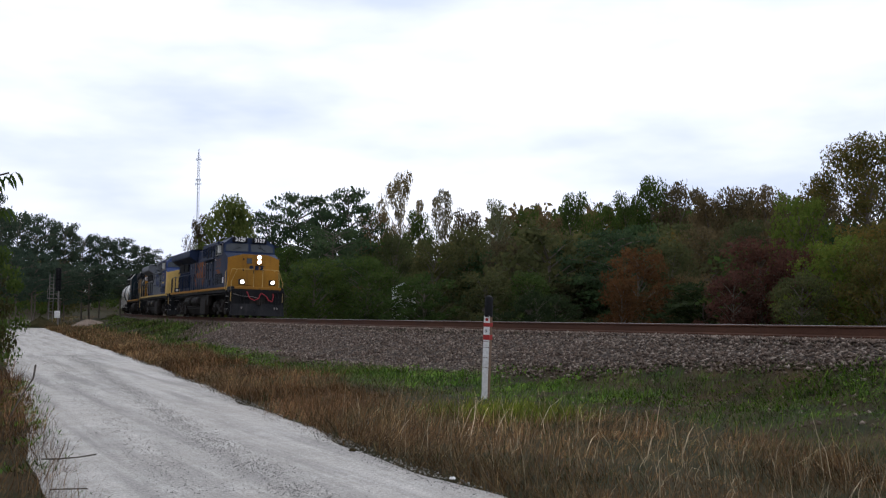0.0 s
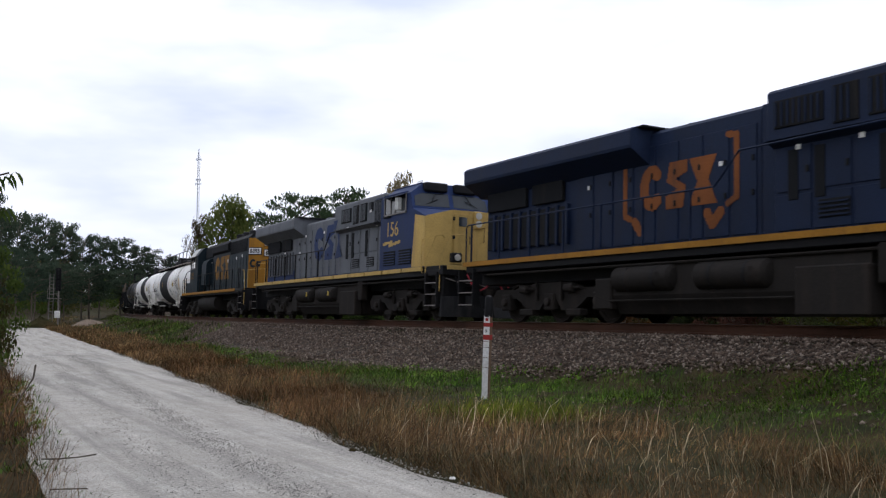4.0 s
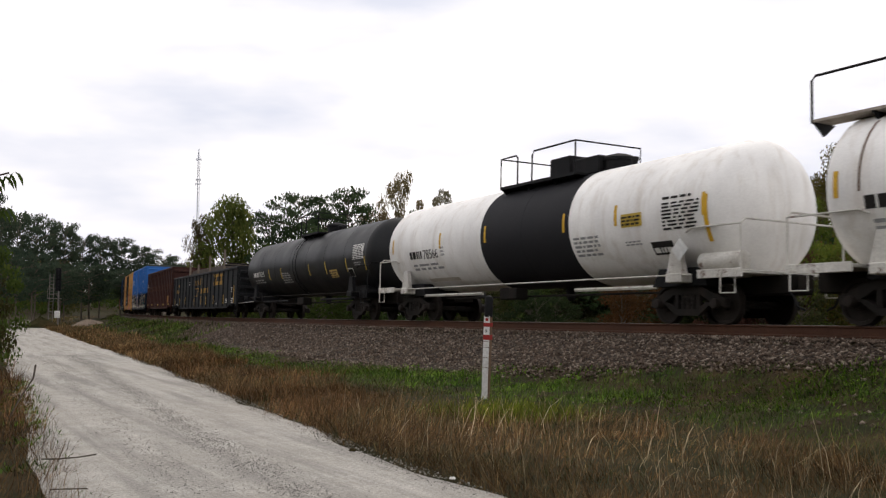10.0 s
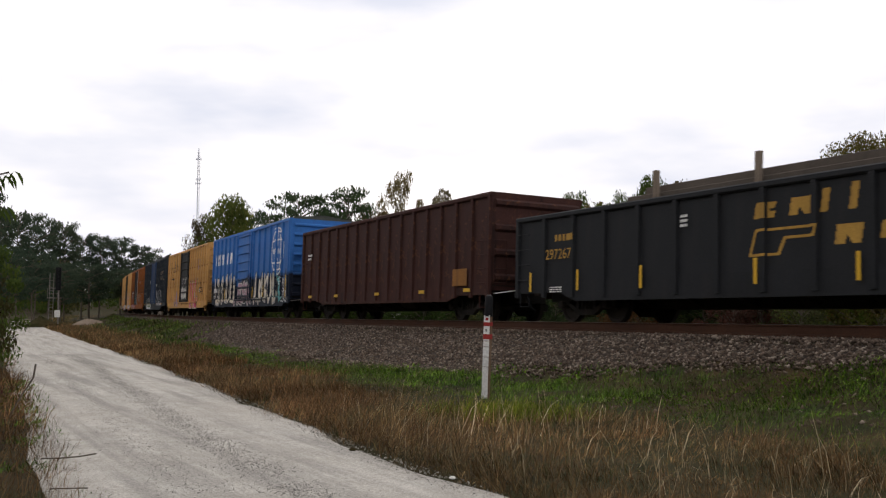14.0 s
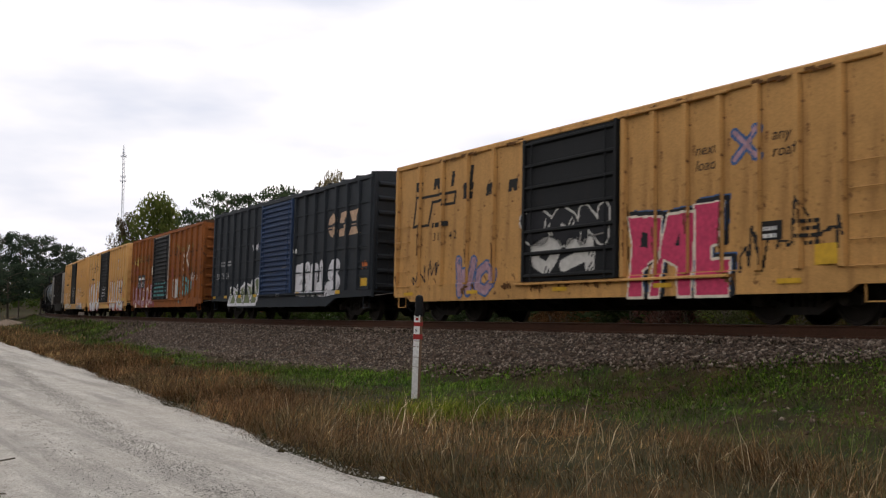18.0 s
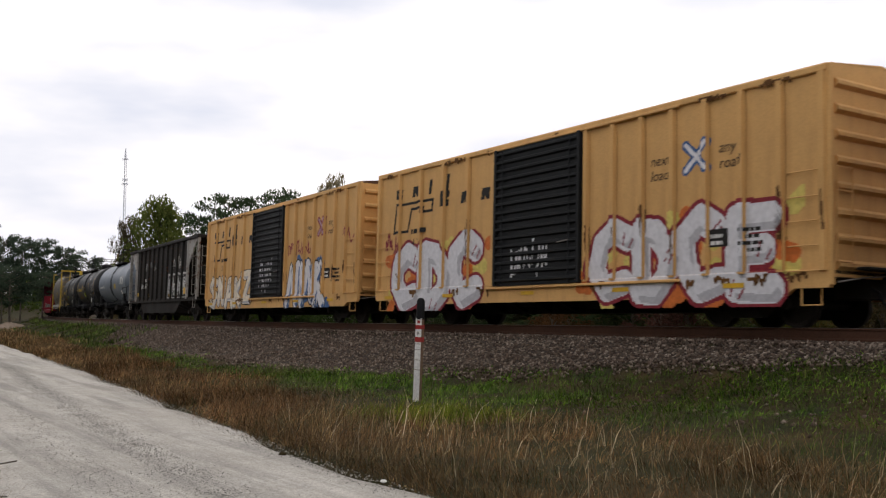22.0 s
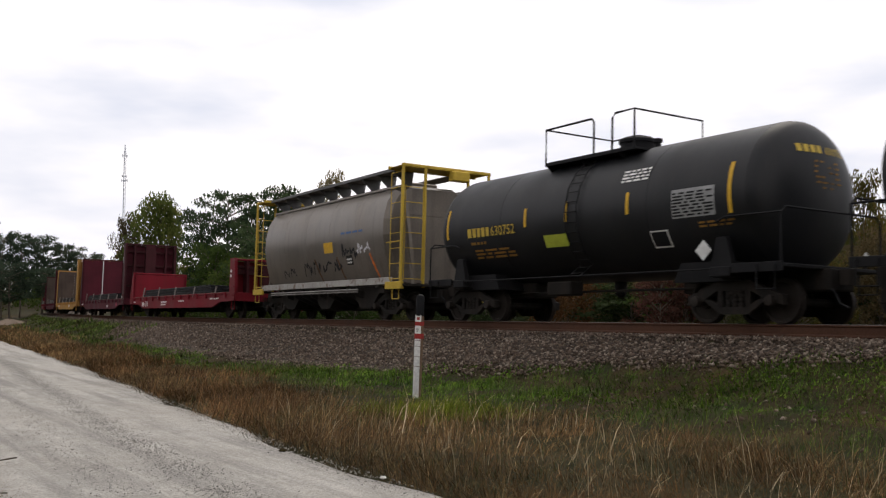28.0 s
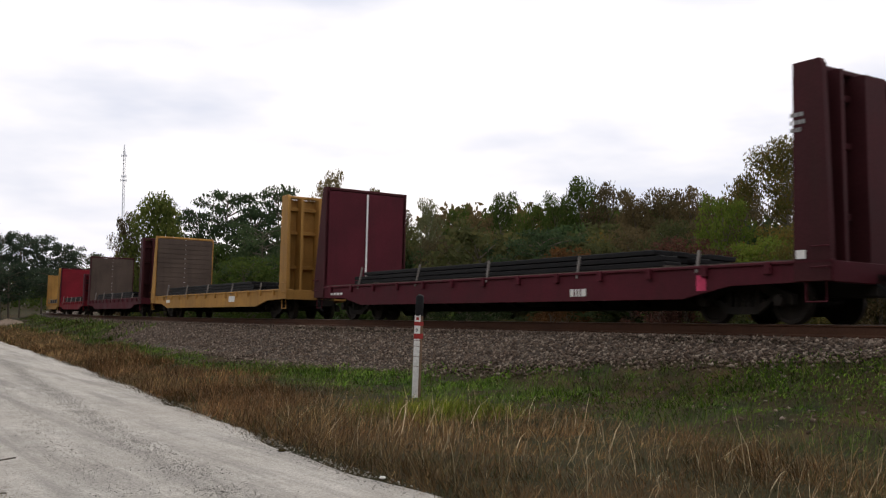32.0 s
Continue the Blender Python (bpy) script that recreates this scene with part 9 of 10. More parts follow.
for k in range(20):
    part("louvre", Mesh().box(2.68 + 0.2 * k, 2.70 + 0.2 * k, -0.945, -0.93, 3.65, 4.29), GRILLE, loco_c)
part("brake_grid_bulge", Mesh().prism([(-0.90, 3.80), (-1.06, 3.92), (-1.06, 4.28), (-0.90, 4.42)], "x", -2.1, 2.4), GRILLE, loco_c)
part("central_air_bulge", Mesh().prism([(-0.90, 2.0), (-1.30, 2.0), (-1.30, 3.25), (-1.22, 3.48), (-1.02, 3.62), (-0.90, 3.64)], "x", -4.0, -2.55), LOCO_TEAL, loco_c, smooth=True)
part("intake_screen", Mesh().box(-4.5, -2.3, -0.97, -0.90, 3.72, 4.34, 0.02), GRILLE, loco_c)
dm = Mesh().box(0.02, 0.62, -0.93, -0.89, zd + 0.12, 3.35, 0.008).data("hood_door", LOCO_TEAL)
for k in range(14):
    d = part("hood_door", dm, LOCO_TEAL, loco_c, at=(-2.9 + 0.68 * k, 0, 0))
# cab and short nose at the rear
wall = Mesh()
for y, wa, wb in ((-1.45, -6.82, -5.32), (1.40, -6.35, -5.75)):
    wall.box(-7.15, -4.6, y, y + 0.05, zd, 3.14).box(-7.15, wa, y, y + 0.05, 3.14, 3.80).box(wb, -4.6, y, y + 0.05, 3.14, 3.80).box(-7.15, -4.6, y, y + 0.05, 3.80, 3.92)
wall.box(-7.15, -7.10, -1.40, 1.40, zd, 3.2).box(-7.15, -7.10, -1.40, 1.40, 3.82, 3.92).box(-7.15, -7.10, -0.25, 0.25, 3.2, 3.82).box(-4.65, -4.6, -1.40, 1.40, zd, 3.92)
part("cab", wall, LOCO_TEAL, loco_c, "open-windowed cab")
part("cab_gable", Mesh().prism([(-1.45, 3.92), (1.45, 3.92), (1.05, 4.42), (-1.05, 4.42)], "x", -4.66, -4.6), LOCO_TEAL, loco_c)
part("cab_gable", Mesh().prism([(-1.45, 3.92), (1.45, 3.92), (1.05, 4.42), (-1.05, 4.42)], "x", -7.15, -7.09), LOCO_TEAL, loco_c)
part("cab_floor", Mesh().box(-7.1, -4.65, -1.4, 1.4, zd + 0.4, zd + 0.45), CABIN, loco_c)
part("control_stand", Mesh().box(-6.1, -5.6, 0.2, 0.6, 2.0, 3.3, 0.03).box(-5.2, -4.7, -0.9, 0.9, 2.0, 3.8, 0.03), CABIN, loco_c)
part("cab_roof", Mesh().prism([(-1.52, 3.88), (-1.10, 4.44), (0, 4.52), (1.10, 4.44), (1.52, 3.88), (1.48, 3.86), (1.06, 4.40), (-1.06, 4.40), (-1.48, 3.86)], "x", -7.25, -5.6), CAB_WHITE, loco_c, "off-white cab roof")
part("cab_roof", Mesh().prism([(-1.50, 3.88), (-1.08, 4.43), (0, 4.51), (1.08, 4.43), (1.50, 3.88), (1.46, 3.86), (1.04, 4.39), (-1.04, 4.39), (-1.46, 3.86)], "x", -5.6, -4.58), LOCO_TEAL, loco_c)
boxes("cab_ac_unit", [(-6.3, -5.3, -0.55, 0.55, 4.48, 4.72)], CAB_WHITE, loco_c, c=0.08)
part("short_nose", Mesh().box(-8.35, -7.12, -0.95, 0.95, zd, 3.22, 0.08), LOCO_TEAL, loco_c)
part("nose_box", Mesh().box(-9.0, -7.2, -1.38, -0.96, zd, 2.25, 0.04), LOCO_TEAL, loco_c)
for y, s in ((-1.455, -1), (1.455, 1)):
    fr = Mesh()
    for x0, x1, z0, z1 in ((-6.84, -6.78, 3.10, 3.84), (-6.12, -6.05, 3.12, 3.82), (-5.36, -5.28, 3.10, 3.84), (-6.84, -5.28, 3.08, 3.14)):
        fr.box(x0, x1, min(y, y + s * 0.04), max(y, y + s * 0.04), z0, z1, 0.005)
    part("window_frame", fr, STEEL, loco_c)
    part("sun_shade", Mesh().prism([(y, 3.90), (y + s * 0.36, 3.78), (y + s * 0.36, 3.81), (y, 3.94)], "x", -7.0, -5.3), CAB_WHITE, loco_c)
text_on(loco_c, "8395", -6.95, 2.45, 0.62, LOGO_GOLD, lambda x, z: -1.452, label="gold number")
# emblem, number boards, lamps
worn_trio(loco_c, -1.5, 2.25, 3.75, 1.38, LOGO_GOLD, lambda x, z: -0.934, "large worn gold crescent, ribbon and hourglass shapes")
for y0, an in ((-0.72, -45.7), (0.05, 0)):
    nb = part("number_board", Mesh().box(-0.03, 0.022, -0.42, 0.42, -0.20, 0.20, 0.03), BLACK, loco_c)
    part("number_plate", Mesh().box(0.02, 0.032, -0.37, 0.37, -0.155, 0.155, 0.03), WHITE, nb)
    nb.location = (7.30, -0.64, 3.58) if an else (7.60, 0.06, 3.50)
    nb.scale = (1, 1, 1) if an else (1, 0.72, 1)
    nb.rotation_euler = (0, 0, radians(an))
    me = letters("8395", 0.30, INK, offset=0.012)
    w = max(v.co.x for v in me.vertices)
    t = part("lettering", me, INK, nb)
    t.location, t.rotation_euler = (0.036, -w / 2, -0.10), (0, 0, radians(90))
hl = part("headlight_housing", Mesh().box(7.56, 7.63, -0.27, 0.27, 3.83, 4.05, 0.04), LOCO_GOLD, loco_c)
for y in (-0.14, 0.14):
    part("headlight", Mesh().lathe([(7.63, 0.09), (7.66, 0.09), (7.665, 0.02)], 12, "x", (0, y, 3.94)), LENS, hl, smooth=True)
for k, pts in enumerate((arc(0.0, 0.0, 0.16, 0.17, 50, 310), [(-0.08, -0.14), (-0.02, 0.14)])):
    em = part("emblem", Mesh().tube([(0.0, a, b) for a, b in pts], 0.07 if k == 0 else 0.12, 6), LOCO_TEAL, loco_c, "dark worn emblem shape")
    em.scale = (0.12, 1, 1)
    em.location, em.rotation_euler = ((7.20, -0.70, 2.92), (0, 0, radians(-45.7))) if k == 0 else ((7.47, -0.44, 2.90), (0, 0, radians(-45.7)))
rail_with_posts(loco_c, [(7.6, -1.46, zd), (7.6, -1.46, 2.55), (7.4, -1.46, 2.62), (-4.2, -1.46, 2.62), (-4.4, -1.42, 2.55)], np.arange(-3.6, 7.4, 1.55), -1.46, zd, lambda x: 2.62, BLACK)
rail_with_posts(loco_c, [(-7.4, -1.40, 3.05), (-8.6, -1.42, 2.95), (-9.3, -1.44, 2.5), (-9.9, -1.44, 2.4), (-9.9, -1.44, zd)], [-8.6, -9.3], -1.43, zd, lambda x: 2.6, BLACK)
for x, s in ((8.05, 1), (-9.65, -1)):
    for y in (-1.42, 1.42):
        st = part("step_side", Mesh().box(x - 0.42, x - 0.38, y - 0.12, y + 0.12, 0.40, 1.4), BLACK, loco_c)
        part("step_side", Mesh().box(x + 0.38, x + 0.42, y - 0.12, y + 0.12, 0.40, 1.4), BLACK, loco_c)
        for z in (0.43, 0.76, 1.09):
            part("step", Mesh().box(x - 0.38, x + 0.38, y - 0.12, y + 0.12, z, z + 0.03), STEEL, st)
        part("grab_iron", Mesh().tube([(x + s * 0.42, y, 0.7), (x + s * 0.44, y, 1.9), (x + s * 0.2, y, 2.5), (x - s * 0.1, y, 2.5)], 0.02, 5), PALE_GOLD, loco_c)
    part("pilot", Mesh().box(x + s * 0.45 - 0.06, x + s * 0.45 + 0.06, -1.35, 1.35, 0.45, 1.4, 0.02), BLACK, loco_c)
    for y in (-0.35, 0.35):
        part("handrail", Mesh().tube([(x + s * 0.4, y * 3.6, zd), (x + s * 0.4, y * 3.6, 2.5), (x + s * 0.4, y, 2.6), (x + s * 0.4, y, zd)], 0.02, 5), PALE_GOLD, loco_c)
ends_gear(loco_c, 9.2)
for x, z in ((2.0, 3.2), (4.2, 3.25), (5.6, 3.3), (6.3, 1.95), (-2.7, 3.3)):
    patch(loco_c, "label_plate", x, x + 0.22, z, z + 0.16, WHITE, lambda x, z: -0.96)
join_train(loco_c, 105.45, 6.35)
# ---------- verge: grass, weeds and litter ----------
def blade_mat(name, a, b2, c):
    m, n, l, b = node_mat(name)
    g = n.new("ShaderNodeNewGeometry")
    big, mid = noise_node(n, l, 0.55, 3), noise_node(n, l, 2.6, 3)
    c0 = ramp(n, l, g.outputs["Random Per Island"], [(0.0, tuple(0.95 * v for v in a)), (0.6, tuple(1.15 * v for v in b2)), (0.9, tuple(v for v in c)), (1.0, tuple(1.45 * v for v in c))])
    c1 = mix(n, l, 1.0, c0, ramp(n, l, big, [(0.32, (0.62, 0.66, 0.62)), (0.68, (1.35, 1.28, 1.2))]), "MULTIPLY")
    l.new(mix(n, l, 1.0, c1, ramp(n, l, mid, [(0.3, (0.6, 0.6, 0.6)), (0.7, (1.35, 1.35, 1.35))]), "MULTIPLY"), b.inputs["Base Color"])
    b.inputs["Roughness"].default_value = 0.8
    b.inputs["Specular IOR Level"].default_value = 0.15
    return m


GRASS_GREEN = blade_mat("green_grass", (0.034, 0.066, 0.008), (0.062, 0.116, 0.014), (0.115, 0.175, 0.025))
GRASS_LIME = blade_mat("yellow_green_grass", (0.042, 0.070, 0.004), (0.095, 0.130, 0.009), (0.20, 0.215, 0.020))
GRASS_DULL = blade_mat("dull_green_grass", (0.028, 0.034, 0.010), (0.058, 0.064, 0.020), (0.12, 0.115, 0.045))
GRASS_RED = blade_mat("reddish_dry_grass", (0.050, 0.026, 0.011), (0.115, 0.060, 0.025), (0.235, 0.135, 0.060))
GRASS_TAN = blade_mat("tan_dry_grass", (0.072, 0.043, 0.018), (0.158, 0.097, 0.042), (0.33, 0.225, 0.108))
GRASS_PALE = blade_mat("pale_dry_stalks", (0.32, 0.24, 0.15), (0.50, 0.40, 0.27), (0.70, 0.58, 0.42))
LITTER = blade_mat("dark_stem_litter", (0.014, 0.010, 0.008), (0.030, 0.021, 0.016), (0.075, 0.05, 0.036))
WEED_LEAF = blade_mat("weed_leaves", (0.028, 0.068, 0.006), (0.062, 0.132, 0.011), (0.12, 0.20, 0.020))


def grass(name, count, s_lo, s_hi, lat_fn, tall, wide, mat, seed, keep=None, lean=1.0, near_bias=1.5, tuft=0.72):
    """Many bent blades in one object; lat_fn gives the lateral place from s and a random number."""
    r = np.random.RandomState(seed)
    s = s_hi - (s_hi - s_lo) * r.rand(count) ** near_bias
    lat = lat_fn(s, r.rand(count))
    if keep is not None:
        k = keep(s, lat, r.rand(count))
        s, lat = s[k], lat[k]
    n = len(s)
    a, x, y = np.interp(s, LS, LA), np.interp(s, LS, LX), np.interp(s, LS, LY)
    px, py = x + lat * np.sin(a), y - lat * np.cos(a)
    # half of the blades gather in tufts, the rest grow between
    order = np.argsort(np.floor(px / 0.5) * 1000 + np.floor(py / 0.5) + r.rand(n) * 0.5)
    head = np.empty(n, dtype=int)
    head[order] = order[np.arange(n) // 14 * 14]
    pull = (np.hypot(px - px[head], py - py[head]) < 0.6) & (r.rand(n) < tuft)
    ox, oy = r.normal(0, 0.085, n), r.normal(0, 0.085, n)
    px, py = np.where(pull, px[head] + ox, px), np.where(pull, py[head] + oy, py)
    pz = ground_z(px, py) - 0.02
    h = tall * r.uniform(0.3, 1.15, n) ** 1.2 * np.clip(0.85 + 0.5 * wobble(px, py, 1.5, 21), 0.35, 1.5)
    dist = np.hypot(px, py)
    w = wide * r.uniform(0.4, 1.1, n) * np.clip(dist / 14, 0.6, 3.0)
    swirl = 2.6 * wobble(px, py, 0.8, 22)
    th = np.where(pull & (r.rand(n) < 0.5), np.arctan2(oy, ox) + r.normal(0, 0.5, n), swirl + np.where(pull, r.normal(0, 1.0, n)[head] + r.normal(0, 0.35, n), r.normal(0, 1.3, n)))
    d = np.stack([np.cos(th), np.sin(th), np.zeros(n)], 1)
    th2 = th + r.normal(0, 0.7, n)
    d2 = np.stack([np.cos(th2), np.sin(th2), np.zeros(n)], 1)
    t = np.stack([-np.sin(th + 0.6), np.cos(th + 0.6), np.zeros(n)], 1)
    bend = np.clip(lean * r.gamma(2.0, 0.45, n), 0.05, 2.2)
    tilt = np.where(pull, (np.abs(r.normal(0, 0.45, n)) * min(lean, 1.2))[head], np.abs(r.normal(0, 0.5, n)) * min(lean, 1.2))
    q1, q2, q3 = 0.25 * bend + tilt, 0.7 * bend + tilt, np.minimum(1.25 * bend + tilt, 2.4)
    p0 = np.stack([px, py, pz], 1)
    up = np.array([0, 0, 1.0])
    L = (h / 3)[:, None]
    p1 = p0 + (d * np.sin(q1)[:, None] + up * np.cos(q1)[:, None]) * L
    p2 = p1 + (d * np.sin(q2)[:, None] + up * np.cos(q2)[:, None]) * L
    p3 = p2 + (d2 * np.sin(q3)[:, None] + up * np.cos(q3)[:, None]) * L
    p2[:, 2], p3[:, 2] = np.maximum(p2[:, 2], pz + 0.03), np.maximum(p3[:, 2], pz + 0.025)
    tw = t * w[:, None] * 0.5
    pm = p1 + (p2 - p1) * 0.45
    v = np.stack([p0 - tw, p0 + tw, pm + tw * 0.75, pm - tw * 0.75, p3], 1)
    b = (np.arange(n) * 5)[:, None]
    return tagged(new(name, quick_mesh(name, v, b + np.array([0, 1, 2, 3]), mat, (b + np.array([3, 2, 4]),))), kind="stuff")


edge = lambda s: np.interp(s, ROAD_S, ROAD_R)
left = lambda s: np.interp(s, ROAD_S, ROAD_L)
hill = lambda s, lat, k, seed: np.clip(wobble(s, lat, k, seed), -1.2, 1.2)
# beside the road, reddish and tan; nearer the ballast, green
tagged(grass("dry_red_grass", 150000, -95, 11, lambda s, u: edge(s) - 0.02 - (np.where(s > 0.6, 3.7, 2.6) + 0.9 * hill(s, 0 * s, 0.7, 40)) * u ** 1.1, 0.42, 0.0085, GRASS_RED, 1, lambda s, lat, u: u < 0.9 - 0.65 * (hill(s, lat, 0.9, 4) > 0.3), 1.25), "reddish brown dry grass along the gravel road", "grass")
tagged(grass("tan_grass", 95000, -95, 11, lambda s, u: edge(s) - 0.05 - (edge(s) - toe(s)) * 0.50 * u, 0.44, 0.0075, GRASS_TAN, 2, lambda s, lat, u: (hill(s, lat, 0.9, 5) > 0.1 - 0.75 * (s > -1.5)) | (u < 0.12), 1.1), "tan dry grass on the verge", "grass")
tagged(grass("dull_green_grass", 90000, -95, 11, lambda s, u: toe(s) + (edge(s) - toe(s)) * u ** 0.8, 0.25, 0.010, GRASS_DULL, 3, lambda s, lat, u: u < 0.95 - 0.6 * (lat > edge(s) - 1.8), 1.2), "dull green grass on the verge", "grass")
tagged(grass("green_grass", 105000, -95, 12, lambda s, u: toe(s) - 0.25 + np.maximum(2.6, (edge(s) - toe(s)) * 0.5) * u ** 1.1, 0.21, 0.012, GRASS_GREEN, 4, lambda s, lat, u: (hill(s, lat, 0.9, 8) > np.where(s > -3, -0.75, -0.15)) & (lat > toe(s) + 0.55 * hill(s, lat, 1.4, 9) - 0.1) & (lat < edge(s) - 1.5), 1.2), "fresh green grass below the ballast", "grass")
tagged(grass("green_clumps", 60000, -95, 10, lambda s, u: edge(s) - 4.4 + 3.9 * u, 0.40, 0.008, GRASS_DULL, 14, lambda s, lat, u: (hill(s, lat, 1.2, 18) > 0.45), 1.1), "tufts of green grass among dry grass", "grass")
tagged(grass("post_tuft", 16000, -1.7, 1.2, lambda s, u: 7.1 + 1.9 * u, 0.56, 0.011, GRASS_LIME, 15, lambda s, lat, u: u < np.exp(-((s + 0.2) / 0.85) ** 2 - ((lat - 8.0) / 0.7) ** 2) + 0.05, 1.1, 1.0, 0.9), "long yellow-green grass round the marker post", "grass")
tagged(grass("slope_weeds", 90000, -34, 13, lambda s, u: toe(s) - 0.6 + 3.0 * u ** 1.2, 0.13, 0.026, WEED_LEAF, 5, lambda s, lat, u: (hill(s, lat, 0.85, 12) > np.where(s > 2.0, -0.6, np.where(s > -4, -0.25, 0.35))) & (u < 0.9), 2.0, 1.3), "low green weeds growing over the ballast", "weeds")
tagged(grass("slope_patches", 60000, -30, 13, lambda s, u: toe(s) - 1.5 + 2.9 * u, 0.17, 0.020, WEED_LEAF, 25, lambda s, lat, u: hill(s, lat, 0.75, 41) + 0.55 * hill(s, lat, 2.2, 42) > 0.42 - 0.35 * (s > 1.0) + 0.45 * np.clip(toe(s) - lat, -1, 1.5), 1.6, 1.4), "bright green weeds creeping up the ballast in patches", "weeds")
tagged(grass("pale_stalks", 1100, -14, 9.5, lambda s, u: edge(s) - 0.2 - 3.6 * u, 0.78, 0.009, GRASS_PALE, 6, lambda s, lat, u: s > -1.0, 0.55, 1.3, 0.3), "pale dry seed stalks standing over the grass", "grass")
tagged(grass("bank_grass", 16000, -190, -36, lambda s, u: 2.3 + (edge(s) - 2.3) * u, 0.45, 0.020, GRASS_DULL, 7, None, 0.8, 1.0), "rough grass on the bank where the line curves", "grass")
tagged(grass("bank_green_grass", 12000, -120, -36, lambda s, u: 2.3 + 3.6 * u, 0.36, 0.020, GRASS_GREEN, 17, lambda s, lat, u: hill(s, lat, 0.5, 27) > -0.3, 0.8, 1.0), "green grass on the bank beside the track", "grass")
tagged(grass("bank_tan_grass", 9000, -190, -40, lambda s, u: 5.0 + (edge(s) - 4.9) * u, 0.5, 0.020, GRASS_TAN, 8, None, 0.8, 1.0), "tan grass on the bank where the line curves", "grass")
# the road's other edge
tagged(grass("left_dry_grass", 16000, -60, 9, lambda s, u: left(s) - 0.20 + 2.6 * u ** 0.8, 0.40, 0.006, GRASS_RED, 9, None, 1.0), "reddish dry grass and stems at the road's edge", "grass")
tagged(grass("left_green_grass", 6000, -60, 9, lambda s, u: left(s) + 0.15 + 3.0 * u, 0.30, 0.008, GRASS_DULL, 10, None, 1.0), "green weeds at the road's edge", "grass")
tagged(grass("left_litter", 3600, -14, 10, lambda s, u: left(s) - 0.55 + 1.0 * u, 0.42, 0.006, LITTER, 11, lambda s, lat, u: u < (lat - left(s) + 0.5), 4.0, 1.0, 0.2), "dark fallen stems lying on the road's edge", "plant litter")
tagged(grass("left_weeds", 9000, -12, 10, lambda s, u: left(s) - 0.30 + 1.6 * u, 0.16, 0.022, WEED_LEAF, 16, lambda s, lat, u: hill(s, lat, 1.6, 33) > 0.1, 1.8, 1.0), "low green weeds at the road's edge", "weeds")
tagged(grass("left_red_stems", 5000, -12, 10, lambda s, u: left(s) - 0.10 + 1.4 * u, 0.55, 0.008, GRASS_RED, 18, None, 1.0, 1.0), "reddish dead stems at the road's edge", "grass")
tagged(grass("far_side_grass", 14000, -150, 25, lambda s, u: -2.6 - 9.0 * u, 0.55, 0.014, GRASS_DULL, 12, None, 0.5, 1.2), "rough grass beyond the track", "grass")

# bushes at the road's other edge
for j, (s, lat, h, w, look_of) in enumerate(((1.9, 15.95, 2.2, 1.5, "rust_green"), (-1.5, 16.2, 2.8, 2.0, "olive"), (-6.0, 16.0, 3.0, 2.6, "dark_green"), (-12.0, 15.8, 3.2, 2.8, "olive"), (-20.0, 15.8, 3.8, 3.2, "dark_green"), (-30.0, 16.2, 4.5, 3.8, "dark_green"), (-42.0, 16.8, 6.0, 4.5, "dark_green"), (0.6, 15.5, 0.9, 1.0, "dark_red"), (-3.2, 15.1, 1.0, 1.1, "rust_green"), (-55.0, 17.0, 8.0, 5.0, "dark_green"), (-70.0, 17.5, 9.0, 6.0, "dark_green"))):
    p = line_point(s, lat, 0)
    gz = float(ground_z([p.x], [p.y])[0])
    set_tree(p.x, p.y, gz + h, w, look_of, "bush" if h < 5 else "broad", j * 1.3, j)

for bear, d, top, w, look_of in ((-27.6, 13.0, 1.0, 1.3, "rust_green"), (-26.3, 20.0, 1.5, 1.7, "scrub"), (-27.2, 9.5, 0.2, 0.9, "dark_red"), (-25.3, 30.0, 2.2, 2.4, "green")):
    set_tree(d * math.sin(radians(bear)), d * math.cos(radians(bear)), top, w, look_of, "bush", d, int(d))

# drooping compound leaves that reach into view over the road's edge
SUMAC = leafy("sumac_leaves", (0.02, 0.05, 0.014), (0.045, 0.085, 0.02), (0.16, 0.03, 0.03))
sumac = thing("sumac_branch", "overhanging branch with long drooping green and red leaflets", "branch")
stem = Mesh().tube([(-4.95, 8.9, -0.9), (-4.85, 8.95, 0.6), (-4.62, 9.0, 1.25), (-4.35, 9.05, 1.50), (-4.08, 9.1, 1.58)], 0.009, 6)
stem.tube([(-4.8, 8.95, 0.85), (-4.5, 9.0, 1.18), (-4.22, 9.05, 1.30), (-4.08, 9.06, 1.22)], 0.006, 5)
part("stem", stem, BARK, sumac)
rs = random.Random(21)
for a, b, n in (((-4.45, 9.03, 1.42), (-4.0, 9.1, 1.60), 9), ((-4.45, 9.0, 1.20), (-4.05, 9.06, 1.26), 8), ((-4.8, 8.95, 0.7), (-4.3, 9.0, 1.02), 8)):
    for k in range(n):
        p = Vector(a).lerp(Vector(b), (k + 0.5) / n)
        for s in (-1, 1):
            d = Vector((0.045 * s + 0.02 + rs.uniform(-0.02, 0.02), 0.06 * s, -0.11 - rs.uniform(0, 0.05)))
            w = Vector((0.020, -0.012, 0.006))
            bow = Vector((0.012 * s, 0, 0.018))
            part("leaflet", Mesh().add([p, p + d * 0.3 + w * 0.8 + bow, p + d * 0.65 + w * 0.8 + bow, p + d, p + d * 0.65 - w * 0.8 + bow, p + d * 0.3 - w * 0.8 + bow], [(0, 1, 2, 3, 4, 5)]), SUMAC, sumac)

# ---------- marker post ----------
POST_WHITE = paint("flaking_white_post_paint", (0.78, 0.77, 0.74), 0.75, 0.4, (0.3, 0.24, 0.18))
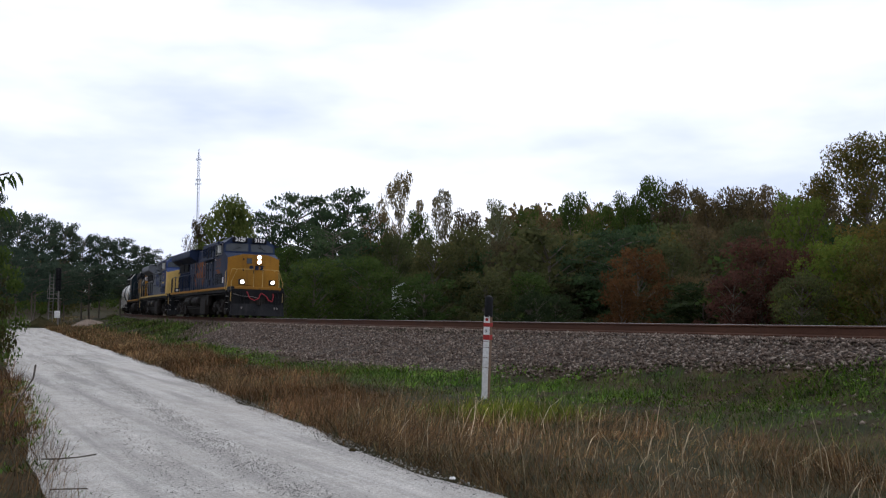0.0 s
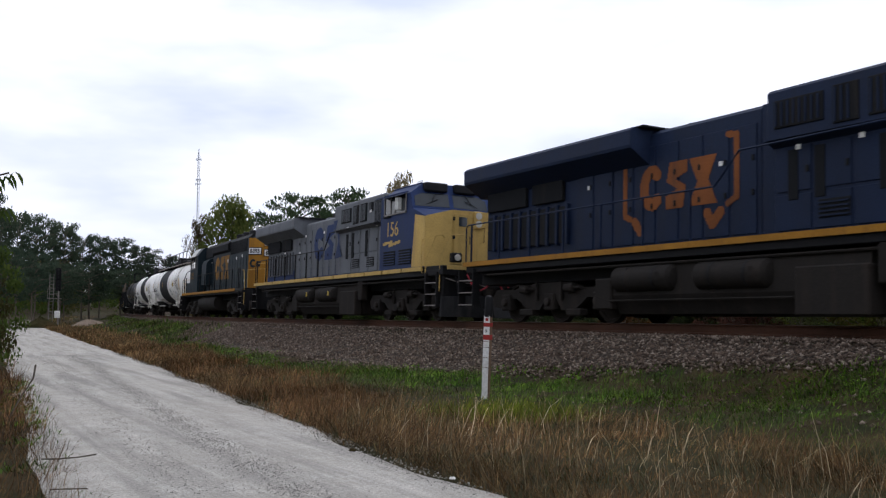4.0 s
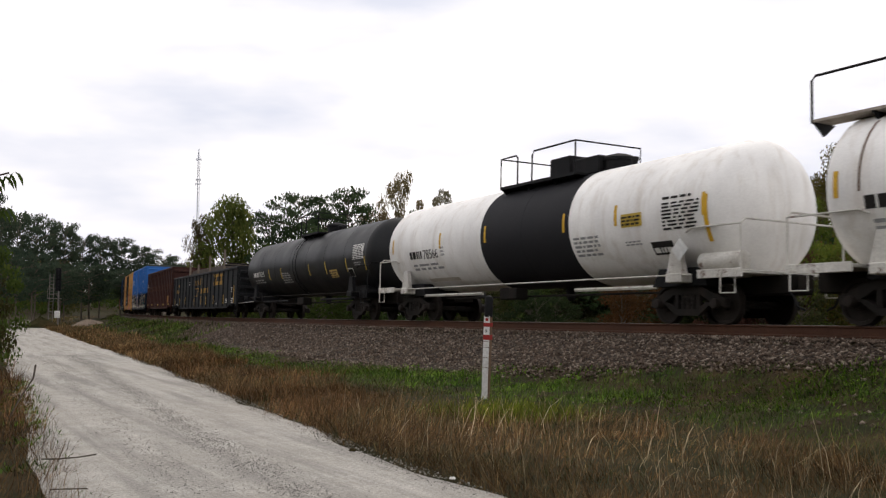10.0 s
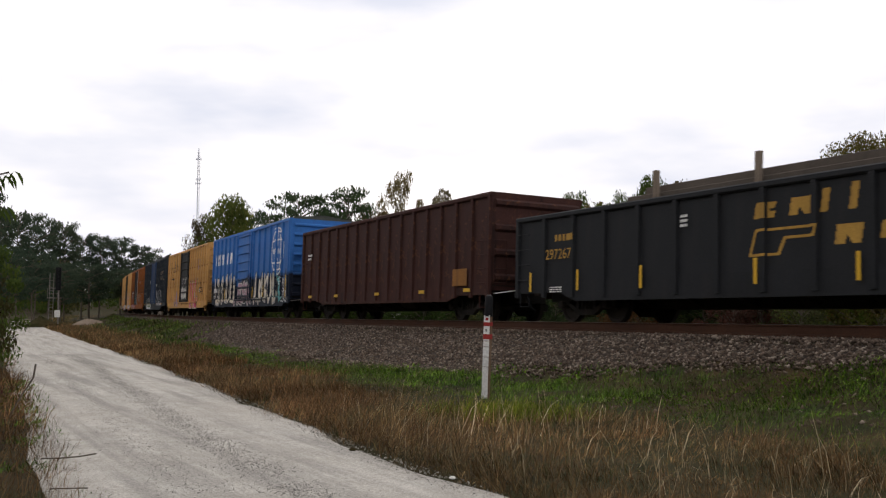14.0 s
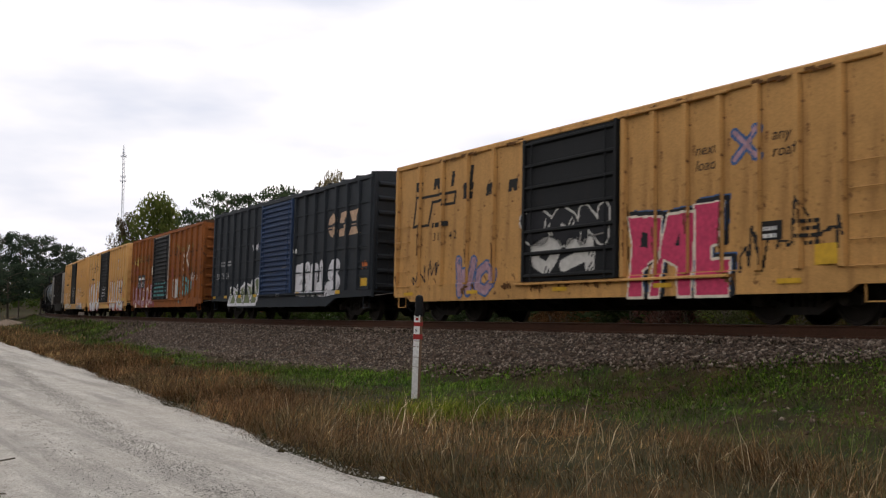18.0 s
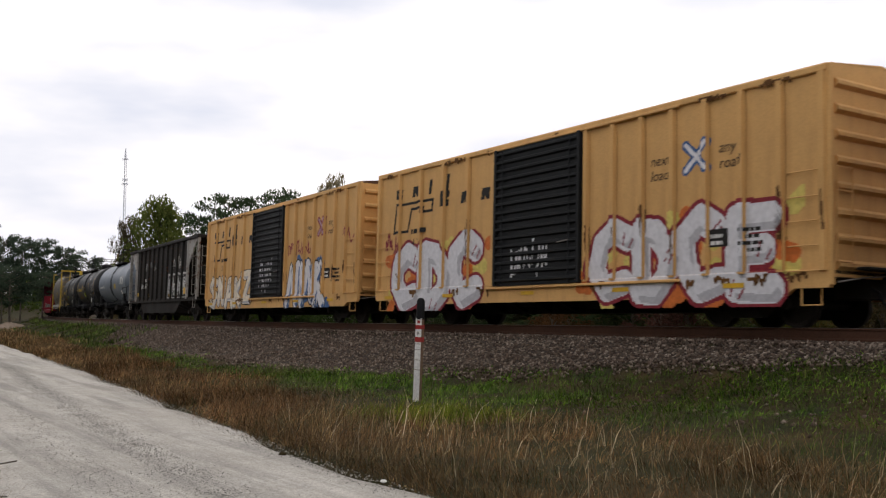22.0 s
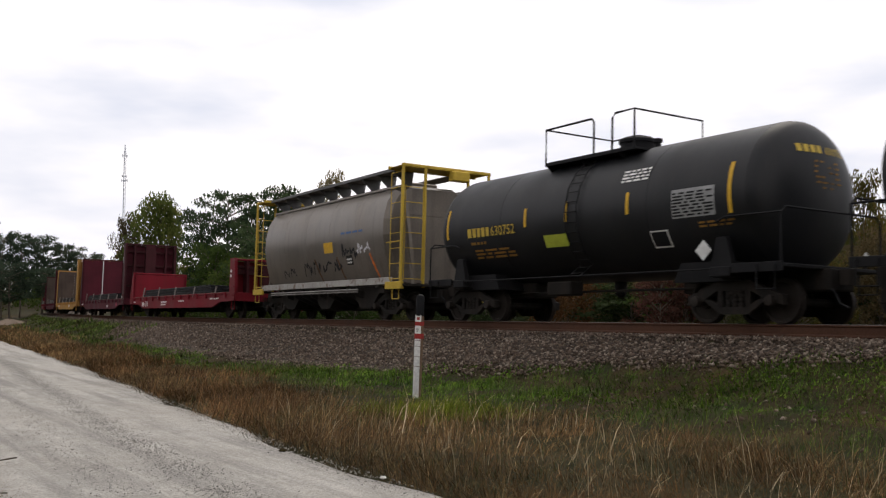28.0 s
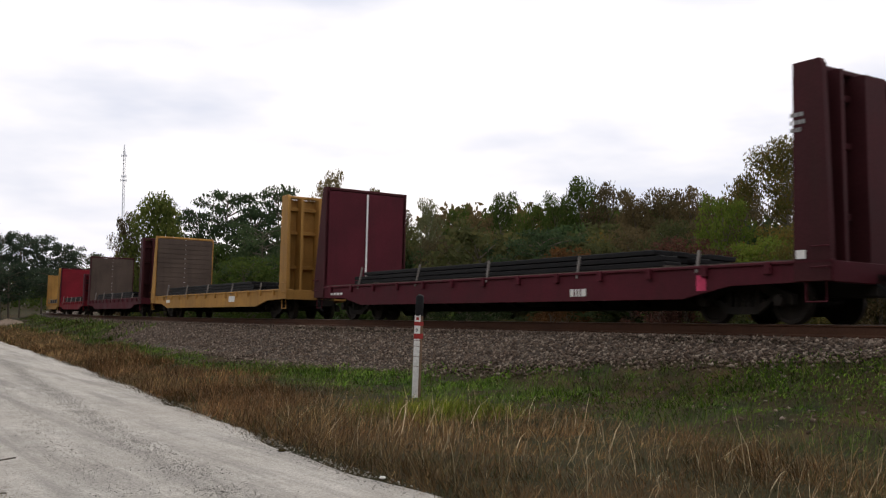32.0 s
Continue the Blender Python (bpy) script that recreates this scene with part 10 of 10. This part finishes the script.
POST_RED = paint("red_post_paint", (0.36, 0.04, 0.035), 0.65, 0.3, (0.12, 0.03, 0.02))
POST_WOOD = paint("bare_post_timber", (0.20, 0.13, 0.085), 0.9, 0.5, (0.08, 0.055, 0.04))
post = thing("marker_post", "white wooden marker post with red bands and a black cap", "post")
pz = float(ground_z([0.77], [17.2])[0])
zt = 0.50 - pz
part("shaft", Mesh().box(-0.055, 0.055, -0.055, 0.055, -0.3, zt - 0.38, 0.006), POST_WOOD, post)
m = Mesh().box(-0.058, 0.058, -0.0595, -0.0555, -0.05, zt - 0.36)
part("painted_face", m, POST_WHITE, post)
for z0, z1 in ((zt - 0.55, zt - 0.48), (zt - 0.78, zt - 0.69)):
    part("red_band", Mesh().box(-0.062, 0.062, -0.0635, 0.058, z0, z1, 0.003), POST_RED, post)
part("red_figure", Mesh().box(-0.025, 0.03, -0.0635, -0.06, zt - 0.45, zt - 0.40), POST_RED, post)
text_on(post, "9", -0.03, zt - 0.66, 0.09, INK, lambda x, z: -0.058)
part("cap", Mesh().lathe([(zt - 0.38, 0.072), (zt - 0.06, 0.072), (zt - 0.02, 0.055), (zt, 0.02)], 14, "z"), BLACK, post, "black rounded cap", smooth=True)
for z in (0.55, 0.72, 0.90, 1.0):
    part("crack", Mesh().box(-0.058, 0.058, -0.0615, -0.0600, z, z + 0.008), POST_WOOD, post)
post.location, post.rotation_euler = (0.77, 17.2, pz), (0, radians(1.8), radians(-30))

# ---------- signal, mound and mast far off ----------
signal = thing("railway_signal", "dark railway signal mast with a ladder and white case", "signal")
sx, sy = -38.6, 98.0
sz = float(ground_z([sx], [sy])[0])
part("mast", Mesh().tube([(0, 0, 0), (0, 0, 6.0)], 0.09, 8), STEEL, signal)
part("ladder_stile", Mesh().tube([(-0.55, 0, 0.3), (-0.5, 0, 5.4)], 0.035, 5).tube([(-0.95, 0, 0.3), (-0.9, 0, 5.4)], 0.035, 5), STEEL, signal)
for k in range(14):
    part("rung", Mesh().tube([(-0.95, 0, 0.6 + 0.34 * k), (-0.55, 0, 0.6 + 0.34 * k)], 0.02, 4), STEEL, signal)
for z in (4.3, 5.4):
    hd = part("signal_head", Mesh().box(-0.28, 0.28, -0.2, -0.05, z - 0.6, z + 0.6, 0.04), BLACK, signal, "black signal head")
    for k in range(3):
        part("hood", Mesh().lathe([(-0.45, 0.13), (-0.2, 0.13)], 10, "y", (0, 0, z - 0.35 + 0.35 * k)), BLACK, hd)
part("work_platform", Mesh().box(-1.0, 0.2, -0.3, 0.3, 2.9, 2.96).tube([(-1.0, -0.3, 2.9), (-1.0, -0.3, 3.9), (0.1, -0.3, 3.9)], 0.03, 5).tube([(-1.0, -0.3, 3.4), (0.1, -0.3, 3.4)], 0.02, 5), STEEL, signal)
part("case", Mesh().box(-0.25, 0.25, -0.3, -0.1, 1.0, 1.7, 0.02), WHITE, signal, "small white case")
part("footing", Mesh().box(-0.4, 0.4, -0.4, 0.4, -0.4, 0.15, 0.03), STEEL, signal)
signal.location = (sx, sy, sz)


def heap(name, x, y, w, h, mat, label):
    r = np.random.RandomState(int(abs(x) * 10))
    m = Mesh()
    n, k = 20, 7
    base = float(ground_z([x], [y])[0]) - 0.15
    for i in range(k + 1):
        f = i / k
        for j in range(n):
            a = 6.2832 * j / n
            rr = w * (1 - f) * (1 + 0.18 * math.sin(a * 3 + 1) + 0.08 * r.normal())
            m.v.append((x + rr * math.cos(a), y + 0.7 * rr * math.sin(a), base + h * f ** 0.8 * (1 + 0.05 * r.normal())))
    m.f = [(i * n + j, i * n + (j + 1) % n, (i + 1) * n + (j + 1) % n, (i + 1) * n + j) for i in range(k) for j in range(n)]
    ob = part(name, m, mat, None, "", True)
    return tagged(ob, label, "heap")


heap("earth_mound", -39.5, 96.0, 2.0, 1.25, SOIL, "low dark mound of earth beside the signal")
heap("spoil_mound", -35.5, 98.0, 2.6, 0.95, paint("pale_spoil", (0.20, 0.155, 0.12), 0.95, 0.4, (0.1, 0.07, 0.05)), "low pale heap of spoil beside the track")

tower = thing("radio_mast", "tall slender pale lattice radio mast rising behind the woods", "mast")
# pale blue-grey carries the haze of distance in the mast's colour
HAZE = plain("haze_pale_mast", (0.52, 0.55, 0.60), 0.7)
tm = Mesh()
for k in range(3):
    a = 6.2832 * k / 3
    tm.tube([(0.9 * math.cos(a), 0.9 * math.sin(a), 0), (0.8 * math.cos(a), 0.8 * math.sin(a), 100)], 0.16, 5)
part("leg", tm, HAZE, tower)
br = Mesh()
for k in range(34):
    for j in range(3):
        a, b = 6.2832 * j / 3, 6.2832 * (j + 1) / 3
        br.tube([(0.85 * math.cos(a), 0.85 * math.sin(a), 3 * k), (0.85 * math.cos(b), 0.85 * math.sin(b), 3 * k + 3)], 0.07, 4)
part("bracing", br, HAZE, tower)
part("top_pole", Mesh().tube([(0, 0, 98), (0, 0, 104.5)], 0.3, 6), HAZE, tower)
for z, w in ((97, 1.7), (83, 1.5), (80, 1.9)):
    an = part("antenna_ring", Mesh().tube([(-w, 0, z), (w, 0, z)], 0.18, 5).tube([(0, -w, z), (0, w, z)], 0.18, 5), HAZE, tower)
    for x in (-w, w, -w * 0.4, w * 0.5):
        part("antenna", Mesh().box(x - 0.2, x + 0.2, -0.2, 0.2, z - 0.9, z + 0.9, 0.05), HAZE, an)
tower.location = (-171.5, 678.0, 0.0)

# made-up shed shape that gives the white glints among the trees
shed = thing("shed", "small pale made-up shed half hidden, giving white glints among the trees", "shed")
part("wall", Mesh().box(-1.0, 1.0, -1.2, 1.2, -2.5, 2.0, 0.03), POST_WHITE, shed)
part("roof", Mesh().prism([(-1.2, 1.95), (0, 2.5), (1.2, 1.95), (1.2, 2.03), (0, 2.58), (-1.2, 2.03)], "y", -1.4, 1.4), plain("glint_bright_roof", (0.72, 0.73, 0.74), 0.4, 0.2), shed)
shed.location = (-3.3, 84.0, -0.75)

# ---------- sticks and stones on the road ----------
def ground_at(x, y):
    return float(ground_z([x], [y])[0]) + 0.02


def stick(pts, r, label):
    ob = part("stick", Mesh().tube([(x, y, ground_at(x, y) + u) for x, y, u in pts], r, 6), BARK)
    tagged(ob, label, "stick")


stick([(-4.05, 9.95, 0.02), (-3.9, 10.0, 0.015), (-3.72, 10.1, 0.02), (-3.6, 10.25, 0.03)], 0.008, "thin dark fallen stick lying on the gravel")
stick([(-6.3, 14.3, 0.0), (-6.2, 14.4, 0.25), (-6.05, 14.5, 0.55), (-6.02, 14.5, 0.75)], 0.014, "bent reddish dead stem standing at the road's edge")
stick([(-3.3, 8.3, 0.01), (-3.15, 8.32, 0.012), (-3.0, 8.36, 0.01)], 0.006, "short dark twig lying on the gravel")
for x, y, r0, mat, lab in ((-0.98, 10.85, 0.05, STONE, "dark clod lying on the road"), (0.1, 8.95, 0.035, WHITE, "small white scrap lying at the road's edge")):
    m = Mesh().lathe([(-r0 * 0.3, r0 * 0.5), (0, r0), (r0 * 0.35, r0 * 0.6), (r0 * 0.42, 0.005)], 7, "z", (x, y, ground_at(x, y)))
    tagged(part("clod" if mat is STONE else "scrap", m, SOIL if mat is STONE else mat), lab, "litter")

motions()
